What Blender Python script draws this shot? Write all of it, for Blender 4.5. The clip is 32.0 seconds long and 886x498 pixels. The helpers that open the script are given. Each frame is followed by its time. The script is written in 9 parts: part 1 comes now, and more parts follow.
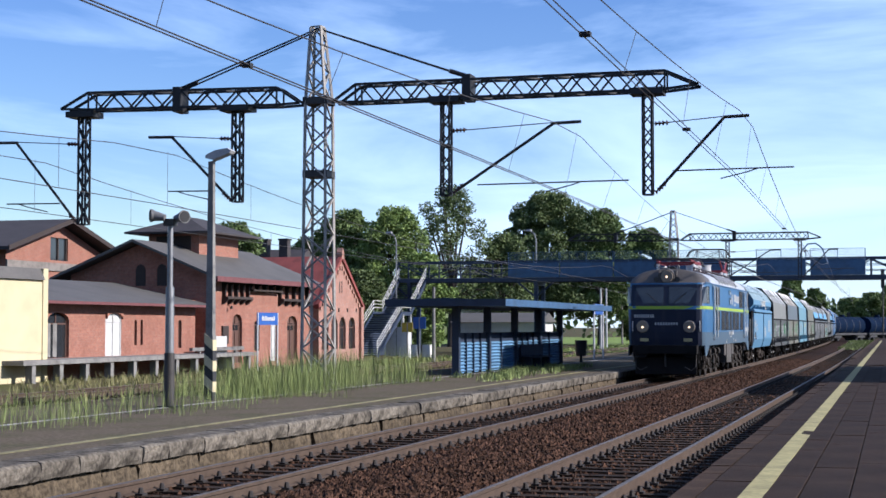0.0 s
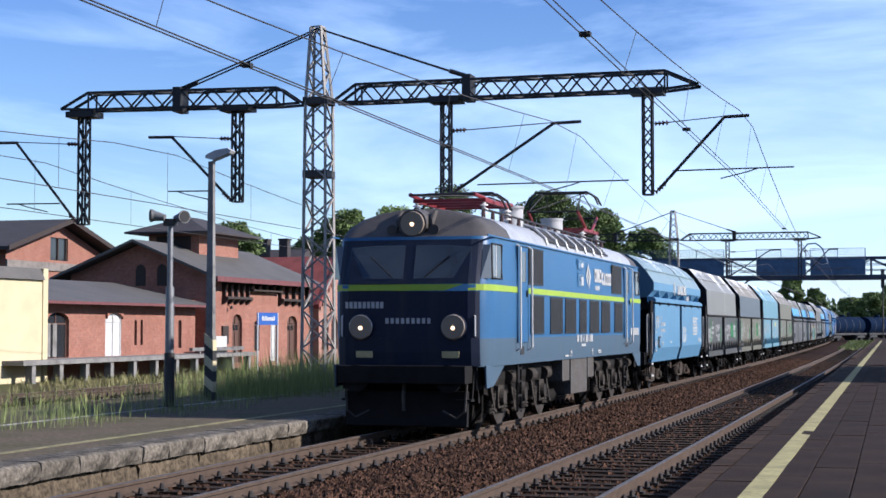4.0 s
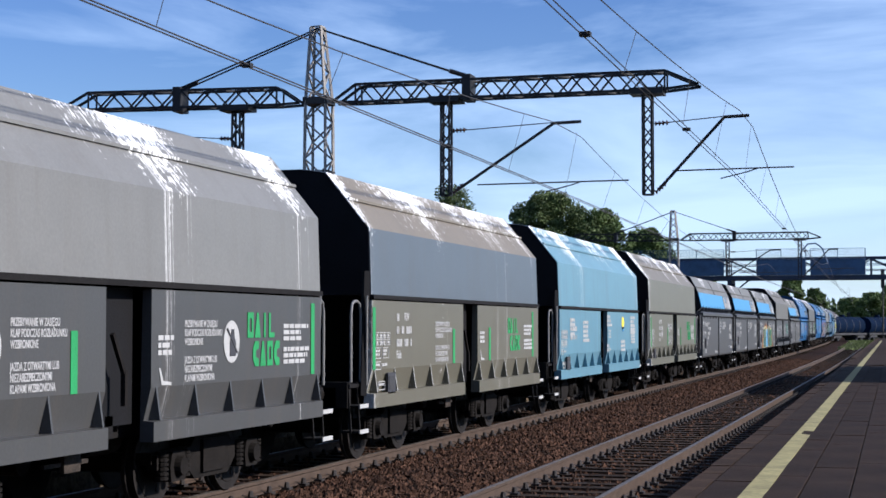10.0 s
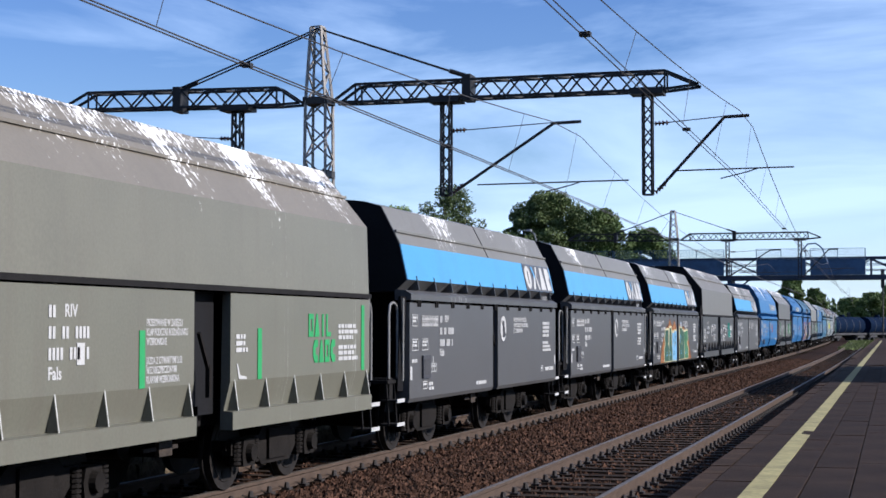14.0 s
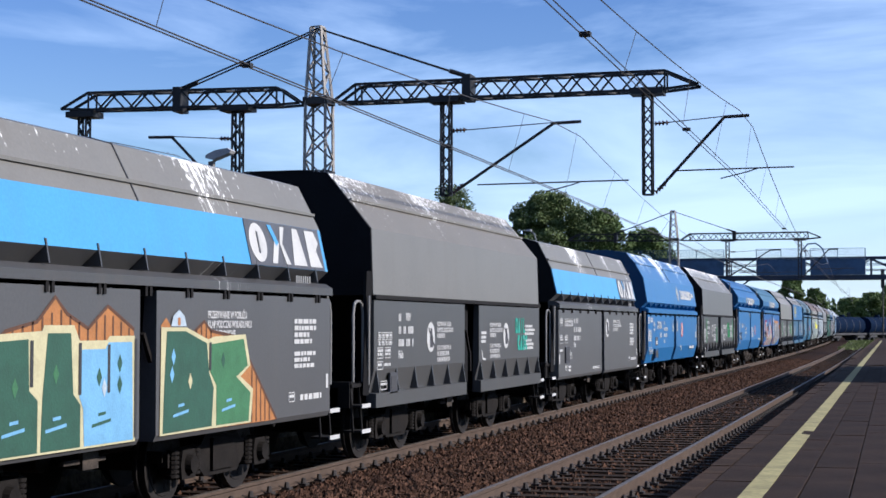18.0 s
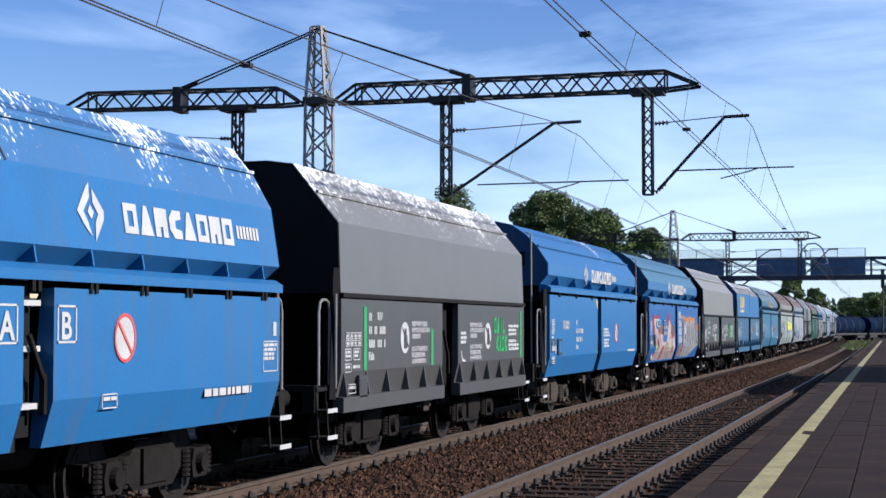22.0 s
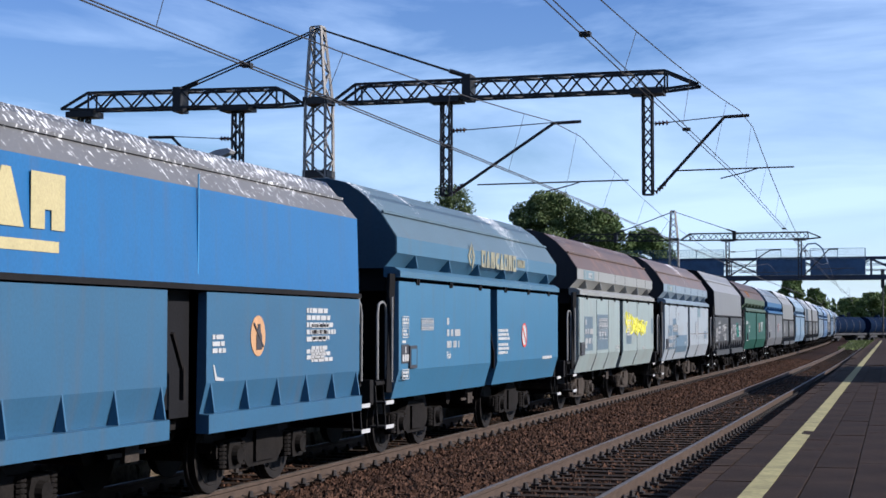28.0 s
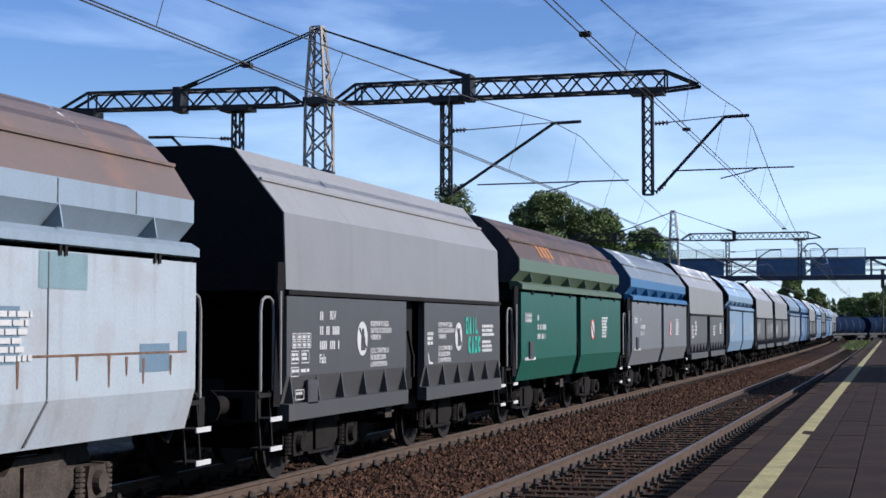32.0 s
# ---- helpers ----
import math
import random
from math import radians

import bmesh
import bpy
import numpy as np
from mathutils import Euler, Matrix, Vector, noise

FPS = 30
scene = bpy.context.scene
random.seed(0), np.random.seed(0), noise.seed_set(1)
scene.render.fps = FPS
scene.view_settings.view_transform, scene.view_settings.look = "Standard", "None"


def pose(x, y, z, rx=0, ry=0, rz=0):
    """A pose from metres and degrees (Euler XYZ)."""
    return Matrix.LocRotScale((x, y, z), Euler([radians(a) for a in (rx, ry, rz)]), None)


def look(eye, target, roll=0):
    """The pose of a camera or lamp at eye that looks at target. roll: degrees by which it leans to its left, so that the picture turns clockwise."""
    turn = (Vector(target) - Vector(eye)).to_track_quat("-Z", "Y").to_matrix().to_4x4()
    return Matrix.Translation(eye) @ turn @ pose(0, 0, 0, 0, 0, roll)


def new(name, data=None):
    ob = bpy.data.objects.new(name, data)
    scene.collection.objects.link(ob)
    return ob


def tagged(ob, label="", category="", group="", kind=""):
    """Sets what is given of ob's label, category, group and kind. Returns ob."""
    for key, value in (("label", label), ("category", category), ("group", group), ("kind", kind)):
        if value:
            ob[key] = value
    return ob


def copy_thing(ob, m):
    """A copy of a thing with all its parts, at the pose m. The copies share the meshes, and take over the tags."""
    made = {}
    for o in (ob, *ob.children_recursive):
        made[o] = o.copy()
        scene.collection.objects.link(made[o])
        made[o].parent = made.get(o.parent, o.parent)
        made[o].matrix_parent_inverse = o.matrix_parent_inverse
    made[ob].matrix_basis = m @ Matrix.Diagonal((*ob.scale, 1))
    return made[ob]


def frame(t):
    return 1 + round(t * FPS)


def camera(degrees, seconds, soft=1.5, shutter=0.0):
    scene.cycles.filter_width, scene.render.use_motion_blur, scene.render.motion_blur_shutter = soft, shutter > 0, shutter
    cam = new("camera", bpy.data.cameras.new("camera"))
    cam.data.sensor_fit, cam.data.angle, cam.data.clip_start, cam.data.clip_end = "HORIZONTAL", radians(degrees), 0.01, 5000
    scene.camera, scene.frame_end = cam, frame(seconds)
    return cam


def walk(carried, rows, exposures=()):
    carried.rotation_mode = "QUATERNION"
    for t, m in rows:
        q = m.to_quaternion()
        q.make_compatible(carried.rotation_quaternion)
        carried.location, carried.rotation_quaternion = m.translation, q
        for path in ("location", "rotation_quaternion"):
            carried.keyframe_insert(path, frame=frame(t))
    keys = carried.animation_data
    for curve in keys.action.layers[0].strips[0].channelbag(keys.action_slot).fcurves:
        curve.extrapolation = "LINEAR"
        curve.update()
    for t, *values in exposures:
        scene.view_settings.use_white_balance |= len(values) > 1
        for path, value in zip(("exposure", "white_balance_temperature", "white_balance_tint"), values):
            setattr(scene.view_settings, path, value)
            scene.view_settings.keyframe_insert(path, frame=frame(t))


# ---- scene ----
# Railway station: x across the tracks (right positive), y along them, z up from the rail head of the main track.
cam = camera(31.18, 32.0, soft=1.6)
CAMERA = pose(0.0, 0.0, 1.97, 92.79, 0, 16.27)
EXPOSURE, KELVIN, TINT = 0.99, 5700, 14
walk(cam, [(0.0, CAMERA), (32.0, CAMERA)], exposures=[(t, EXPOSURE + e, KELVIN, TINT) for t, e in (
    (0.0, -0.07), (3.5, -0.07), (6.0, -0.07), (7.0, -0.17), (7.5, -0.2), (8.0, -0.28), (9.0, -0.45), (10.0, -0.35), (11.0, -0.27), (12.0, -0.36), (13.0, -0.46), (14.0, -0.29), (17.0, -0.25), (19.0, -0.3), (22.0, -0.25), (27.0, -0.28), (28.0, -0.33), (30.0, -0.28), (32.0, -0.34))])

# ---- sky and sun ----
SUN_ELEV, SUN_AZ = 28.0, 4.0          # degrees above the horizon; degrees from +x towards +y
world = bpy.data.worlds.new("sky")
world.use_nodes = True
scene.world = world


def build_sky():
    nt = world.node_tree
    n, l = nt.nodes, nt.links
    n.clear()
    out = n.new("ShaderNodeOutputWorld")
    back = n.new("ShaderNodeBackground")
    back.inputs["Strength"].default_value = 0.077
    sky = n.new("ShaderNodeTexSky")
    sky.sky_type = "NISHITA"
    sky.sun_disc = False
    sky.sun_elevation = radians(SUN_ELEV)
    sky.sun_rotation = radians(90 - SUN_AZ)
    sky.air_density, sky.dust_density, sky.ozone_density = 1.0, 0.06, 2.8
    co = n.new("ShaderNodeTexCoord")
    mp = n.new("ShaderNodeMapping")
    mp.inputs["Scale"].default_value = (1.6, 1.1, 7.5)
    mp.inputs["Rotation"].default_value = (0.05, 0.12, 0.3)
    mp.inputs["Location"].default_value = (0.35, 0.1, 0.2)
    no = n.new("ShaderNodeTexNoise")
    no.inputs["Scale"].default_value, no.inputs["Detail"].default_value = 2.1, 7.0
    no.inputs["Roughness"].default_value, no.inputs["Distortion"].default_value = 0.56, 0.6
    rp = n.new("ShaderNodeValToRGB")
    rp.color_ramp.elements[0].position, rp.color_ramp.elements[1].position = 0.47, 0.8
    rp.color_ramp.elements[1].color = (0.8, 0.8, 0.8, 1)
    mix = n.new("ShaderNodeMix")
    mix.data_type = "RGBA"
    mix.inputs[7].default_value = (6.6, 8.3, 10.4, 1)
    l.new(co.outputs["Generated"], mp.inputs["Vector"])
    l.new(mp.outputs["Vector"], no.inputs["Vector"])
    # thin cloud thickens towards the sun
    sep, grow, add = n.new("ShaderNodeSeparateXYZ"), n.new("ShaderNodeMapRange"), n.new("ShaderNodeMath")
    grow.inputs[1].default_value, grow.inputs[2].default_value, grow.inputs[3].default_value, grow.inputs[4].default_value = -0.5, -0.24, -0.08, 0.095
    l.new(co.outputs["Generated"], sep.inputs[0])
    l.new(sep.outputs["X"], grow.inputs[0])
    l.new(no.outputs["Fac"], add.inputs[0])
    l.new(grow.outputs[0], add.inputs[1])
    # and lies as haze on the horizon
    low, both = n.new("ShaderNodeMapRange"), n.new("ShaderNodeMath")
    low.inputs[1].default_value, low.inputs[2].default_value, low.inputs[3].default_value, low.inputs[4].default_value = 0.0, 0.17, 0.13, 0.0
    l.new(sep.outputs["Z"], low.inputs[0])
    l.new(add.outputs[0], both.inputs[0])
    l.new(low.outputs[0], both.inputs[1])
    l.new(both.outputs[0], rp.inputs["Fac"])
    l.new(rp.outputs["Color"], mix.inputs[0])
    hs = n.new("ShaderNodeHueSaturation")
    hs.inputs["Hue"].default_value, hs.inputs["Saturation"].default_value = 0.517, 1.2
    l.new(sky.outputs["Color"], hs.inputs["Color"])
    l.new(hs.outputs["Color"], mix.inputs[6])
    l.new(mix.outputs[2], back.inputs["Color"])
    l.new(back.outputs["Background"], out.inputs["Surface"])


build_sky()
sun = new("sun", bpy.data.lights.new("sun", "SUN"))
sun.data.energy, sun.data.angle, sun.data.color = 5.0, radians(0.6), (1.0, 0.89, 0.75)
_e, _a = radians(SUN_ELEV), radians(SUN_AZ)
sun.matrix_world = look((60, 20, 60), (60 - math.cos(_e) * math.cos(_a), 20 - math.cos(_e) * math.sin(_a), 60 - math.sin(_e)))


# ---- materials ----
ALBEDO = 0.55    # one scale for all base colours, set with the sun and the exposure


def mat(name, col, rough=0.7, metal=0.0, var=0.25, scale=3.0, bump=0.15, fine=40.0, tint=None, rand=0.0, spec=0.5):
    """Two scales of noise over a base colour, with fine relief. rand: change from object to object."""
    col = tuple(c * ALBEDO for c in col)
    tint = tuple(c * ALBEDO for c in tint) if tint else None
    m = bpy.data.materials.new(name)
    m.use_nodes = True
    nt = m.node_tree
    n, l = nt.nodes, nt.links
    b = n["Principled BSDF"]
    b.inputs["Roughness"].default_value, b.inputs["Metallic"].default_value = rough, metal
    b.inputs["Specular IOR Level"].default_value = spec
    co = n.new("ShaderNodeTexCoord")
    big = n.new("ShaderNodeTexNoise")
    big.inputs["Scale"].default_value, big.inputs["Detail"].default_value = scale, 5
    small = n.new("ShaderNodeTexNoise")
    small.inputs["Scale"].default_value, small.inputs["Detail"].default_value = fine, 3
    l.new(co.outputs["Object"], big.inputs["Vector"])
    l.new(co.outputs["Object"], small.inputs["Vector"])
    base = n.new("ShaderNodeMix")
    base.data_type = "RGBA"
    dark = tint if tint else tuple(c * 0.45 for c in col)
    base.inputs[6].default_value, base.inputs[7].default_value = (*col, 1), (*dark, 1)
    ramp = n.new("ShaderNodeMapRange")
    ramp.inputs[1].default_value, ramp.inputs[2].default_value = 0.42, 0.75
    ramp.inputs[3].default_value, ramp.inputs[4].default_value = 0.0, min(1.0, var * 2.2)
    l.new(big.outputs["Fac"], ramp.inputs[0])
    l.new(ramp.outputs[0], base.inputs[0])
    hsv = n.new("ShaderNodeHueSaturation")
    mr = n.new("ShaderNodeMapRange")
    mr.inputs[1].default_value, mr.inputs[2].default_value = 0.3, 0.7
    mr.inputs[3].default_value, mr.inputs[4].default_value = 1 - var * 0.6, 1 + var * 0.6
    l.new(small.outputs["Fac"], mr.inputs[0])
    val = mr.outputs[0]
    if rand:
        oi2 = n.new("ShaderNodeObjectInfo")
        r2 = n.new("ShaderNodeMapRange")
        r2.inputs[3].default_value, r2.inputs[4].default_value = 1 - rand, 1 + rand
        l.new(oi2.outputs["Random"], r2.inputs[0])
        mul = n.new("ShaderNodeMath")
        mul.operation = "MULTIPLY"
        l.new(val, mul.inputs[0])
        l.new(r2.outputs[0], mul.inputs[1])
        val = mul.outputs[0]
    l.new(val, hsv.inputs["Value"])
    l.new(base.outputs[2], hsv.inputs["Color"])
    l.new(hsv.outputs["Color"], b.inputs["Base Color"])
    if bump:
        bp = n.new("ShaderNodeBump")
        bp.inputs["Strength"].default_value, bp.inputs["Distance"].default_value = bump, 0.02
        l.new(small.outputs["Fac"], bp.inputs["Height"])
        l.new(bp.outputs["Normal"], b.inputs["Normal"])
    return m


def plain(name, col, rough=0.5, metal=0.0, emit=0.0):
    m = bpy.data.materials.new(name)
    m.use_nodes = True
    b = m.node_tree.nodes["Principled BSDF"]
    b.inputs["Base Color"].default_value = (*col, 1)
    b.inputs["Roughness"].default_value, b.inputs["Metallic"].default_value = rough, metal
    if emit:
        b.inputs["Emission Color"].default_value = (*col, 1)
        b.inputs["Emission Strength"].default_value = emit
    return m


def glass_mat(name, col, rough=0.06):
    m = plain(name, col, rough)
    m.node_tree.nodes["Principled BSDF"].inputs["Specular IOR Level"].default_value = 0.7
    return m


def islands(m, amount):
    """Adds a change of brightness from piece to piece inside one mesh."""
    nt = m.node_tree
    hsv = [k for k in nt.nodes if k.type == "HUE_SAT"][0]
    old = hsv.inputs["Value"].links[0].from_socket
    g = nt.nodes.new("ShaderNodeNewGeometry")
    r = nt.nodes.new("ShaderNodeMapRange")
    r.inputs[3].default_value, r.inputs[4].default_value = 1 - amount, 1 + amount
    mul = nt.nodes.new("ShaderNodeMath")
    mul.operation = "MULTIPLY"
    nt.links.new(g.outputs["Random Per Island"], r.inputs[0])
    nt.links.new(r.outputs[0], mul.inputs[0])
    nt.links.new(old, mul.inputs[1])
    nt.links.new(mul.outputs[0], hsv.inputs["Value"])
    return m


M = {}
M["ground"] = mat("dry_ground", (0.14, 0.112, 0.07), 0.95, spec=0.05, var=0.5, scale=0.35, fine=9, tint=(0.09, 0.12, 0.035), bump=0.6)
M["ballast"] = mat("brown_ballast", (0.05, 0.028, 0.02), 0.95, var=0.5, scale=1.3, fine=22, bump=0.9, spec=0.05)
M["stone"] = islands(mat("ballast_stone", (0.095, 0.05, 0.031), 0.9, var=0.35, scale=2, fine=60, spec=0.12), 0.85)
M["rail"] = mat("rusty_rail", (0.115, 0.08, 0.058), 0.8, metal=0.0, spec=0.2, var=0.3, scale=4)
M["railhead"] = mat("worn_rail_head", (0.2, 0.165, 0.135), 0.6, metal=0.5, var=0.25, scale=2)
M["sleeper"] = mat("weathered_sleeper", (0.066, 0.046, 0.032), 0.9, var=0.45, scale=5, rand=0.3, spec=0.08)
M["clip"] = mat("rail_fastening", (0.05, 0.042, 0.038), 0.7, metal=0.4)
M["platform"] = mat("old_platform_surface", (0.17, 0.138, 0.1), 0.95, spec=0.05, var=0.55, scale=0.9, fine=18, bump=0.15, tint=(0.12, 0.115, 0.062))
M["asphalt"] = mat("dark_platform_slab", (0.05, 0.0305, 0.0195), 0.85, spec=0.1, var=0.4, scale=1.1, fine=55, rand=0.14, bump=0.35)
M["coping"] = mat("weathered_coping", (0.205, 0.18, 0.145), 0.92, var=0.75, scale=5.5, fine=16, rand=0.2, bump=0.7, spec=0.1, tint=(0.035, 0.03, 0.025))
M["edgewall"] = mat("weathered_edge_stone", (0.15, 0.118, 0.08), 0.95, var=0.75, scale=5.0, fine=16, rand=0.25, bump=0.8, spec=0.1, tint=(0.03, 0.024, 0.018))
M["kerb"] = mat("dirty_kerb", (0.085, 0.053, 0.034), 0.92, spec=0.1, var=0.5, scale=2, fine=30, rand=0.2)
M["yellow"] = mat("worn_yellow_paint", (0.5, 0.44, 0.18), 0.9, var=0.35, scale=2.5, fine=14)
M["oldyellow"] = mat("faded_yellow_paint", (0.34, 0.30, 0.13), 0.9, var=0.5, scale=2.5, fine=14)
M["whiteline"] = mat("faded_white_paint", (0.42, 0.41, 0.38), 0.9, var=0.5, scale=2.5, fine=14)
M["steel"] = mat("grey_painted_steel", (0.075, 0.068, 0.062), 0.6, metal=0.3, var=0.3, scale=2)
M["mastpaint"] = mat("mast_paint", (0.44, 0.41, 0.37), 0.65, metal=0.0, var=0.4, scale=1.5)
M["blacksteel"] = mat("black_steel", (0.018, 0.018, 0.02), 0.6, metal=0.2)
M["wire"] = plain("copper_wire", (0.06, 0.055, 0.05), 0.6, 0.5)
M["galv"] = mat("galvanised_steel", (0.36, 0.37, 0.38), 0.5, metal=0.6, var=0.2)
M["lampgrey"] = mat("grey_lamp_housing", (0.6, 0.6, 0.6), 0.5, var=0.15)
M["insul"] = plain("brown_insulator", (0.05, 0.025, 0.02), 0.25)
M["concrete"] = mat("grey_concrete", (0.3, 0.29, 0.27), 0.9, var=0.4, scale=2, bump=0.3)
M["whitepaint"] = mat("white_paint", (0.75, 0.75, 0.73), 0.6, var=0.12)
M["blackpaint"] = plain("black_paint", (0.02, 0.02, 0.02), 0.6)
M["dark"] = plain("dark_interior", (0.012, 0.012, 0.014), 0.8)


# ---- mesh helpers ----
def box(bm, x0, x1, y0, y1, z0, z1, m=None):
    v = [bm.verts.new(m @ Vector(p) if m else p) for p in
         ((x0, y0, z0), (x1, y0, z0), (x1, y1, z0), (x0, y1, z0), (x0, y0, z1), (x1, y0, z1), (x1, y1, z1), (x0, y1, z1))]
    for q in ((3, 2, 1, 0), (4, 5, 6, 7), (0, 1, 5, 4), (1, 2, 6, 5), (2, 3, 7, 6), (3, 0, 4, 7)):
        bm.faces.new([v[i] for i in q])


def bar(bm, p, q, w, h=None, n=4):
    """A bar from p to q: square (n=4) or round, w across."""
    p, q = Vector(p), Vector(q)
    d = q - p
    m = Matrix.Translation(p) @ d.to_track_quat("Z", "Y").to_matrix().to_4x4()
    h = h or w
    off = math.pi / 4 if n == 4 else 0
    k = math.sqrt(0.5) if n == 4 else 0.5
    a = [bm.verts.new(m @ Vector((w * k * math.cos(off + 2 * math.pi * i / n), h * k * math.sin(off + 2 * math.pi * i / n), 0))) for i in range(n)]
    b = [bm.verts.new(m @ Vector((w * k * math.cos(off + 2 * math.pi * i / n), h * k * math.sin(off + 2 * math.pi * i / n), d.length))) for i in range(n)]
    for i in range(n):
        bm.faces.new((a[i], a[(i + 1) % n], b[(i + 1) % n], b[i]))
    bm.faces.new(a[::-1])
    bm.faces.new(b)


def cyl(bm, p, q, r0, r1=None, n=16):
    p, q = Vector(p), Vector(q)
    d = q - p
    r1 = r0 if r1 is None else r1
    m = Matrix.Translation(p) @ d.to_track_quat("Z", "Y").to_matrix().to_4x4()
    a = [bm.verts.new(m @ Vector((r0 * math.cos(2 * math.pi * i / n), r0 * math.sin(2 * math.pi * i / n), 0))) for i in range(n)]
    b = [bm.verts.new(m @ Vector((r1 * math.cos(2 * math.pi * i / n), r1 * math.sin(2 * math.pi * i / n), d.length))) for i in range(n)]
    for i in range(n):
        bm.faces.new((a[i], a[(i + 1) % n], b[(i + 1) % n], b[i]))
    bm.faces.new(a[::-1])
    bm.faces.new(b)


def tube(bm, pts, r, n=8):
    """A round rod bent through the points, closed at both ends."""
    pts = [Vector(p) for p in pts]
    rings, up = [], None
    for i, p in enumerate(pts):
        d = (pts[min(i + 1, len(pts) - 1)] - pts[max(i - 1, 0)]).normalized()
        if up is None:
            up = Vector((0, 0, 1)) if abs(d.z) < 0.8 else Vector((0, 1, 0))
        a = d.cross(up).normalized()
        up = a.cross(d).normalized()
        rings.append([bm.verts.new(p + (a * math.cos(2 * math.pi * k / n) + up * math.sin(2 * math.pi * k / n)) * r) for k in range(n)])
    for a, b in zip(rings, rings[1:]):
        for k in range(n):
            bm.faces.new((a[k], a[(k + 1) % n], b[(k + 1) % n], b[k]))
    bm.faces.new(rings[0][::-1])
    bm.faces.new(rings[-1])


def lathe(bm, profile, p=(0, 0, 0), axis=(0, 0, 1), n=14):
    """A turned body: profile pairs (radius, height) along the axis from p."""
    p, d = Vector(p), Vector(axis).normalized()
    m = Matrix.Translation(p) @ d.to_track_quat("Z", "Y").to_matrix().to_4x4()
    rings = [[bm.verts.new(m @ Vector((r * math.cos(2 * math.pi * k / n), r * math.sin(2 * math.pi * k / n), z))) for k in range(n)] for r, z in profile]
    for a, b in zip(rings, rings[1:]):
        for k in range(n):
            bm.faces.new((a[k], a[(k + 1) % n], b[(k + 1) % n], b[k]))
    bm.faces.new(rings[0][::-1])
    bm.faces.new(rings[-1])


def prism(bm, pts, axis, a, b, m=None):
    """Extrudes a closed outline along an axis from a to b. The outline's pairs are the other two axes in order."""
    def put(p, t):
        v = {0: (t, p[0], p[1]), 1: (p[0], t, p[1]), 2: (p[0], p[1], t)}[axis]
        return bm.verts.new(m @ Vector(v) if m else v)
    lo, hi = [put(p, a) for p in pts], [put(p, b) for p in pts]
    k = len(pts)
    for i in range(k):
        bm.faces.new((lo[i], lo[(i + 1) % k], hi[(i + 1) % k], hi[i]))
    bm.faces.new(lo[::-1])
    bm.faces.new(hi)


def mesh_of(name, bm, material, smooth=False):
    bmesh.ops.recalc_face_normals(bm, faces=bm.faces)
    me = bpy.data.meshes.new(name)
    bm.to_mesh(me)
    bm.free()
    me.materials.append(material)
    if smooth:
        me.shade_smooth()
        me.set_sharp_from_angle(angle=radians(35))
    return me


def part(name, bm, material, parent=None, label="", at=None, smooth=False):
    me = bm if isinstance(bm, bpy.types.Mesh) else mesh_of(name, bm, material, smooth)
    ob = new(name, me)
    if parent is not None:
        ob.parent = parent
    if at is not None:
        ob.matrix_basis = at
    if name == "lettering":
        tagged(ob, label, kind="stuff")
    elif label:
        tagged(ob, label)
    return ob


def thing(name, at, label, category, group="", kind=""):
    ob = new(name)
    ob.empty_display_size = 0.2
    ob.matrix_basis = at
    return tagged(ob, label, category, group, kind)


def quick(fn, *a, **k):
    bm = bmesh.new()
    fn(bm, *a, **k)
    return bm


# ---- line of the tracks: straight, then a wide bend to the left ----
BEND, RADIUS = 60.0, 6500.0
MAIN, NEAR, THIRD, FOURTH = -8.73, -4.19, -21.3, -25.8


def bend(y):
    return -((y - BEND) ** 2) / (2 * RADIUS) if y > BEND else 0.0


def turn(y):
    return math.degrees((y - BEND) / RADIUS) if y > BEND else 0.0


STATIONS = [-320, -200, -100, -40, 0, 40, 60, 80, 100, 120] + [120 + 20 * i for i in range(1, 31)]


def sweep(bm, outline, x):
    """Sweeps a closed x-z outline along the track line at x."""
    rings = [[bm.verts.new((x + bend(y) + p[0], y, p[1])) for p in outline] for y in STATIONS]
    k = len(outline)
    for a, b in zip(rings, rings[1:]):
        for i in range(k):
            bm.faces.new((a[i], a[(i + 1) % k], b[(i + 1) % k], b[i]))
    bm.faces.new(rings[0][::-1])
    bm.faces.new(rings[-1])


# ---- ground ----
def build_ground():
    bm = bmesh.new()
    xs = [-2500, -600, -200, -90, -60, -45, -30, -17.6, -10.6, 4.5, 30, 120, 600, 2500]
    ys = [-2500, -600, -320] + [-200 + 40 * i for i in range(0, 26)] + [1200, 2500]
    grid = [[bm.verts.new((x, y, -0.42)) for x in xs] for y in ys]
    for j in range(len(ys) - 1):
        for i in range(len(xs) - 1):
            bm.faces.new((grid[j][i], grid[j][i + 1], grid[j + 1][i + 1], grid[j + 1][i]))
    tagged(part("ground", bm, M["ground"]), "dry earth and patchy grass between the tracks", "ground", kind="structure")


build_ground()
RAIL = [(-0.036, 0.0), (0.036, 0.0), (0.036, -0.035), (0.009, -0.05), (0.009, -0.135), (0.07, -0.15), (0.07, -0.165), (-0.07, -0.165),
        (-0.07, -0.15), (-0.009, -0.135), (-0.009, -0.05), (-0.036, -0.035)]


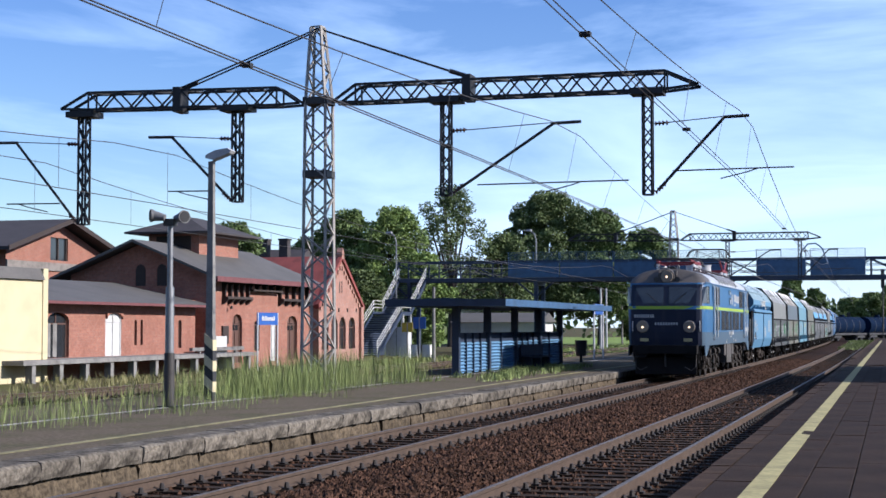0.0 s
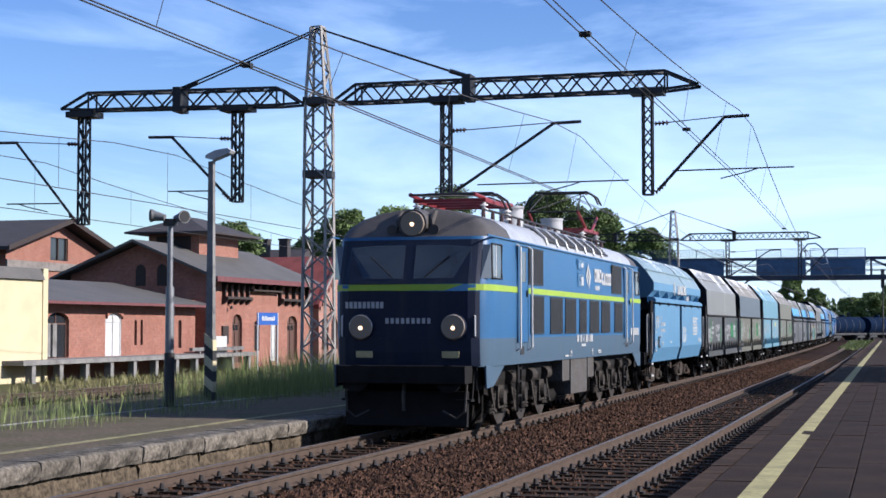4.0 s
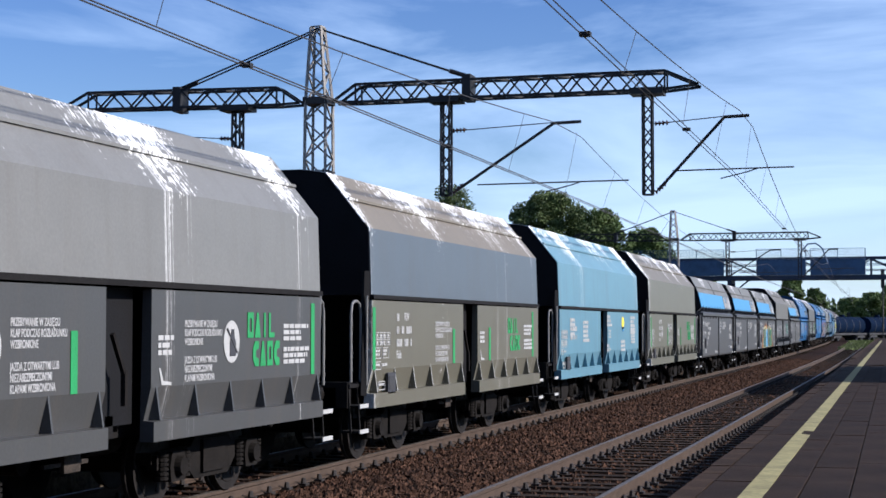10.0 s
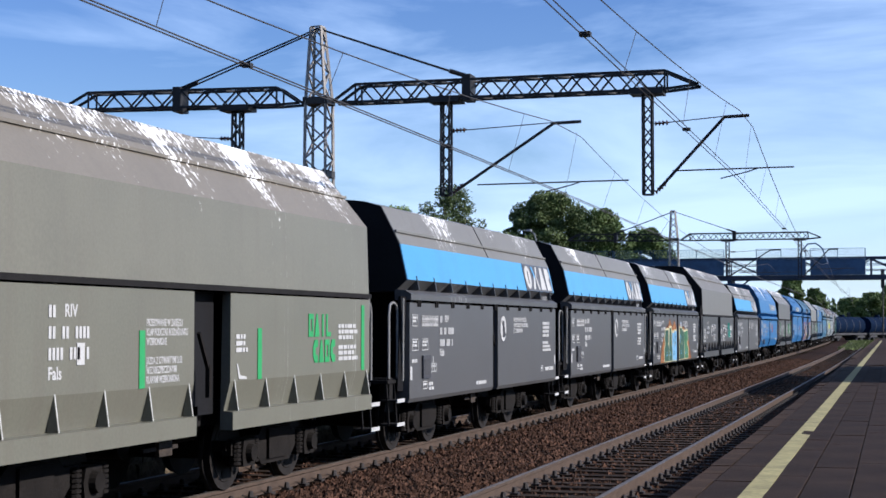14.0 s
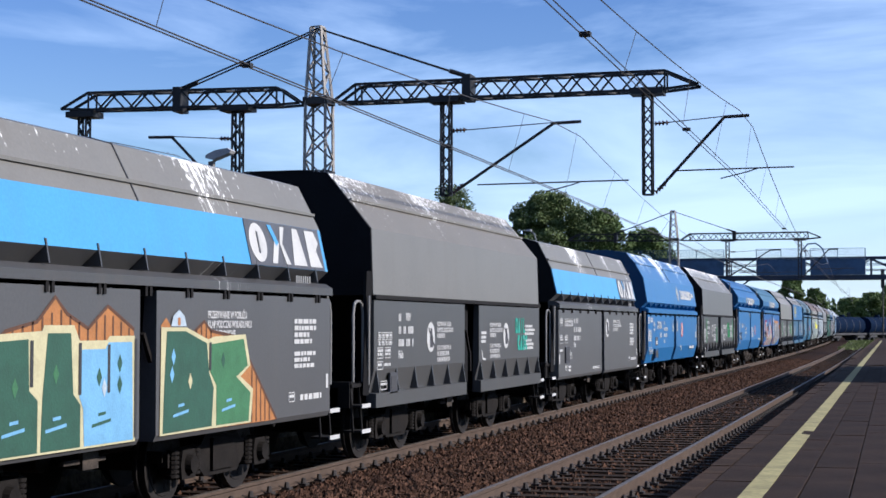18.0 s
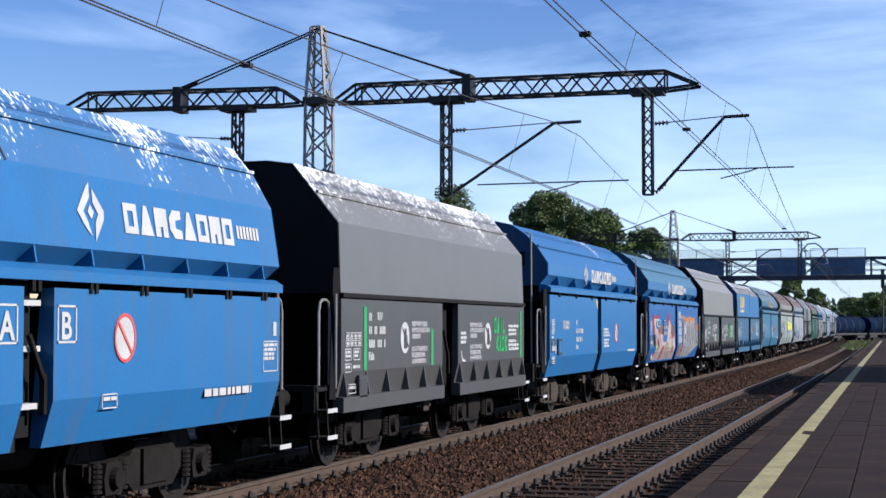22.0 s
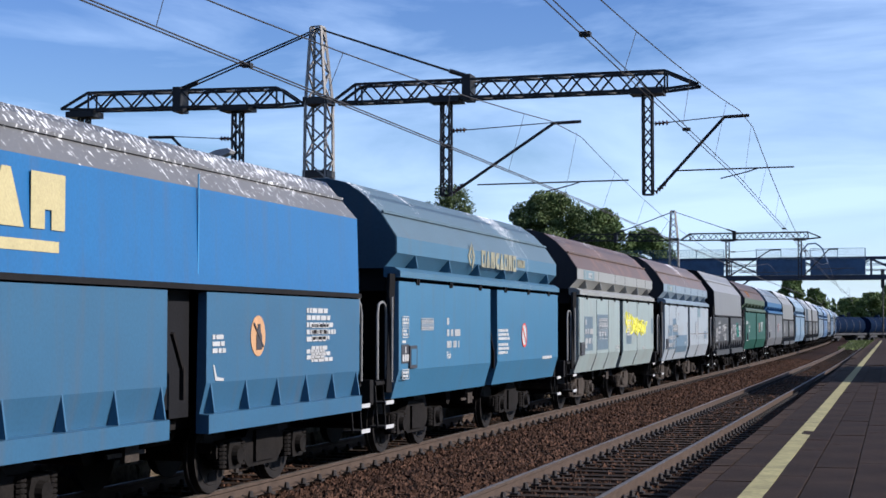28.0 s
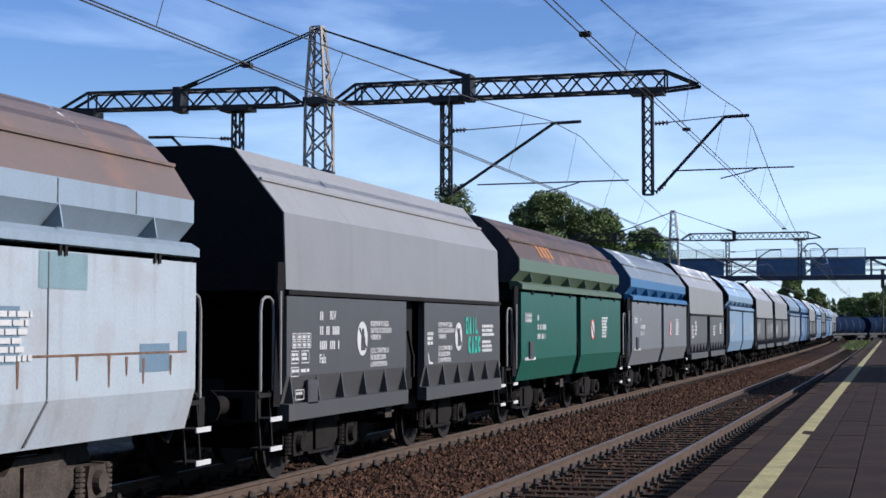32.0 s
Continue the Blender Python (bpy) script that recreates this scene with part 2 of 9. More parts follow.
def build_track(x, first, last, label, drop=0.0):
    th = thing("track", pose(x, 0, drop), label, "railway track", "station tracks", kind="structure")
    for s in (-0.7535, 0.7535):
        r = part("rail", quick(sweep, RAIL, s), M["rail"], th)
        part("rail_head", quick(sweep, [(-0.034, 0.001), (0.034, 0.001), (0.03, 0.004), (-0.03, 0.004)], s), M["railhead"], r, "shiny worn running surface")
    bm = bmesh.new()
    sweep(bm, [(-1.75, -0.205), (1.75, -0.205), (2.35, -0.45), (-2.35, -0.45)], 0)
    part("ballast_bed", bm, M["ballast"], th)
    me = mesh_of("sleeper", quick(prism, [(-1.25, -0.28), (1.25, -0.28), (1.25, -0.19), (1.2, -0.172), (-1.2, -0.172), (-1.25, -0.19)], 1, -0.12, 0.12), M["sleeper"])
    y, rest, clips = first, bmesh.new(), bmesh.new()
    while y < last:
        ob = part("sleeper", me, None, th)
        ob.matrix_basis = pose(random.uniform(-0.02, 0.02), y, random.uniform(-0.01, 0.0), 0, 0, random.uniform(-0.8, 0.8))
        for s in (-0.7535, 0.7535):
            for e in (-0.115, 0.115):
                cyl(clips, (s + e, y, -0.17), (s + e, y, -0.075), 0.045, 0.028, 7)
                box(clips, s + e - 0.06, s + e + 0.06, y - 0.07, y + 0.07, -0.175, -0.145)
        y += 0.6
    for a, b in ((-60, first), (last, 260)):
        y = a
        while y < b - 0.3:
            box(rest, bend(y) - 1.25, bend(y) + 1.25, y - 0.12, y + 0.12, -0.28, -0.175)
            y += 0.6
    tagged(part("sleeper_rows", rest, M["sleeper"], th), kind="stuff")
    tagged(part("rail_fastenings", clips, M["clip"], th), kind="stuff")


build_track(MAIN, 16.0, 84.0, "main track with rusty rails on brown ballast")
build_track(NEAR, 12.0, 84.0, "side track with worn rails beside the paved platform")
build_track(THIRD, 34.0, 60.0, "rusty track overgrown with grass", -0.12)
build_track(FOURTH, 40.0, 60.0, "rusty track in front of the goods shed", -0.12)


def build_stones():
    """Loose stones over the shoulder between the two tracks and inside them."""
    rng = np.random.default_rng(4)
    n = 64000
    y = 13 + (100 - 13) * rng.random(n) ** 1.9
    x = np.where(rng.random(n) < 0.5, rng.uniform(-7.85, -5.1, n), rng.uniform(-10.2, -2.6, n))
    x += 0.12 * np.sin(y * 1.7) * (np.abs(x + 6.46) < 1.2)
    # heap between the tracks
    hump = np.clip(1 - np.abs(x + 6.46) / 1.35, 0, 1)
    z = -0.21 + 0.16 * hump + rng.uniform(-0.01, 0.012, n)
    r = rng.uniform(0.018, 0.042, n) * (1 + 0.004 * y)
    base = np.array([(1, 0, 0), (-1, 0, 0), (0, 1, 0), (0, -1, 0), (0, 0, 1), (0, 0, -1)], float)
    v = base[None] * (r[:, None, None] * rng.uniform(0.55, 1.25, (n, 6, 1))) + rng.normal(0, 0.25, (n, 6, 3)) * r[:, None, None]
    v += np.stack([x, y, z + r * 0.25], 1)[:, None]
    tri = np.array([(0, 2, 4), (2, 1, 4), (1, 3, 4), (3, 0, 4), (2, 0, 5), (1, 2, 5), (3, 1, 5), (0, 3, 5)])
    f = (np.arange(n) * 6)[:, None, None] + tri[None]
    me = bpy.data.meshes.new("ballast_stones")
    me.from_pydata(v.reshape(-1, 3).tolist(), [], f.reshape(-1, 3).tolist())
    me.materials.append(M["stone"])
    tagged(new("ballast_stones", me), "loose reddish brown ballast stones between the tracks", "gravel", kind="stuff")
    bm = bmesh.new()
    sweep(bm, [(-1.35, -0.24), (-0.6, -0.13), (0.6, -0.13), (1.35, -0.24), (1.35, -0.44), (-1.35, -0.44)], -6.46)
    tagged(part("ballast_shoulder", bm, M["ballast"]), "brown ballast heaped between the two tracks", "ballast", kind="structure")


build_stones()


# ---- platforms ----
def build_left_platform():
    th = thing("platform_island", pose(0, 0, 0), "low island platform overgrown with grass, crumbling stone edge", "platform", kind="structure")
    end = 175.0
    part("surface", quick(box, -17.5, -10.95, -60, end, -0.44, 0.26), M["platform"], th)
    lengths = (0.62, 0.8, 1.0, 1.25, 1.6)
    rng = random.Random(21)

    def rough_block(bm, outline, length, jit):
        """A broken stone: the outline lofted along y with worn, uneven sections."""
        k = max(3, int(length / 0.14))
        rings = []
        for i in range(k + 1):
            chip = rng.choice((0, 0, 0, 0.6, 1.6)) * jit
            ring = []
            for x, z in outline:
                e = (rng.uniform(-jit, jit) - chip) if x > 0 else 0.0
                ring.append(bm.verts.new((x + e, 0.006 + (length - 0.012) * i / k, z + (rng.uniform(-jit, jit) * 0.5 if x > 0 else 0))))
            rings.append(ring)
        n = len(outline)
        for p, q in zip(rings, rings[1:]):
            for i in range(n):
                bm.faces.new((p[i], p[(i + 1) % n], q[(i + 1) % n], q[i]))
        bm.faces.new(rings[0][::-1])
        bm.faces.new(rings[-1])
    cop = [[mesh_of("coping", quick(rough_block, [(-0.3, 0.03), (0.235, 0.035), (0.25, 0.1), (0.255, 0.18), (0.25, 0.245), (0.2, 0.272), (-0.3, 0.278)], w, 0.014), M["coping"]) for v in range(3)] for w in lengths]
    stone = [mesh_of("edge_stone", quick(rough_block, [(-0.25, -0.43), (0.19, -0.43), (0.2, -0.3), (0.2, -0.18), (0.19, -0.06), (0.17, 0.025), (-0.25, 0.025)], 1.0, 0.022), M["edgewall"]) for e in range(7)]
    y = 13.0
    while y < 82:
        k = random.randrange(5)
        part("coping", random.choice(cop[k]), None, th, at=pose(-10.7 + random.uniform(-0.018, 0.012), y, random.uniform(-0.012, 0.003), random.uniform(-0.2, 0.2), random.uniform(-0.5, 0.5), random.uniform(-0.4, 0.4)))
        y += lengths[k]
    y = 12.6
    while y < 82:
        part("edge_stone", random.choice(stone), None, th, at=pose(-10.7 + random.uniform(-0.045, -0.01), y, random.uniform(-0.02, 0), 0, random.uniform(-1.2, 1.2), random.uniform(-0.8, 0.8)))
        y += 1.0
    for a, b in ((-60, 12.6), (82, end)):
        part("edge_wall", quick(box, -10.96, -10.5, a, b, -0.43, 0.27), M["edgewall"], th)
    part("yellow_line", quick(box, -11.8, -11.66, -60, 120, 0.255, 0.266), M["oldyellow"], th, "faded yellow warning line")
    part("white_line", quick(box, -15.1, -14.96, -60, 120, 0.255, 0.266), M["whiteline"], th, "faded white line")
    part("back_edge", quick(box, -17.85, -17.5, -60, end, -0.43, 0.265), M["edgewall"], th)


build_left_platform()


def build_right_platform():
    th = thing("platform_paved", pose(0.11, 0, 0, 0, 0, 0.45), "paved platform of dark slabs with a yellow safety line", "platform", kind="structure")
    me = mesh_of("slab", quick(prism, [(0.006, 0.1), (0.494, 0.1), (0.494, 0.244), (0.488, 0.25), (0.012, 0.25), (0.006, 0.244)], 1, 0.005, 1.995), M["asphalt"])
    for i in range(9):
        y = 8.0 + (i % 2) * 0.8
        while y < 72:
            part("slab", me, None, th, at=pose(-2.06 + i * 0.5, y, random.uniform(-0.006, 0.003), random.uniform(-0.12, 0.12), random.uniform(-0.25, 0.25), 0))
            y += 2.0
    part("fill", quick(box, -2.06, 9.0, -60, 260, -0.44, 0.2), M["asphalt"], th)
    part("far_paving", quick(box, -2.06, 2.44, 73.6, 260, 0.2, 0.248), M["asphalt"], th)
    part("near_paving", quick(box, -2.06, 2.44, -60, 7.9, 0.2, 0.248), M["asphalt"], th)
    part("side_paving", quick(box, 2.44, 9.0, -60, 260, 0.2, 0.247), M["asphalt"], th)
    kerb = mesh_of("kerb_stone", quick(prism, [(-0.32, -0.42), (0.0, -0.42), (0.0, 0.245), (-0.25, 0.24), (-0.32, 0.19)], 1, 0.006, 0.994), M["kerb"])
    y = 6.0
    while y < 90:
        part("kerb_stone", kerb, None, th, at=pose(-2.07, y, random.uniform(-0.015, 0.005), 0, random.uniform(-1, 1), random.uniform(-0.4, 0.4)))
        y += 1.0
    part("kerb_run", quick(box, -2.39, -2.07, 90, 260, -0.42, 0.24), M["kerb"], th)
    part("yellow_line", quick(box, -1.64, -1.4, -60, 200, 0.245, 0.2555), M["yellow"], th, "worn yellow safety line")


build_right_platform()


# ---- overhead line ----
def lattice(bm, p, q, w0, w1, n, t, up=None):
    """Four chords from p to q with crossing braces on all sides; w: (width, depth) at either end."""
    p, q = Vector(p), Vector(q)
    d = (q - p).normalized()
    a = Vector((0, 0, 1)) if abs(d.z) < 0.5 else Vector((0, 1, 0))
    b = d.cross(a).normalized()
    a = b.cross(d).normalized()

    def corner(k, i):
        u = i / n
        wa, wb = w0[0] + (w1[0] - w0[0]) * u, w0[1] + (w1[1] - w0[1]) * u
        sa, sb = ((1, 1), (1, -1), (-1, -1), (-1, 1))[k % 4]
        return p + (q - p) * u + a * sa * wa / 2 + b * sb * wb / 2
    for k in range(4):
        bar(bm, corner(k, 0), corner(k, n), t * 1.5)
        for i in range(n):
            if (i + k) % 2:
                bar(bm, corner(k, i), corner(k + 1, i + 1), t)
            else:
                bar(bm, corner(k + 1, i), corner(k, i + 1), t)
    for k in range(4):
        for i in (0, n):
            bar(bm, corner(k, i), corner(k + 1, i), t)


def insulator(bm, p, q, r=0.07, k=4):
    p, q = Vector(p), Vector(q)
    L = (q - p).length
    prof = []
    for i in range(k):
        prof += [(r, L * i / k), (r * 0.85, L * (i + 0.3) / k), (r * 0.35, L * (i + 0.5) / k), (r * 0.35, L * (i + 0.9) / k)]
    lathe(bm, prof, p, q - p, 10)


# for each hanger: foot height, reach of the bracket, its tip, the registration tube from and to, and its height
ARMS = ((5.25, 2.05, 2.7, 0.66, 3.85, 5.88), (5.36, 3.07, 3.83, 0.9, 5.14, 5.64), (5.32, 2.1, 2.85, 0.7, 2.2, 5.66), (4.75, 2.3, 3.1, 0.8, 2.6, 5.4))


def build_gantry(y, mx, hangers, sides, left, right, label):
    th = thing("catenary_gantry", pose(mx, y, 0.26), label, "catenary gantry", "catenary gantries")
    bm = bmesh.new()
    lattice(bm, (0, 0, 0), (0, 0, 8.1), (0.78, 0.72), (0.62, 0.6), 15, 0.045)
    lattice(bm, (0, 0, 8.1), (-0.05, 0, 10.3), (0.62, 0.6), (0.3, 0.3), 5, 0.045)
    mast = part("mast", bm, M["mastpaint"], th, "tapered lattice mast of riveted steel")
    bm = bmesh.new()
    box(bm, -0.45, 0.45, -0.45, 0.45, -0.3, 0.12)
    part("footing", bm, M["concrete"], th)
    for z in (5.95, 8.05):
        part("collar", quick(box, -0.37, 0.37, -0.35, 0.35, z, z + 0.2), M["steel"], mast)
    for name, end, sg in (("boom_left", left, -1), ("boom_right", right, 1)):
        bm = bmesh.new()
        a, b = sg * 0.5, end - mx
        zl = 8.32 if sg < 0 else 8.31
        za = zl - 0.1 if sg > 0 else zl - 0.02
        lattice(bm, (a + sg * 0.7, 0, zl), (b - sg * 0.9, 0, zl + (0.1 if sg < 0 else 0.0)), (0.5, 0.55), (0.5, 0.5), 12 if sg < 0 else 20, 0.045)
        for e in (-0.26, 0.26):
            bar(bm, (a, e, zl - 0.22), (a + sg * 0.7, e, zl - 0.25), 0.07)
            bar(bm, (a, e, zl - 0.22), (a + sg * 0.7, e, zl + 0.25), 0.07)
            bar(bm, (b - sg * 0.9, e, zl + (0.35 if sg < 0 else 0.25)), (b, e, zl - 0.16 + (0.05 if sg < 0 else 0)), 0.07)
            bar(bm, (b - sg * 0.9, e, zl - (0.15 if sg < 0 else 0.25)), (b, e, zl - 0.16 + (0.05 if sg < 0 else 0)), 0.07)
        part(name, bm, M["blacksteel"], th, "horizontal lattice boom")
        # stay rods from the mast top to the boom
        bm = bmesh.new()
        ex = (-4.35 if sg < 0 else 4.45)
        for e in (-0.16, 0.16):
            part("stay", quick(tube, [(0, e * 0.6, 10.25), (ex, e, zl + 0.35)], 0.025, 6), M["blacksteel"], th, "steel stay rod")
        box(bm, ex - 0.12, ex + 0.12, -0.3, 0.3, zl - 0.33, zl + 0.4)
        bar(bm, (ex, 0, zl + 0.36), (ex - sg * 0.55, 0, zl + 0.55), 0.12)
        part("stay_clamp", bm, M["blacksteel"], th)
    for hx, sg, (bot, reach, tip, ra, rb, rz) in zip(hangers, sides, ARMS):
        h = thing_part("hanger", th)
        x = hx - mx
        bm = bmesh.new()
        lattice(bm, (x, 0, 8.05), (x, 0, bot), (0.26, 0.24), (0.26, 0.24), 9, 0.035)
        box(bm, x - 0.45, x + 0.45, -0.34, 0.34, 7.95, 8.12)
        part("drop_post", bm, M["blacksteel"], h)
        tx, tz = x + sg * reach, 7.28
        bm = bmesh.new()
        bar(bm, (x + sg * 0.27, 0, bot + 0.12), (tx, 0, tz), 0.085, n=8)
        bar(bm, (tx - sg * 0.05, 0, tz), (x + sg * tip, 0, tz + 0.02), 0.09, n=8)
        part("bracket_arm", bm, M["blacksteel"], h)
        part("tie_rod", quick(bar, (x + sg * 0.15, 0, tz - 0.12), (tx, 0, tz + 0.02), 0.03, n=6), M["steel"], h)
        part("insulator", quick(insulator, (x + sg * 0.2, 0, tz - 0.11), (x + sg * 0.6, 0, tz - 0.09)), M["insul"], h)
        part("insulator", quick(insulator, (x + sg * 0.2, 0, bot + 0.06), (x + sg * 0.5, 0, bot + 0.32)), M["insul"], h)
        part("registration_arm", quick(bar, (x + sg * ra, 0, rz), (x + sg * rb, 0, rz + 0.02), 0.04, n=8), M["steel"], h)
        m = x + sg * (ra + (rb - ra) * 0.62)
        part("steady_arm", quick(tube, [(m + sg * 0.25, 0, rz), (m, 0, rz - 0.08), (m - sg * 0.7, 0, rz - 0.24)], 0.018, 6), M["steel"], h)
    return th


def thing_part(name, parent):
    ob = new(name)
    ob.empty_display_size = 0.1
    ob.parent = parent
    return ob


build_gantry(42.48, -16.1, (-6.64, -12.3, -18.62, -23.6), (1, 1, -1, -1), -24.24, -5.24, "tall steel catenary gantry with lattice mast and two booms")
build_gantry(118.0, -16.55, (-7.4, -12.6), (1, 1), -24.6, -5.9, "distant steel catenary gantry behind the platform roof")


SUPPORTS = (-180.0, -110.0, -33.0, 42.48, 118.0, 190.0, 260.0)


def wire_run(name, label, contact, carrier, two=True):
    """Contact and carrier wires with droppers along a track. Each gives x and height at the support behind the eye, at the near gantry and at the far one."""
    th = thing(name, pose(0, 0, 0), label, "overhead wire", "overhead wires")

    def at(y, ends, sag):
        i = max(k for k in range(len(SUPPORTS) - 1) if SUPPORTS[k] <= y)
        u = (y - SUPPORTS[i]) / (SUPPORTS[i + 1] - SUPPORTS[i])
        (xa, za), (xb, zb) = ends[max(0, min(2, i - 2))], ends[max(0, min(2, i - 1))]
        far = bend(y) - bend(118.0) if y > 118 else 0.0
        return Vector((xa + (xb - xa) * u + far, y, za + (zb - za) * u - sag * u * (1 - u)))
    for e in ((-0.05, 0.05) if two else (0.0,)):
        part("contact_wire", quick(tube, [at(y, contact, 0.0) + Vector((e, 0, 0)) for y in (-180, -110, -33, 5, 42.48, 80, 118, 150, 189, 259)], 0.012, 4), M["wire"], th)
    part("carrier_wire", quick(tube, [at(y, carrier, 5.6) for y in np.arange(-180, 260, 4.0)], 0.012, 4), M["wire"], th)
    k = 0
    for y in np.arange(5, 180, 6.4):
        a, b = at(y, carrier, 5.6), at(y, contact, 0.0)
        part("dropper", quick(tube, [a, b + Vector((0.05 * (-1) ** k if two else 0.0, 0, 0))], 0.006, 3), M["wire"], th)
        k += 1
    if two:
        for y in (20.8, 31.5, 62.0):
            p = at(y, contact, 0.0)
            part("wire_clamp", quick(box, p.x - 0.075, p.x + 0.075, y - 0.06, y + 0.06, p.z - 0.03, p.z + 0.03), M["blacksteel"], th)


wire_run("overhead_wire", "contact and carrier wires over the side track", ((-3.75, 5.88), (-4.22, 5.88), (-5.2, 5.25)), ((-3.95, 7.55), (-3.95, 7.55), (-5.4, 6.6)))
wire_run("overhead_wire", "contact and carrier wires over the main track", ((-8.55, 5.69), (-9.16, 5.69), (-9.7, 5.25)), ((-8.76, 7.45), (-8.76, 7.45), (-9.6, 6.6)))
wire_run("overhead_wire", "contact and carrier wires over the overgrown track", ((-21.3, 5.6), (-21.3, 5.6), (-21.6, 5.3)), ((-21.3, 7.3), (-21.3, 7.3), (-21.6, 6.6)), False)
wire_run("overhead_wire", "contact and carrier wires before the goods shed", ((-25.8, 5.5), (-25.8, 5.5), (-26.1, 5.3)), ((-25.8, 7.2), (-25.8, 7.2), (-26.1, 6.6)), False)


# ---- station buildings ----
def brick_mat(name, col, dark, mortar, scale=1.0):
    m = mat(name, col, 0.9, var=0.3, scale=0.8, fine=9, bump=0.1)
    nt = m.node_tree
    n, l = nt.nodes, nt.links
    b = n["Principled BSDF"]
    hsv = [k for k in n if k.type == "HUE_SAT"][0]
    co = n.new("ShaderNodeTexCoord")
    mp = n.new("ShaderNodeMapping")
    mp.inputs["Rotation"].default_value = (radians(90), 0, radians(90))
    bt = n.new("ShaderNodeTexBrick")
    bt.inputs["Color1"].default_value, bt.inputs["Color2"].default_value, bt.inputs["Mortar"].default_value = [(*[v * ALBEDO for v in c], 1) for c in (col, dark, mortar)]
    bt.inputs["Scale"].default_value = 1.0
    bt.inputs["Brick Width"].default_value, bt.inputs["Row Height"].default_value, bt.inputs["Mortar Size"].default_value = 0.26 * scale, 0.075 * scale, 0.008
    bt.inputs["Bias"].default_value = -0.2
    add = n.new("ShaderNodeVectorMath")
    sep = n.new("ShaderNodeSeparateXYZ")
    cmb = n.new("ShaderNodeCombineXYZ")
    sm = n.new("ShaderNodeMath")
    l.new(co.outputs["Object"], sep.inputs[0])
    l.new(sep.outputs["X"], sm.inputs[0])
    l.new(sep.outputs["Y"], sm.inputs[1])
    l.new(sm.outputs[0], cmb.inputs[0])
    l.new(sep.outputs["Z"], cmb.inputs[1])
    l.new(cmb.outputs[0], bt.inputs["Vector"])
    mix = [k for k in n if k.type == "MIX"][0]
    l.new(bt.outputs["Color"], mix.inputs[6])
    mix.inputs[7].default_value = (*[c * 0.62 * ALBEDO for c in col], 1)
    n.remove(mp)
    n.remove(add)
    return m


M["brick"] = brick_mat("red_station_brick", (0.43, 0.165, 0.105), (0.34, 0.125, 0.08), (0.36, 0.25, 0.2))
M["palebrick"] = brick_mat("pale_pink_brick", (0.5, 0.245, 0.18), (0.43, 0.19, 0.135), (0.42, 0.32, 0.27))
M["felt"] = mat("grey_roofing_felt", (0.13, 0.12, 0.108), 0.75, var=0.25, scale=0.7, fine=12)
M["rooftile"] = mat("dark_red_tiles", (0.3, 0.062, 0.05), 0.8, var=0.3, scale=1.2, fine=14)
M["darkroof"] = mat("dark_brown_roof", (0.055, 0.045, 0.045), 0.8, var=0.3, scale=1.0)
M["fascia"] = mat("maroon_fascia", (0.2, 0.06, 0.06), 0.7, var=0.25)
M["cream"] = mat("cream_render", (0.78, 0.68, 0.42), 0.9, var=0.1, scale=1.0)
M["whitewall"] = mat("white_render", (0.75, 0.74, 0.7), 0.9, var=0.1)
M["timber"] = mat("dark_stained_timber", (0.045, 0.028, 0.022), 0.8, var=0.3)
M["doorwood"] = mat("brown_wooden_door", (0.13, 0.06, 0.04), 0.7, var=0.25)
M["pane"] = glass_mat("dark_window_pane", (0.02, 0.022, 0.025), 0.08)
M["bluesteel"] = mat("blue_painted_steel", (0.055, 0.14, 0.28), 0.6, var=0.3, scale=2)
M["bluedark"] = mat("dark_blue_painted_steel", (0.022, 0.04, 0.085), 0.6, var=0.3, scale=2)
M["bluesheet"] = mat("blue_corrugated_sheet", (0.2, 0.42, 0.68), 0.6, var=0.25, scale=1.5)
M["plinth"] = mat("grey_plinth", (0.3, 0.27, 0.24), 0.9, var=0.35)
M["meshwire"] = plain("fine_wire_mesh", (0.35, 0.4, 0.45), 0.6, 0.3)


def wall_x(bm, x, t, y0, y1, z0, z1, holes=()):
    """A wall facing +x with openings (y0, y1, z0, z1) right through."""
    ys = sorted({y0, y1, *[h[0] for h in holes], *[h[1] for h in holes]})
    zs = sorted({z0, z1, *[h[2] for h in holes], *[h[3] for h in holes]})
    for a, b in zip(ys, ys[1:]):
        run0 = None
        for c, d in zip(zs, zs[1:]):
            cut = any(h[0] <= a and b <= h[1] and h[2] <= c and d <= h[3] for h in holes)
            if not cut:
                box(bm, x - t, x, a, b, c, d)


def arch_fill(bm, x, t, y0, y1, z0, z1, k=8, point=1.0):
    """Closes the two upper corners of an opening so that its top is an arch between z0 and z1."""
    m, r = (y0 + y1) / 2, (y1 - y0) / 2
    for s in (-1, 1):
        pts = [(m + s * r, z1 + 0.001), (m + s * r, z0)]
        pts += [(m + s * r * math.cos(a), z0 + (z1 - z0) * math.sin(a)) for a in [math.pi / 2 * i / k for i in range(1, k + 1)]]
        prism(bm, pts if s > 0 else pts[::-1], 0, x - t, x)


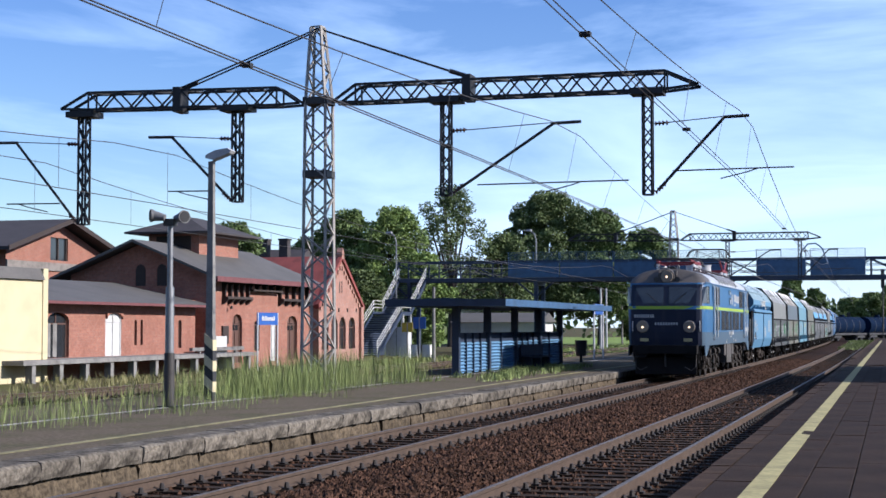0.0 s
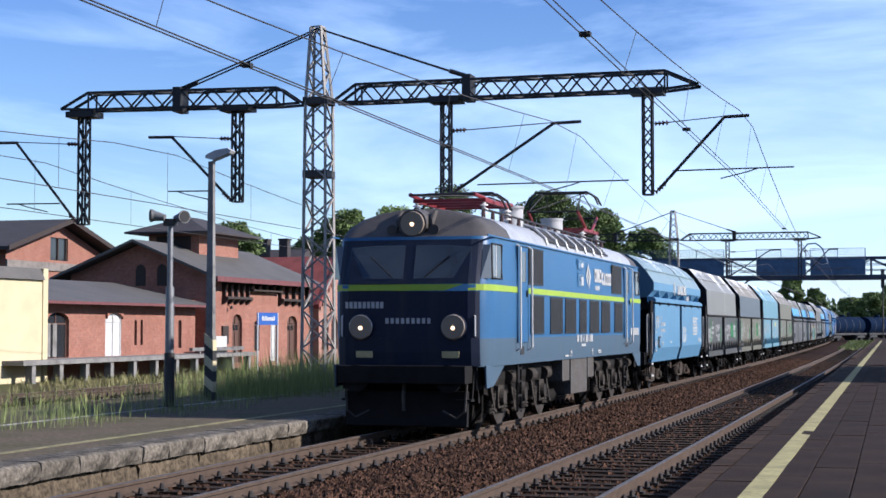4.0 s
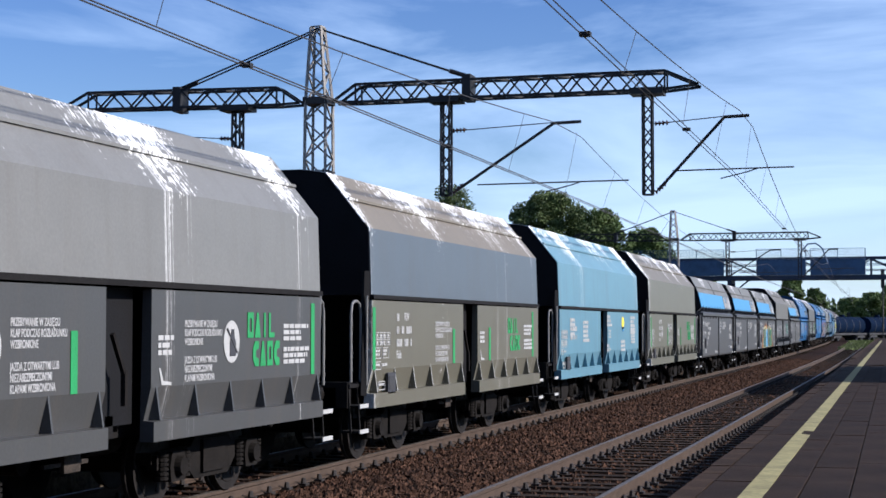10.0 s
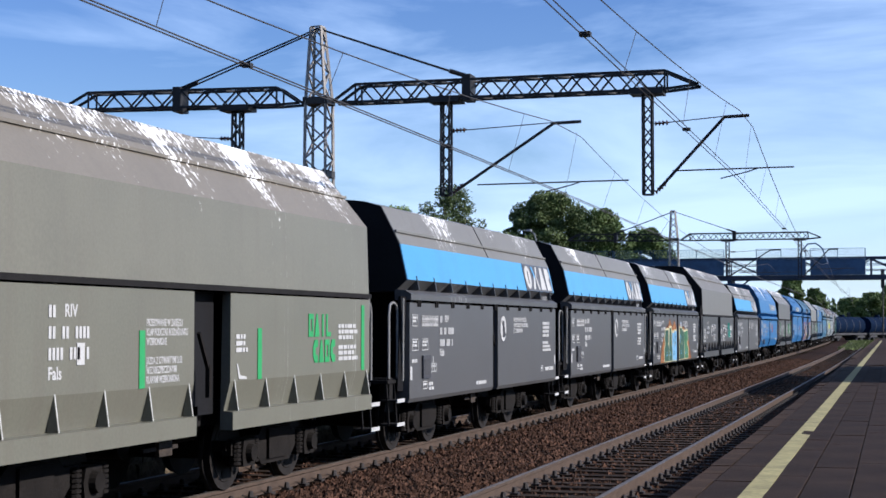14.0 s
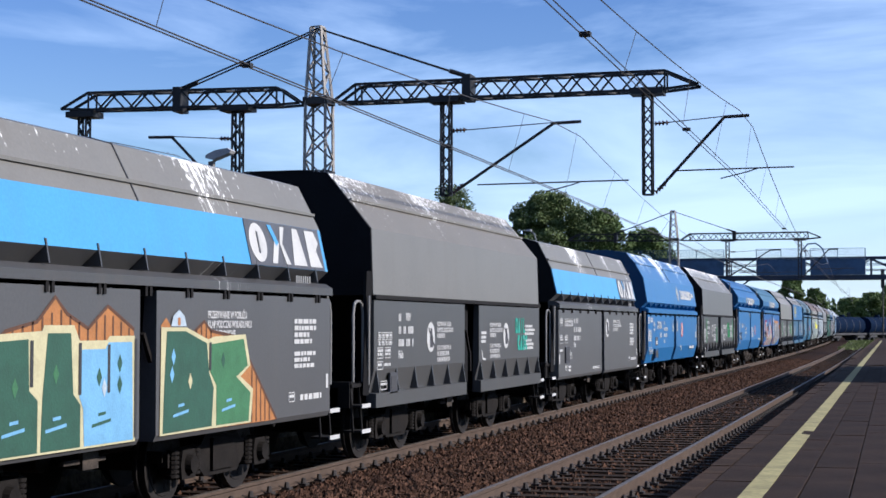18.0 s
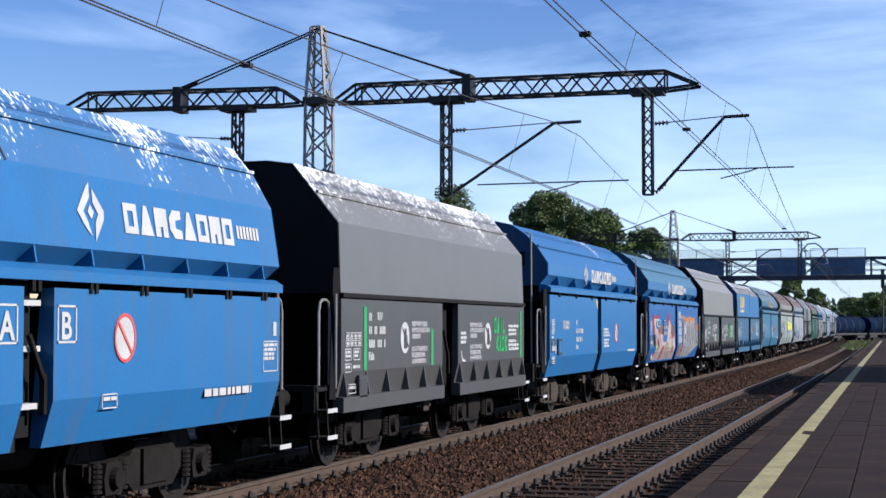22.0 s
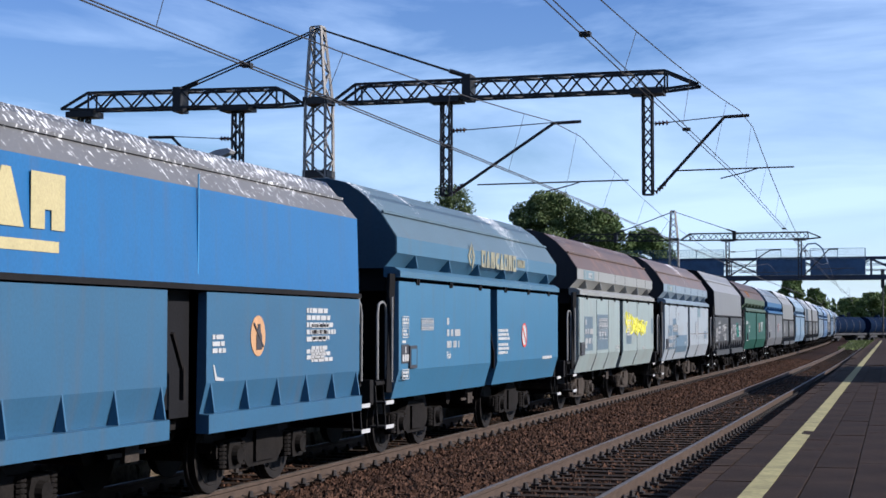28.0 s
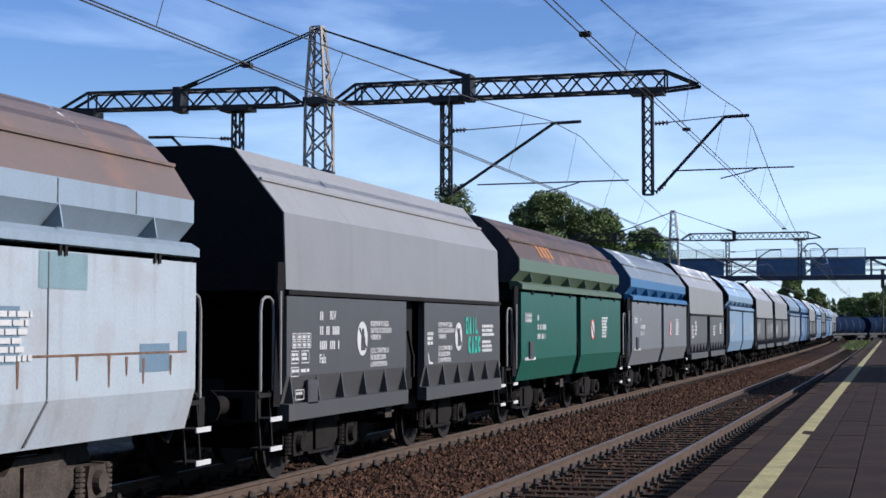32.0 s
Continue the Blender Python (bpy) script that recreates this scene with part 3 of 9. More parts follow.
def opening(th, y0, y1, z0, z1, x, kind, wallm, arch=0.35, name="window"):
    """What fills an opening: leaf or pane set back from the wall's face, with its frame."""
    w = part(name, quick(box, x - 0.22, x - 0.18, y0, y1, z0, z1), kind, th)
    if arch:
        part("arch", quick(arch_fill, x - 0.002, 0.25, y0, y1, z1 - arch, z1), wallm, w)
    bm = bmesh.new()
    f = 0.07
    for a in ((y0, y0 + f, z0, z1 - arch * 0.5), (y1 - f, y1, z0, z1 - arch * 0.5), ((y0 + y1) / 2 - f / 2, (y0 + y1) / 2 + f / 2, z0, z1)):
        box(bm, x - 0.18, x - 0.14, a[0], a[1], a[2], a[3])
    box(bm, x - 0.18, x - 0.14, y0, y1, z1 - arch - 0.15, z1 - arch - 0.08)
    part("frame", bm, M["doorwood"] if kind != M["whitepaint"] else M["whitepaint"], w)
    return w


GX = -36.5


def build_goods_shed():
    th = thing("goods_shed", pose(0, 0, 0), "low red brick goods shed with a grey lean-to roof", "building")
    y0, y1 = 61.6, 77.8
    holes = [(62.6, 64.5, 0.56, 2.6), (67.9, 69.5, 0.56, 2.62), (70.86, 71.12, 1.05, 2.3), (71.5, 71.76, 1.05, 2.3), (75.75, 76.15, 0.85, 2.3)]
    bm = bmesh.new()
    wall_x(bm, GX, 0.35, y0, y1, -0.4, 3.15, holes)
    box(bm, -41.4, GX - 0.35, y0, y0 + 0.35, -0.4, 3.15)
    box(bm, -41.4, GX - 0.35, y1 - 0.35, y1, -0.4, 3.15)
    prism(bm, [(GX - 0.35, 3.15), (-41.4, 3.15), (-41.4, 4.2)], 1, y0, y0 + 0.35)
    part("wall", bm, M["brick"], th)
    part("roof", quick(prism, [(-35.75, 2.98), (-41.7, 4.22), (-41.7, 4.36), (-35.75, 3.1)], 1, y0 - 0.5, y1 + 0.9), M["felt"], th, "grey felt roof")
    part("gutter", quick(box, -35.76, -35.68, y0 - 0.5, y1 + 0.9, 2.97, 3.1), M["fascia"], th, "maroon gutter board")
    d = opening(th, 62.6, 64.5, 0.56, 2.6, GX, M["pane"], M["brick"], 0.4, "double_door")
    for a in (62.75, 63.3):
        part("pale_leaf", quick(box, GX - 0.17, GX - 0.13, a, a + 0.35, 0.6, 2.1), M["concrete"], d)
    opening(th, 67.9, 69.5, 0.56, 2.62, GX + 0.12, M["whitepaint"], M["brick"], 0.3, "white_door")
    for a, b, c, e in holes[2:]:
        opening(th, a, b, c, e, GX, M["pane"], M["brick"], 0.15, "slit_window")
    part("downpipe", quick(lambda bm: tube(bm, [(GX + 0.08, y0 + 0.25, 0.5), (GX + 0.08, y0 + 0.25, 3.0)], 0.06)), M["fascia"], th)
    dock = thing("loading_dock", pose(0, 0, 0), "concrete loading dock on short pale posts", "loading dock")
    part("deck", quick(box, GX + 0.003, -34.6, 57.5, 82.0, 0.36, 0.55), M["concrete"], dock)
    for k in range(11):
        part("post", quick(box, -35.0, -34.68, 58.3 + 2.25 * k, 58.6 + 2.25 * k, -0.42, 0.36), M["concrete"], dock)
    part("dock_rail", quick(lambda bm: [bar(bm, (-34.7, 73.5, 0.8), (-34.7, 80.0, 0.8), 0.18), bar(bm, (-34.7, 74.5, 0.5), (-34.7, 74.5, 0.8), 0.1), bar(bm, (-34.7, 79.0, 0.5), (-34.7, 79.0, 0.8), 0.1)]), M["concrete"], dock)
    tagged(part("notice_board", quick(box, -34.95, -34.88, 76.6, 78.3, 0.56, 1.45), M["whitepaint"]), "white board standing on the loading dock", "board")
    ho = thing("cream_annexe", pose(0, 0, 0), "cream rendered flat-roofed annexe beside the goods shed", "building")
    part("wall", quick(lambda bm: [wall_x(bm, -35.6, 0.3, 45.0, 60.9, -0.4, 3.95), box(bm, -42, -35.9, 60.6, 60.9, -0.4, 3.95), box(bm, -42, -35.9, 45, 45.3, -0.4, 3.95)]), M["cream"], ho)
    part("roof", quick(prism, [(-35.45, 3.95), (-35.7, 4.45), (-42, 4.9), (-42, 3.95)], 1, 44.8, 60.6), M["felt"], ho, "dark felt edge")
    part("end_pier", quick(box, -35.95, -35.55, 60.6, 61.0, -0.4, 4.45), M["cream"], ho)


build_goods_shed()


def build_main_hall():
    th = thing("station_hall", pose(0, 0, 0), "red brick station hall with arched doors and a tower", "building")
    y0, y1, xb = 79.5, 94.6, -44.9
    holes = [(82.7, 84.05, -0.1, 2.66), (85.8, 86.6, 0.55, 2.3), (88.3, 89.4, -0.1, 2.6), (90.95, 92.6, -0.1, 2.62)]
    bm = bmesh.new()
    wall_x(bm, GX, 0.4, y0, y1, -0.4, 4.85, holes)
    wall_x(bm, xb + 0.4, 0.4, y0, y1, -0.4, 4.85)
    for y in (y0, y1 - 0.4):
        box(bm, xb + 0.4, GX - 0.4, y, y + 0.4, -0.4, 4.85)
        prism(bm, [(xb, 4.85), (GX, 4.85), ((xb + GX) / 2, 6.5)], 1, y, y + 0.4)
    part("wall", bm, M["brick"], th)
    xm = (xb + GX) / 2
    for s in (-1, 1):
        xe = xm + s * (GX - xm + 0.85)
        part("roof", quick(prism, [(xe, 4.52), (xm, 6.6), (xm, 6.75), (xe, 4.67)] if s > 0 else [(xe, 4.52), (xe, 4.67), (xm, 6.75), (xm, 6.6)], 1, y0 - 0.9, y1 + 0.3), M["felt"], th, "grey felt roof slope")
    part("fascia", quick(box, GX + 0.84, GX + 0.93, y0 - 0.9, y1 + 0.3, 4.4, 4.68), M["fascia"], th, "maroon eaves board")
    for a, b, c, d in holes:
        kind = M["whitepaint"] if a == 88.3 else (M["pane"] if a == 85.8 else M["doorwood"])
        w = opening(th, a, b, max(c, -0.1), d, GX, kind, M["brick"], 0.45 if c < 0 else 0.12, "door" if c < 0 else "window")
        if kind == M["doorwood"]:
            for e in (0.18, 0.55):
                part("door_pane", quick(box, GX - 0.18, GX - 0.16, a + (b - a) * e, a + (b - a) * (e + 0.27), 1.75, 2.15), M["pane"], w)
    # timber brackets under the eaves
    for a, b in ((81.3, 84.6), (84.9, 89.2), (89.5, 94.0)):
        br = thing_part("eaves_bracket", th)
        short = a == 84.9
        n = 4
        for k in range(n + 1):
            y = a + (b - a) * k / n
            part("stud", quick(box, GX, GX + 0.22, y - 0.07, y + 0.07, 3.95 if short else 3.55, 4.75), M["timber"], br)
            part("brace", quick(bar, (GX + 0.1, y, 4.3), (GX + 0.75, y, 4.6), 0.12), M["timber"], br)
            if not short:
                part("corbel", quick(prism, [(GX, 3.2), (GX + 0.1, 3.2), (GX + 0.42, 3.5), (GX, 3.5)], 1, y - 0.1, y + 0.1), M["timber"], br)
        part("rail", quick(box, GX, GX + 0.4, a - 0.1, b + 0.1, 3.5 if not short else 4.0, 3.64 if not short else 4.1), M["timber"], br)
    part("plinth", quick(box, GX, GX + 0.07, y0, 82.6, -0.4, 0.35), M["plinth"], th)
    part("notice_case", quick(box, GX, GX + 0.1, 81.2, 82.0, 1.0, 2.0), M["timber"], th, "dark framed notice case")
    for y in (82.0, 92.9):
        part("wall_lamp", quick(lambda bm: [cyl(bm, (GX + 0.25, y, 2.95), (GX + 0.25, y, 3.1), 0.1, 0.06, 10), bar(bm, (GX, y, 3.15), (GX + 0.25, y, 3.1), 0.03)]), M["blacksteel"], th)
    for x in (-40.6, -39.3):
        out = [(x - 0.3, 4.2), (x + 0.3, 4.2), (x + 0.3, 5.1), (x + 0.2, 5.32), (x, 5.42), (x - 0.2, 5.32), (x - 0.3, 5.1)]
        part("gable_window", quick(prism, out, 1, y0 - 0.02, y0 + 0.1), M["timber"], th, "dark blind arched window in the gable")
    # tower
    tw = thing_part("belvedere", th)
    x0, x1, a, b = -42.4, -39.2, 84.0, 89.6
    part("tower_wall", quick(box, x0, x1, a, b, 5.2, 7.45), M["brick"], tw)
    bm = bmesh.new()
    o = 1.05
    base = [bm.verts.new(p) for p in ((x0 - o, a - o, 7.42), (x1 + o, a - o, 7.42), (x1 + o, b + o, 7.42), (x0 - o, b + o, 7.42))]
    low = [bm.verts.new((v.co.x, v.co.y, 7.32)) for v in base]
    top = [bm.verts.new(p) for p in (((x0 + x1) / 2, (a + b) / 2 - 1.0, 8.45), ((x0 + x1) / 2, (a + b) / 2 + 1.0, 8.45))]
    bm.faces.new((base[0], base[1], top[0]))
    bm.faces.new((base[1], base[2], top[1], top[0]))
    bm.faces.new((base[2], base[3], top[1]))
    bm.faces.new((base[3], base[0], top[0], top[1]))
    for i in range(4):
        bm.faces.new((low[i], low[(i + 1) % 4], base[(i + 1) % 4], base[i]))
    bm.faces.new(low[::-1])
    part("tower_roof", bm, M["darkroof"], tw, "dark hipped tower roof")
    part("tower_window", quick(box, x0 + 0.5, x1 - 0.5, a - 0.02, a + 0.05, 6.3, 7.2), M["timber"], tw)
    part("link_building", quick(box, -41.5, -37.3, 77.8, 79.5, -0.4, 3.4), M["brick"], th, "brick link to the goods shed")


build_main_hall()


def build_gable_house():
    th = thing("gable_house", pose(0, 0, 0), "small pink brick gabled wing with three arched windows and red roof", "building")
    ya, yb, ym = 96.4, 104.7, 100.55
    holes = [(97.0, 98.2, 0.45, 2.6), (98.75, 99.95, 0.45, 2.6), (100.3, 101.55, 0.45, 2.6), (102.15, 103.45, 0.45, 2.6)]
    bm = bmesh.new()
    wall_x(bm, GX, 0.35, ya, yb, -0.4, 3.4, holes)
    prism(bm, [(ya, 3.4), (yb, 3.4), (ym, 6.45)], 0, GX - 0.35, GX)
    box(bm, -45, GX - 0.35, yb - 0.35, yb, -0.4, 3.4)
    box(bm, -45, GX - 0.35, ya, ya + 0.35, -0.4, 3.4)
    part("wall", bm, M["palebrick"], th)
    for a, b, c, d in holes:
        opening(th, a, b, c, d, GX, M["pane"], M["palebrick"], 0.6, "arched_window")
    for s, e in ((-1, ya), (1, yb)):
        f = e + s * 0.35
        zf = 3.4 - 0.35 * 3.05 / 4.15
        out = [(f, zf), (ym, 6.5), (ym, 6.68), (f, zf + 0.18)]
        part("roof", quick(prism, out if s < 0 else out[::-1], 0, -46, GX - 0.1), M["rooftile"], th, "dark red tiled roof slope")
        part("gable_coping", quick(prism, [(f, zf - 0.05), (ym, 6.48), (ym, 6.8), (f, zf + 0.25)] if s < 0 else [(f, zf + 0.25), (ym, 6.8), (ym, 6.48), (f, zf - 0.05)], 0, GX - 0.1, GX + 0.14), M["rooftile"], th)
        for k in range(10):
            u = (k + 0.5) / 10
            y, z = e + (ym - e) * u, 3.4 + 3.05 * u
            part("corbel", quick(box, GX, GX + 0.09, y - 0.1, y + 0.1, z - 0.55, z - 0.28), M["palebrick"], th)
    part("finial", quick(lambda bm: [box(bm, GX - 0.25, GX + 0.15, ym - 0.22, ym + 0.22, 6.5, 6.95), prism(bm, [(ym - 0.22, 6.95), (ym + 0.22, 6.95), (ym, 7.25)], 0, GX - 0.25, GX + 0.15)]), M["palebrick"], th)
    for y in (100.3, 100.75):
        part("slit_window", quick(box, GX - 0.1, GX + 0.006, y - 0.09, y + 0.09, 4.2, 5.0), M["timber"], th)
    for y in (98.5, 100.1, 101.8, 103.6):
        part("wall_anchor", quick(box, GX, GX + 0.06, y - 0.05, y + 0.05, 2.95, 3.2), M["timber"], th)
    part("buttress", quick(box, GX, GX + 0.2, yb - 0.5, yb, -0.4, 3.3), M["palebrick"], th)
    lk = thing("link_wing", pose(0, 0, 0), "low brick wing between the hall and the gable", "building")
    part("wall", quick(box, -45, GX - 0.6, 94.62, 96.38, -0.4, 3.6), M["brick"], lk)
    part("doorway", quick(box, GX - 0.61, GX - 0.5, 95.0, 96.0, -0.4, 2.3), M["timber"], lk)


build_gable_house()


def build_town_houses():
    th = thing("town_house", pose(0, 0, 0), "tall red brick house with dark gabled roof behind the goods shed", "house")
    X = -50.0
    ya, yb, ym = 79.8, 94.2, 87.0
    bm = bmesh.new()
    wall_x(bm, X, 0.4, ya + 1.2, yb - 1.4, -0.4, 6.5, [(86.0, 88.1, 6.0, 6.5)])
    prism(bm, [(ya + 1.2, 6.5), (86.0, 6.5), (86.0, 7.4), (88.1, 7.4), (88.1, 6.5), (yb - 1.4, 6.5), (ym, 8.3)], 0, X - 0.4, X)
    box(bm, X - 14, X - 0.4, ya + 1.2, ya + 1.6, -0.4, 6.5)
    box(bm, X - 14, X - 0.4, yb - 1.8, yb - 1.4, -0.4, 6.5)
    part("wall", bm, M["brick"], th)
    for s, e in ((-1, ya), (1, yb)):
        out = [(e, 6.35), (ym, 8.35), (ym, 8.55), (e, 6.55)]
        part("roof", quick(prism, out if s < 0 else out[::-1], 0, X - 14.5, X + 0.9), M["darkroof"], th, "dark roof slope")
        part("barge_board", quick(prism, [(e, 6.3), (ym, 8.3), (ym, 8.6), (e, 6.6)] if s < 0 else [(e, 6.6), (ym, 8.6), (ym, 8.3), (e, 6.3)], 0, X + 0.9, X + 0.98), M["timber"], th)
    part("string_course", quick(box, X, X + 0.12, ya + 1.2, yb - 1.4, 5.35, 5.85), M["plinth"], th, "pale stone band")
    w = part("gable_window", quick(box, X - 0.2, X - 0.15, 86.0, 88.1, 6.0, 7.4), M["pane"], th)
    part("frame", quick(lambda bm: [box(bm, X - 0.15, X - 0.08, y - 0.06, y + 0.06, 6.0, 7.4) for y in (86.06, 87.05, 88.04)]), M["timber"], w)
    part("lower_window", quick(box, X, X + 0.02, 86.0, 88.2, 4.0, 4.9), M["pane"], th)
    part("chimney", quick(box, X - 8, X - 7.2, 84, 84.8, 8, 9.6), M["brick"], th)
    far = thing("far_house", pose(0, 0, 0), "distant brown-roofed house with three chimneys", "house")
    part("wall", quick(box, -66, -52.5, 128, 139, -0.4, 6.3), M["brick"], far)
    part("roof", quick(prism, [(127.0, 6.2), (133.5, 8.9), (140, 6.2)], 0, -67, -51.5), M["darkroof"], far, "brown-red tiled roof")
    for x, z in ((-57.4, 9.7), (-54.9, 10.2), (-53.0, 10.2)):
        part("chimney", quick(lambda bm: [box(bm, x - 0.4, x + 0.4, 131.0, 131.8, 8.0, z - 0.6), box(bm, x - 0.47, x + 0.47, 130.93, 131.87, z - 0.6, z - 0.45)]), M["darkroof"], far)
    wh = thing("white_shed", pose(0, 0, 0), "long low white shed with dark roof behind the platform", "building")
    part("wall", quick(box, -38.5, -31, 136, 142, -0.4, 2.35), M["whitewall"], wh)
    part("roof", quick(prism, [(135.6, 2.33), (139, 3.2), (142.4, 2.33)], 0, -38.9, -30.7), M["felt"], wh)
    be = thing("beige_house", pose(0, 0, 0), "beige house with white-framed windows far behind the bridge", "house")
    part("wall", quick(box, -56, -46.5, 200, 209, -0.4, 7.4), M["cream"], be)
    part("roof", quick(prism, [(199.5, 7.3), (204.5, 10), (209.5, 7.3)], 0, -56.5, -46), M["darkroof"], be)
    for x in (-49.6, -48.0):
        w = part("window", quick(box, x - 0.5, x + 0.5, 199.94, 200.02, 5.6, 6.9), M["pane"], be)
        part("frame", quick(lambda bm: [box(bm, x - 0.58, x - 0.5, 199.93, 200.0, 5.55, 6.95), box(bm, x + 0.5, x + 0.58, 199.93, 200.0, 5.55, 6.95)]), M["whitepaint"], w)


build_town_houses()


# ---- platform shelters ----
def build_shelter():
    th = thing("platform_shelter", pose(-15.1, 52.0, 0.26), "blue steel platform shelter with corrugated lower wall", "platform shelter", "platform shelters")
    part("roof", quick(prism, [(-2.1, 2.42), (2.1, 2.42), (2.1, 2.6), (0.0, 2.68), (-2.1, 2.6)], 1, 0, 20.0), M["bluedark"], th, "flat dark blue roof")
    for x in (2.1, -2.14):
        part("fascia", quick(box, x, x + 0.04, -0.03, 20.03, 2.4, 2.64), M["bluesteel"], th, "blue roof edge")
    # end fascias in a darker blue, which paints in their shaded side
    for y in (-0.06, 20.03):
        part("end_fascia", quick(box, -2.14, 2.14, y, y + 0.03, 2.4, 2.64), M["bluedark"], th)
    for k in range(5):
        y = 1.4 + k * 4.3
        part("post", quick(box, -0.13, 0.12, y - 0.12, y + 0.12, 0, 2.42), M["bluedark"], th)
    for k in range(4):
        y = 1.55 + k * 4.3
        w = thing_part("wall_bay", th)
        part("upper_panel", quick(box, -0.08, -0.02, y, y + 4.0, 1.15, 1.48), M["bluedark"], w)
        n = 9
        for i in range(n):
            part("corrugation", quick(prism, [(-0.04, 0.08 + i * 0.118), (0.05, 0.14 + i * 0.118), (-0.04, 0.19 + i * 0.118)], 1, y, y + 4.0), M["bluesheet"], w)
        part("backing", quick(box, -0.08, -0.04, y, y + 4.0, 0.05, 1.15), M["bluesheet"], w)
        for e in (1.0, 2.0, 3.0) if k % 2 == 0 else (1.8,):
            part("stile", quick(box, -0.02, 0.07, y + e - 0.03, y + e + 0.03, 0.05, 1.48), M["bluedark"], w)
    b = thing_part("bench", th)
    part("seat", quick(box, 0.12, 0.55, 10.5, 14.5, 0.42, 0.48), M["bluedark"], b)
    part("bench_back", quick(box, 0.1, 0.15, 10.5, 14.5, 0.5, 0.95), M["bluedark"], b)
    for y in (10.8, 12.5, 14.2):
        part("leg", quick(box, 0.16, 0.5, y - 0.03, y + 0.03, 0, 0.42), M["bluedark"], b)
    return th


SHELTER = build_shelter()
copy_thing(SHELTER, pose(2.65, 51.0, 0.25, 0, 0, 0))


# ---- footbridge ----
def build_bridge():
    th = thing("footbridge", pose(0, 0, 0), "blue steel footbridge with truss railings across the tracks", "footbridge")
    ya, yb, x0, x1 = 128.5, 131.5, -41.5, 14.0
    part("deck", quick(box, x0, x1, ya, yb, 5.9, 6.02), M["concrete"], th)
    for y in (ya, yb):
        s = thing_part("truss", th)
        part("bottom_beam", quick(box, x0, x1, y - 0.1, y + 0.1, 5.68, 5.98), M["bluedark"], s)
        part("top_rail", quick(box, x0, x1, y - 0.06, y + 0.06, 7.32, 7.44), M["bluedark"], s)
        for z in (6.4, 6.85):
            part("guard_rail", quick(box, x0, x1, y - 0.025, y + 0.025, z, z + 0.05), M["bluedark"], s)
        k = 0
        x = x0
        while x < x1 + 0.1:
            part("upright", quick(box, x - 0.05, x + 0.05, y - 0.06, y + 0.06, 5.98, 7.32), M["bluedark"], s)
            if x + 2.7 < x1:
                part("diagonal", quick(bar, (x, y, 7.3 if k % 2 == 0 else 6.0), (x + 2.75, y, 6.0 if k % 2 == 0 else 7.3), 0.09), M["bluedark"], s)
            x += 2.775
            k += 1
    for a, b in ((-11.45, -7.6), (-7.25, -3.05), (-31.8, -27.5), (-27.4, -23.0), (-22.9, -18.5), (-18.4, -14.0)):
        p = part("safety_panel", quick(box, a, b, ya - 0.16, ya - 0.12, 6.02, 7.2), M["bluesteel"], th, "solid blue panel over the wires")
        bm = bmesh.new()
        for x in (a, (a + b) / 2, b):
            box(bm, x - 0.025, x + 0.025, ya - 0.17, ya - 0.12, 7.2, 8.12)
        for z in (7.22, 8.09):
            box(bm, a, b, ya - 0.16, ya - 0.13, z, z + 0.03)
        part("mesh_frame", bm, M["bluesteel"], p)
        bm = bmesh.new()
        n = int((b - a) / 0.12)
        for i in range(n):
            x = a + (b - a) * (i + 0.5) / n
            box(bm, x - 0.007, x + 0.007, ya - 0.149, ya - 0.143, 7.22, 8.09)
        for i in range(7):
            z = 7.25 + i * 0.12
            box(bm, a, b, ya - 0.15, ya - 0.142, z - 0.006, z + 0.006)
        tagged(part("wire_mesh", bm, M["meshwire"] if a > -13 else M["bluesteel"], p), kind="stuff")
    part("hoop", quick(tube, [(-8.1, 127.9, 6.9), (-7.9, 127.9, 7.9), (-7.4, 127.9, 8.45), (-6.8, 127.9, 8.5), (-6.3, 127.9, 8.1), (-5.9, 127.9, 6.9)], 0.06, 6), M["bluesteel"], th, "curved pipe hoop")
    for x in (-40.5, -29.5, -13.6, 0.6, 11.5):
        p = thing_part("pier", th)
        for y in (ya + 0.2, yb - 0.2):
            part("column", quick(box, x - 0.16, x + 0.16, y - 0.16, y + 0.16, -0.42, 5.7), M["bluedark"], p)
        part("cross_beam", quick(box, x - 0.15, x + 0.15, ya - 0.1, yb + 0.1, 5.4, 5.68), M["bluedark"], p)
        for s in (-1, 1):
            part("knee_brace", quick(bar, (x, ya, 4.4), (x + s * 1.6, ya, 5.7), 0.12), M["bluedark"], p)
    # stairs to the station side, running along the tracks
    st = thing_part("stairs", th)
    xa, xb2 = -41.4, -39.0
    for x in (xa, xb2):
        part("stringer", quick(prism, [(115.4, -0.4), (115.9, -0.4), (121.9, 2.85), (124.2, 2.85), (128.9, 5.85), (128.9, 6.15), (124.0, 3.15), (121.7, 3.15)], 0, x - 0.05, x + 0.05), M["bluedark"], st, "dark blue stair stringer")
        for z in (0.5, 0.78, 1.05):
            part("hand_rail", quick(tube, [(x, 115.5, z - 0.3), (x, 121.8, z + 3.0), (x, 124.1, z + 3.0), (x, 128.6, z + 5.9)], 0.03, 6), M["whitewall"], st)
        for y, z in ((115.6, -0.3), (118.7, 1.35), (121.8, 3.0), (124.1, 3.0), (126.4, 4.5), (128.5, 5.9)):
            part("baluster", quick(box, x - 0.03, x + 0.03, y - 0.03, y + 0.03, z, z + 1.08), M["whitewall"], st)
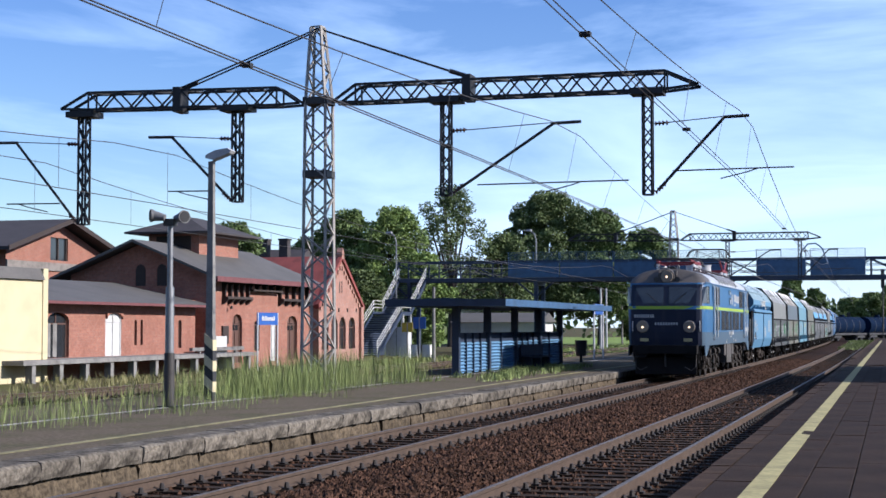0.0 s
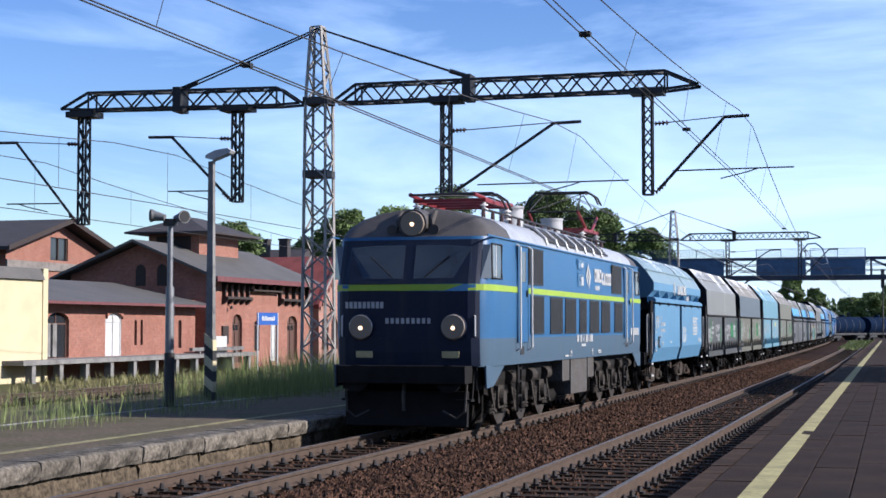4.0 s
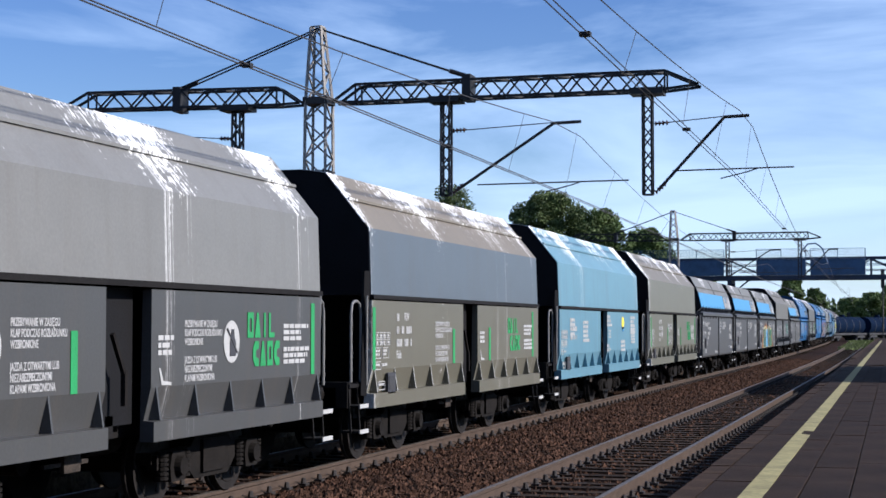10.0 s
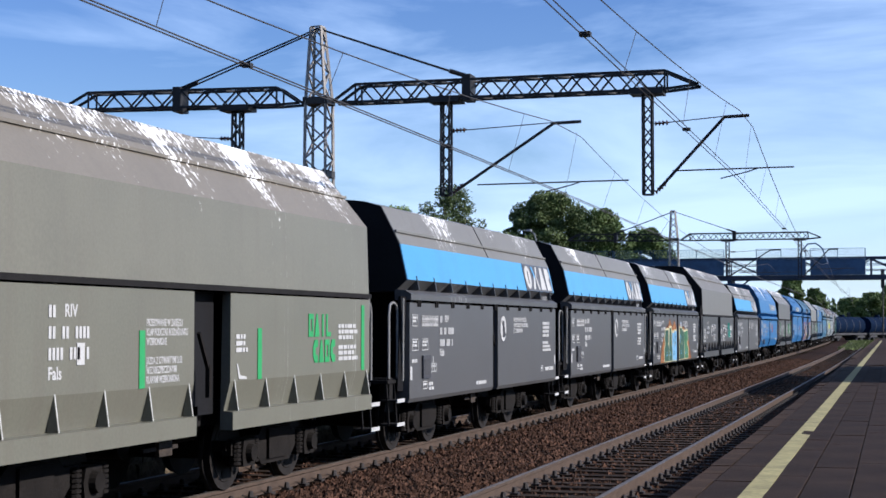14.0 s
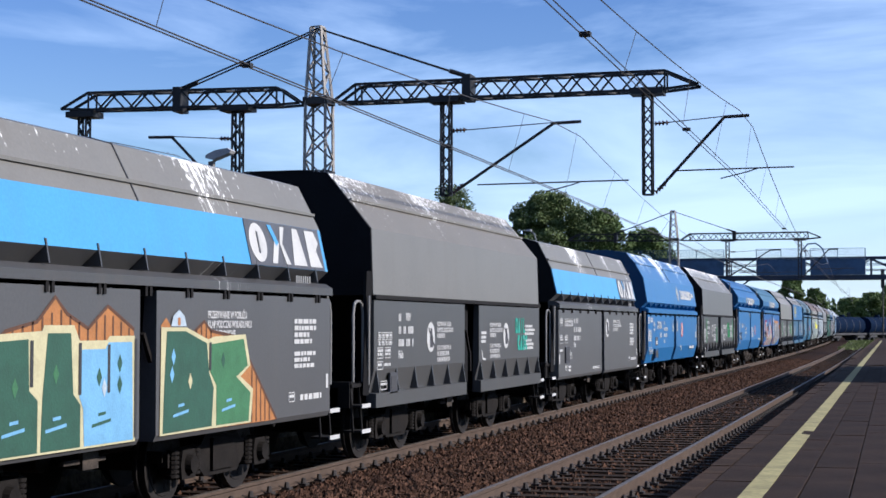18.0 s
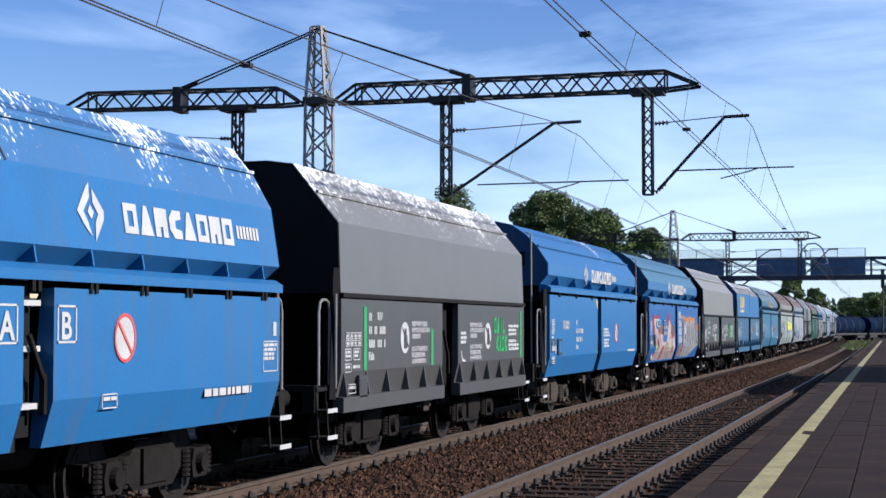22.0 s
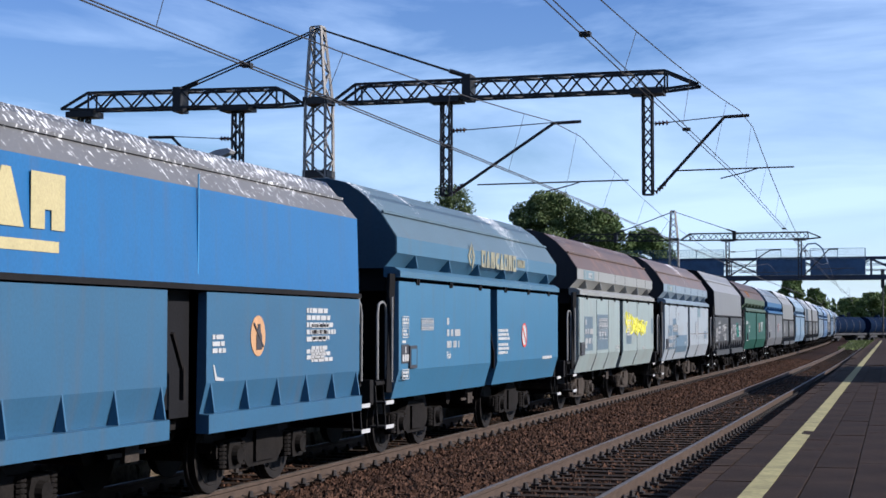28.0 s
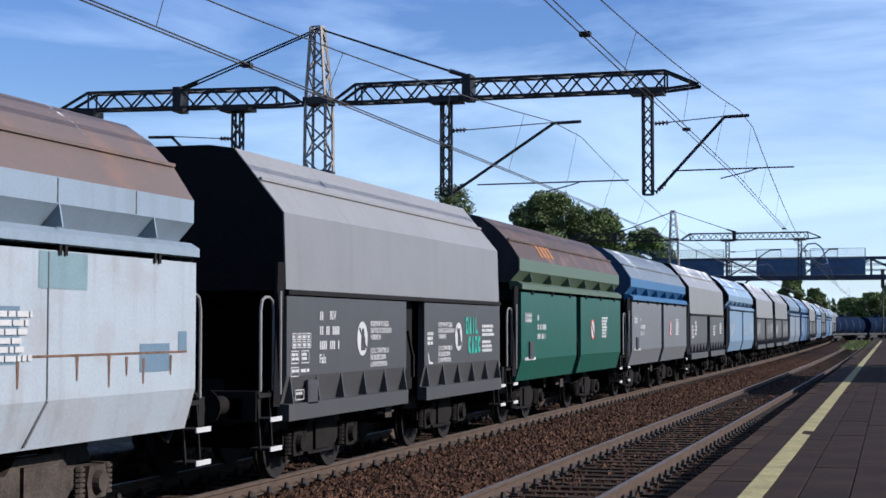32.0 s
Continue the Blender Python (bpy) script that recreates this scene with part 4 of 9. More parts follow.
    for f, (y, z, k) in enumerate(((115.6, -0.3, 18), (124.1, 3.05, 16))):
        for i in range(k):
            part("tread", quick(box, xa, xb2, y + i * 0.33, y + i * 0.33 + 0.36, z + i * 0.175, z + i * 0.175 + 0.05), M["bluedark"], st)
    part("landing", quick(box, xa, xb2, 121.5, 124.3, 2.9, 3.0), M["bluedark"], st)
    for y in (122.0, 124.0):
        part("landing_post", quick(box, xb2 - 0.1, xb2 + 0.1, y - 0.08, y + 0.08, -0.4, 2.9), M["whitewall"], st)
    part("stair_backing", quick(prism, [(116.2, -0.4), (121.9, 2.8), (124.2, 2.8), (128.4, 5.6), (128.4, -0.4)], 0, xa - 0.2, xa - 0.1), M["bluedark"], st)


build_bridge()


# ---- posts, lamps and signs ----
def build_posts():
    th = thing("loudspeaker_post", pose(-15.05, 30.82, 0.26), "stepped steel post with two grey loudspeakers", "loudspeaker post")
    part("lower_tube", quick(cyl, (0, 0, 0), (0, 0, 1.15), 0.115, 0.11, 16), M["steel"], th, smooth=True)
    part("middle_tube", quick(cyl, (0, 0, 1.15), (0, 0, 2.55), 0.095, 0.09, 16), M["galv"], th, smooth=True)
    part("upper_tube", quick(cyl, (0, 0, 2.55), (0, 0, 3.95), 0.06, 0.06, 14), M["galv"], th, smooth=True)
    part("base_plate", quick(box, -0.2, 0.2, -0.2, 0.2, -0.02, 0.03), M["blacksteel"], th)
    for s in (-1, 1):
        sp = part("loudspeaker", quick(lambda bm: [cyl(bm, (s * 0.08, 0.1 * s, 4.02), (s * 0.36, -0.12, 4.05 - 0.02 * s), 0.07, 0.12, 18), cyl(bm, (s * 0.36, -0.12, 4.05 - 0.02 * s), (s * 0.4, -0.15, 4.05 - 0.02 * s), 0.14, 0.14, 18)]), M["hornGrey"], th, "grey horn loudspeaker", smooth=True)
        part("speaker_mouth", quick(cyl, (s * 0.395, -0.147, 4.05 - 0.02 * s), (s * 0.408, -0.157, 4.05 - 0.02 * s), 0.115, 0.115, 18), M["dark"], sp)
    part("clamp", quick(box, -0.12, 0.12, -0.1, 0.1, 3.85, 4.0), M["steel"], th)
    th = thing("platform_lamp", pose(-15.52, 33.92, 0.26), "tall concrete lamp post with black and white striped foot", "lamp post")
    part("post", quick(lambda bm: lattice_post(bm)), M["concrete"], th, "tapered concrete post")
    for i in range(6):
        part("stripe", quick(prism, [(-0.108, 0.12 + i * 0.24), (0.108, -0.05 + i * 0.24), (0.108, 0.19 + i * 0.24), (-0.108, 0.36 + i * 0.24)], 1, -0.108, 0.108), M["cream"] if i % 2 else M["blackpaint"], th)
    part("arm", quick(bar, (0, 0, 5.5), (0.25, -0.05, 5.72), 0.06), M["lampgrey"], th)
    part("lantern", quick(lambda bm: prism(bm, [(-0.1, 5.62), (0.1, 5.58), (0.5, 5.72), (0.55, 5.78), (0.45, 5.84), (0.15, 5.8), (-0.08, 5.7)], 1, -0.16, 0.12)), M["lampgrey"], th, "pale grey lantern head")

    def name_sign(x, y, z, w, h, post, label):
        t = thing("station_sign", pose(x, y, z), label, "sign")
        for s in (-1, 1):
            part("post", quick(cyl, (0, s * w * 0.48, -0.4), (0, s * w * 0.48, post + h), 0.05, 0.05, 10), M["whitepaint"], t)
        b = part("board", quick(box, -0.03, 0.03, -w / 2, w / 2, post, post + h), M["bluesign"], t, "blue board with unreadable white name")
        part("lettering", quick(lambda bm: rows_of_bars_sign(bm, w, post, h)), M["whitepaint"], b)
    M["bluesign"] = mat("blue_sign_enamel", (0.04, 0.14, 0.5), 0.4, var=0.1)
    name_sign(-33.2, 79.9, 0, 2.9, 0.66, 2.05, "blue station name sign on white posts")
    name_sign(-15.75, 83.5, 0.3, 2.6, 0.55, 2.3, "blue station name sign beyond the shelter")
    for x, y, h, m in ((-29.4, 98.6, 4.9, "concrete"), (-27.7, 148.0, 6.0, "lampgrey"), (-31.2, 170.0, 6.5, "lampgrey"), (-34.0, 196.0, 6.5, "concrete")):
        t = thing("tall_post", pose(x, y, -0.4), "plain grey post beside the tracks", "post", "plain posts")
        part("shaft", quick(cyl, (0, 0, 0), (0, 0, h), 0.13, 0.09, 12), M[m], t, smooth=True)
        part("cap", quick(cyl, (0, 0, h), (0, 0, h + 0.05), 0.1, 0.02, 12), M["steel"], t)
    for x, y, h in ((-41.0, 126.5, 10.2), (-29.8, 130.0, 10.4)):
        t = thing("street_lamp", pose(x, y, -0.4), "slim grey street lamp with a small curved head", "street lamp", "street lamps")
        part("pole", quick(tube, [(0, 0, 0), (0, 0, h - 0.8), (-0.15, 0, h - 0.25), (-0.5, 0, h)], 0.06, 8), M["galv"], t)
        part("head", quick(lambda bm: prism(bm, [(-0.95, h - 0.02), (-0.4, h - 0.05), (-0.4, h + 0.12), (-0.8, h + 0.12)], 1, -0.12, 0.12)), M["lampgrey"], t)
    for x, y, w, h, z, m, lab in ((-31.0, 98.0, 0.6, 0.62, 1.9, "sunboard", "yellow timetable board on a thin post"), (-34.5, 112.0, 0.8, 0.85, 2.1, "bluesign", "small blue direction sign on a post")):
        M.setdefault("sunboard", mat("yellow_board", (0.55, 0.4, 0.04), 0.7, var=0.15))
        t = thing("notice_sign", pose(x, y, -0.3), lab, "sign")
        part("post", quick(cyl, (0, 0, 0), (0, 0, z + h), 0.05, 0.05, 8), M["galv"], t)
        part("board", quick(box, -0.6 * w, 0.6 * w, -0.03, 0.03, z, z + h), M[m], t)
    t = thing("white_cabinet", pose(-40.0, 121.5, -0.4), "white electrical cabinet under the stairs", "cabinet")
    part("body", quick(box, -0.1, 1.7, -0.5, 0.5, 0, 2.3), M["whitepaint"], t)
    part("door_seam", quick(box, 0.78, 0.82, -0.51, -0.5, 0.1, 2.2), M["steel"], t)
    for x, y in ((-36.6, 117.0), (-35.6, 117.6), (-36.2, 114.0)):
        t = thing("concrete_block", pose(x, y, -0.4), "pale concrete block on the ground", "concrete block", "concrete blocks")
        part("body", quick(lambda bm: prism(bm, [(-0.35, 0), (0.35, 0), (0.3, 0.95), (-0.3, 0.95)], 1, -0.3, 0.3)), M["whitewall"], t)
    t = thing("litter_bin", pose(-14.9, 74.5, 0.26), "dark litter bin beside the shelter", "bin")
    part("drum", quick(cyl, (0, 0, 0.3), (0, 0, 1.05), 0.24, 0.3, 14), M["blacksteel"], t, smooth=True)
    part("stand", quick(box, -0.06, 0.06, -0.06, 0.06, 0, 0.3), M["blacksteel"], t)
    for x, y, h in ((-8.9, 262.0, 4.6), (-3.25, 236.0, 10.5)):
        t = thing("signal_post", pose(x, y, -0.4), "slim dark signal post by the bend", "signal", "signal posts")
        part("pole", quick(cyl, (0, 0, 0), (0, 0, h * 0.8), 0.1, 0.08, 10), M["steel"], t)
        part("signal_head", quick(box, -0.25, 0.25, -0.1, 0.1, h * 0.75, h), M["blacksteel"], t)
    # parked tank wagons far to the right
    for k in range(5):
        t = thing("tank_wagon", pose(-8.6 + 4.5 * k, 226.0 + 11.6 * k, 0.1, 0, 0, -21), "dark blue tank wagon standing on a far track", "railway wagon", "parked tank wagons")
        part("tank", quick(cyl, (0, -5.2, 1.95), (0, 5.2, 1.95), 1.25, 1.25, 20), M["tankblue"], t, smooth=True)
        part("frame", quick(box, -1.2, 1.2, -5.8, 5.8, 0.7, 0.95), M["under_far"], t)
        for y in (-4, 4):
            part("bogie", quick(lambda bm: [box(bm, -1.1, 1.1, y - 1.3, y + 1.3, 0.3, 0.6)] + [cyl(bm, (-0.8, y + e, 0.36), (0.8, y + e, 0.36), 0.46, 0.46, 14) for e in (-0.9, 0.9)]), M["under_far"], t)
        for y in (-3.4, -1.2, 1.2, 3.4):
            part("band", quick(cyl, (0, y - 0.06, 1.95), (0, y + 0.06, 1.95), 1.275, 1.275, 20), M["under_far"], t, smooth=True)
        part("dome", quick(cyl, (0, 0, 3.1), (0, 0, 3.5), 0.4, 0.35, 14), M["tankblue"], t)


def lattice_post(bm):
    prism(bm, [(-0.1, -0.1), (0.1, -0.1), (0.1, 0.1), (-0.1, 0.1)], 2, -0.3, 1.5)
    v = [[bm.verts.new((sx * w, sy * w, z)) for sx, sy in ((-1, -1), (1, -1), (1, 1), (-1, 1))] for z, w in ((1.5, 0.088), (5.55, 0.06))]
    for i in range(4):
        bm.faces.new((v[0][i], v[0][(i + 1) % 4], v[1][(i + 1) % 4], v[1][i]))
    bm.faces.new(v[1])
    bm.faces.new(v[0][::-1])


def rows_of_bars_sign(bm, w, z, h):
    rng = random.Random(2)
    y = -w * 0.3
    while y < w * 0.28:
        k = rng.uniform(0.12, 0.2) * w / 2.9
        box(bm, 0.03, 0.04, y, y + k, z + h * 0.35, z + h * (0.62 if rng.random() < 0.7 else 0.72))
        y += k + 0.06


M["hornGrey"] = mat("dull_grey_horn", (0.2, 0.2, 0.2), 0.6, var=0.2)
M["tankblue"] = mat("dark_blue_tank_paint", (0.006, 0.018, 0.05), 0.8, spec=0.03, var=0.3, scale=1)
M["under_far"] = plain("dark_running_gear", (0.02, 0.02, 0.022), 0.8)
build_posts()


# ---- trees, bushes and grass ----
def leaf_mat(name, col, amount=0.5):
    m = islands(mat(name, col, 0.6, var=0.3, scale=0.5, fine=3, bump=0, spec=0.2), amount)
    b = m.node_tree.nodes["Principled BSDF"]
    b.inputs["Transmission Weight"].default_value = 0.0
    b.inputs["Subsurface Weight"].default_value = 0.0
    return m


M["leafdark"] = leaf_mat("dark_green_leaves", (0.15, 0.205, 0.07), 0.35)
M["leafmid"] = leaf_mat("green_leaves", (0.17, 0.245, 0.075), 0.3)
M["leaflight"] = leaf_mat("bright_green_leaves", (0.27, 0.38, 0.1), 0.3)
M["bark"] = mat("grey_bark", (0.07, 0.055, 0.045), 0.9, var=0.4, scale=4)
M["grass"] = leaf_mat("tall_green_grass", (0.33, 0.4, 0.135), 0.45)
M["drygrass"] = leaf_mat("dry_grass", (0.3, 0.28, 0.12), 0.4)


def leaves(rng, centres, radii, n, size, flat=0.75):
    """Small bent leaf tufts scattered through clumps; denser near each clump's surface."""
    k = len(centres)
    which = rng.integers(0, k, n)
    d = rng.normal(0, 1, (n, 3))
    d /= np.linalg.norm(d, axis=1)[:, None]
    r = rng.random(n) ** 0.38
    p = centres[which] + d * (radii[which] * r)[:, None] * np.array([1, 1, flat])
    a, b = rng.normal(0, 1, (n, 3)), rng.normal(0, 1, (n, 3))
    a = a * 0.6 + d * 0.5
    a /= np.linalg.norm(a, axis=1)[:, None]
    b -= a * (a * b).sum(1)[:, None]
    b /= np.linalg.norm(b, axis=1)[:, None]
    s = size * rng.uniform(0.6, 1.5, n)[:, None]
    v = np.stack([p - b * s * 0.5, p + a * s * 0.9, p + b * s * 0.5, p - a * s * 0.7], 1)
    return v.reshape(-1, 3), (np.arange(n) * 4)[:, None] + np.arange(4)


def tree(x, y, h, w, leaf, label, seed, n=7000, size=0.34, low=0.22, name="tree", dense=4.2):
    rng = np.random.default_rng(seed)
    th = thing(name, pose(x, y, -0.42), label, "tree" if name == "tree" else "bush")
    bm = bmesh.new()
    t = h * (low + 0.12)
    cyl(bm, (0, 0, 0), (0.1, 0, t), 0.028 * h, 0.018 * h, 10)
    k = 90
    cs, rs = [], []
    for i in range(k):
        u = (i + 0.5) / k
        z = h * (low + (0.97 - low) * u)
        spread = w * math.sin(math.pi * min(1, 0.16 + 0.8 * u)) ** 0.7
        a = i * 2.4 + rng.uniform(-0.5, 0.5)
        q = spread * rng.uniform(0.3, 0.92)
        c = (q * math.cos(a), q * math.sin(a), z)
        cs.append(c)
        rs.append(w * rng.uniform(0.14, 0.27))
        if i % 4 == 0:
            m = (c[0] * 0.4, c[1] * 0.4, t + (z - t) * 0.35)
            cyl(bm, (0.05, 0, t * 0.8), m, 0.013 * h, 0.008 * h, 6)
            cyl(bm, m, c, 0.008 * h, 0.003 * h, 5)
    part("trunk", bm, M["bark"], th)
    cs, rs = np.array(cs), np.array(rs)
    cs[:, 2] = np.minimum(cs[:, 2], h - rs * 0.7)
    v, f = leaves(rng, cs, rs, int(n * dense), size * 0.42)
    me = bpy.data.meshes.new("crown")
    me.from_pydata(v.tolist(), [], f.tolist())
    me.materials.append(leaf)
    tagged(part("crown", me, None, th), kind="stuff")


tree(-58, 150, 11.5, 4.5, M["leafmid"], "green broadleaf tree behind the gabled wing", 1, 6000)
tree(-53, 148, 14.0, 4.4, M["leafmid"], "leafy green tree behind the footbridge stairs", 2, 8000)
tree(-47.5, 146, 14.0, 4.6, M["leaflight"], "bright green tree in full leaf", 3, 9000)
tree(-44.2, 144, 9.5, 3.4, M["leaflight"], "bright green bushy tree", 4, 6000, low=0.1)
tree(-50.9, 178, 19.0, 5.9, M["leafdark"], "tall dark tree with open crown", 5, 3600, 0.4)
tree(-45.5, 182, 13.5, 4.5, M["leafdark"], "dark tree with loose twigs", 6, 4200, 0.4)
tree(-42.3, 192, 19.2, 7.4, M["leafdark"], "broad dark green tree behind the footbridge", 7, 17000, 0.42)
tree(-36.3, 194, 17.0, 5.2, M["leafmid"], "rounded green tree beside a larger dark one", 8, 9500, 0.4)
tree(-31.6, 200, 14.9, 5.2, M["leafmid"], "low rounded tree far behind the footbridge", 9, 9000, 0.42)
tree(-33.0, 212, 8.0, 5.0, M["leafdark"], "dark hedge-like tree under the bridge", 19, 5000, 0.45, 0.1)
tree(-26.0, 215, 8.5, 5.0, M["leafdark"], "dark bush by the far tracks", 20, 4000, 0.45, 0.1)
tree(-52, 118, 10.8, 3.8, M["leafmid"], "small green tree behind the station hall", 10, 5000)
tree(-47.0, 135, 7.5, 3.2, M["leafdark"], "dark green tree behind the stairs", 11, 4000, low=0.1)
# farthest trees take the lighter leaf colour in place of haze
tree(-20.5, 300, 11.5, 3.6, M["leafmid"], "dark tree far down the line", 12, 6000, 0.5, 0.1)
tree(-16.5, 302, 9.5, 3.0, M["leafmid"], "dark tree far down the line", 13, 5000, 0.5, 0.1)
tree(-25.5, 320, 8.5, 3.6, M["leafmid"], "dark tree beyond the bend", 22, 2500, 0.5, 0.1)
for k in range(9):
    tree(-10.5 + 4.0 * k, 318 + 6 * (k % 3), 8.0 + 1.1 * (k % 4) + (1.2 if k > 1 else 0), 4.6, M["leafmid"], "dark tree in the row beyond the tank wagons", 30 + k, 4200, 0.55, 0.04)


def far_woods():
    rng = np.random.default_rng(77)
    n = 260
    x = rng.uniform(-260, 200, n)
    y = np.where(x < -60, rng.uniform(230, 330, n), rng.uniform(420, 520, n))
    cs = np.stack([x, y, rng.uniform(1.0, 5.5, n) + np.where(x < -60, 2.0, 0.0)], 1)
    rs = rng.uniform(3.5, 6.5, n)
    # unseen belt added behind the camera to hold back sky light
    m = 420
    a = rng.uniform(math.pi * 1.02, math.pi * 2.02, m)
    ring = np.stack([62 * np.cos(a) * rng.uniform(0.9, 1.4, m), -8 + 48 * np.sin(a) * rng.uniform(0.9, 1.3, m), rng.uniform(1.0, 15.0, m)], 1)
    keep = ring[:, 1] < -20
    cs, rs = np.concatenate([cs, ring[keep]]), np.concatenate([rs, rng.uniform(3.5, 6.0, m)[keep]])
    v, f = leaves(rng, cs, rs, 70000, 1.0, 0.9)
    me = bpy.data.meshes.new("far_woods")
    me.from_pydata(v.tolist(), [], f.tolist())
    me.materials.append(M["leafdark"])
    tagged(new("far_woods", me), "dark distant woods, with an unseen belt added behind the camera", "woods", kind="stuff")


far_woods()


def blades(rng, x, y, z, h, lean=0.25, w=0.012):
    n = len(x)
    a = rng.uniform(0, 2 * np.pi, n)
    dx, dy = np.cos(a), np.sin(a)
    l1, l2 = rng.normal(0, lean, n) * h, rng.normal(0, lean, n) * h
    ww = w * rng.uniform(0.7, 1.6, n)
    p = np.stack([x, y, z], 1)
    s = np.stack([dx * ww, dy * ww, np.zeros(n)], 1)
    mid = p + np.stack([l1 * 0.4, l2 * 0.4, h * 0.55], 1)
    top = p + np.stack([l1, l2, h], 1)
    v = np.stack([p - s, p + s, mid + s * 0.8, top, mid - s * 0.8], 1).reshape(-1, 3)
    f = (np.arange(n) * 5)[:, None] + np.arange(5)
    return v, f


def grass_patch(name, x, y, z, h, m, seed, label, w=0.012, lean=0.25):
    rng = np.random.default_rng(seed)
    v, f = blades(rng, x, y, z, h, lean, w)
    me = bpy.data.meshes.new(name)
    me.from_pydata(v.tolist(), [], f.tolist())
    me.materials.append(m)
    tagged(new(name, me), label, "grass", kind="stuff")


def build_grass():
    rng = np.random.default_rng(12)

    def clumped(n, x0, x1, y0, y1, k, s):
        cx, cy = rng.uniform(x0, x1, k), rng.uniform(y0, y1, k)
        i = rng.integers(0, k, n)
        x, y = cx[i] + rng.normal(0, s, n), cy[i] + rng.normal(0, s * 1.6, n)
        keep = (x > x0 - 0.3) & (x < x1 + 0.3)
        return x[keep], y[keep]
    # thick stand round the mast
    x, y = clumped(4200, -17.3, -14.4, 35.0, 48.0, 100, 0.34)
    h = np.random.default_rng(1).uniform(0.5, 1.25, len(x)) * np.clip(1.25 - np.abs(y - 44) / 16, 0.5, 1)
    grass_patch("tall_grass", x, y, np.full(len(x), 0.25), h, M["grass"], 3, "tall bright green grass growing through the platform", 0.0034, 0.1)
    # thinner tufts towards the front and the back
    x, y = clumped(2400, -17.4, -13.2, 15.0, 37.0, 100, 0.22)
    h = np.random.default_rng(2).uniform(0.12, 0.7, len(x))
    grass_patch("tufted_grass", x, y, np.full(len(x), 0.25), h, M["grass"], 4, "tufts of green grass on the old platform", 0.0032, 0.12)
    x, y = clumped(1500, -14.5, -12.4, 47.0, 68.0, 42, 0.22)
    h = np.random.default_rng(5).uniform(0.06, 0.3, len(x))
    grass_patch("tufted_grass", x, y, np.full(len(x), 0.25), h, M["grass"], 5, "low tufts of grass before the shelter", 0.014, 0.25)
    # growth between the far tracks and by the dock
    x, y = clumped(7000, -34.0, -18.0, 28.0, 110.0, 300, 0.8)
    h = np.random.default_rng(6).uniform(0.12, 0.5, len(x))
    grass_patch("dry_grass", x, y, np.full(len(x), -0.42), h, M["drygrass"], 6, "dry grass and weeds between the old tracks", 0.02, 0.3)
    x, y = clumped(9000, -34.0, -18.5, 90.0, 200.0, 260, 1.4)
    h = np.random.default_rng(7).uniform(0.1, 0.4, len(x))
    grass_patch("meadow_grass", x, y, np.full(len(x), -0.42), h, M["grass"], 7, "green grass beyond the platform end", 0.05, 0.3)
    x, y = clumped(7000, -5.2, -2.6, 150.0, 330.0, 200, 0.8)
    x = x + np.array([bend(v) for v in y])
    h = np.random.default_rng(8).uniform(0.1, 0.45, len(x))
    grass_patch("trackside_grass", x, y, np.full(len(x), -0.25), h, M["grass"], 8, "low green grass beside the tracks at the bend", 0.06, 0.3)


M["meadow"] = mat("mown_grass", (0.3, 0.41, 0.11), 0.95, var=0.35, scale=0.6, fine=8, bump=0.15, spec=0.1)
build_grass()
tagged(part("grass_field", quick(box, -34.5, -18.3, 90.0, 205.0, -0.44, -0.4), M["meadow"]), "sunlit green grass field beyond the shelter", "grass", kind="structure")
tagged(part("grass_meadow", quick(box, -95.0, -25.0, 205.0, 345.0, -0.44, -0.4), M["meadow"]), "green meadow behind the trees", "grass", kind="structure")


# ---- the train ----
# metres that the train has come, second by second
COME = (0.0, 7.97, 15.98, 24.09, 32.32, 40.67, 49.12, 57.67, 66.3, 75.18, 84.23, 93.25, 102.11, 111.01, 120.04, 129.22, 138.6, 148.14, 157.83, 167.62, 177.43,
        187.25, 197.09, 206.96, 216.98, 227.22, 237.67, 248.37, 259.3, 270.45, 281.68, 292.96, 304.3)


def run(t):
    """How far the train has come since the start, gaining speed."""
    k = min(int(t), 31)
    u, p = t - k, [COME[max(0, min(32, k + e))] for e in (-1, 0, 1, 2)]
    if k == 0:
        p[0] = 2 * p[1] - p[2]
    if k == 31:
        p[3] = 2 * p[2] - p[1]
    a, b = (p[2] - p[0]) / 2, (p[3] - p[1]) / 2
    return p[1] * (2 * u ** 3 - 3 * u * u + 1) + p[2] * (3 * u * u - 2 * u ** 3) + a * (u ** 3 - 2 * u * u + u) + b * (u ** 3 - u * u)


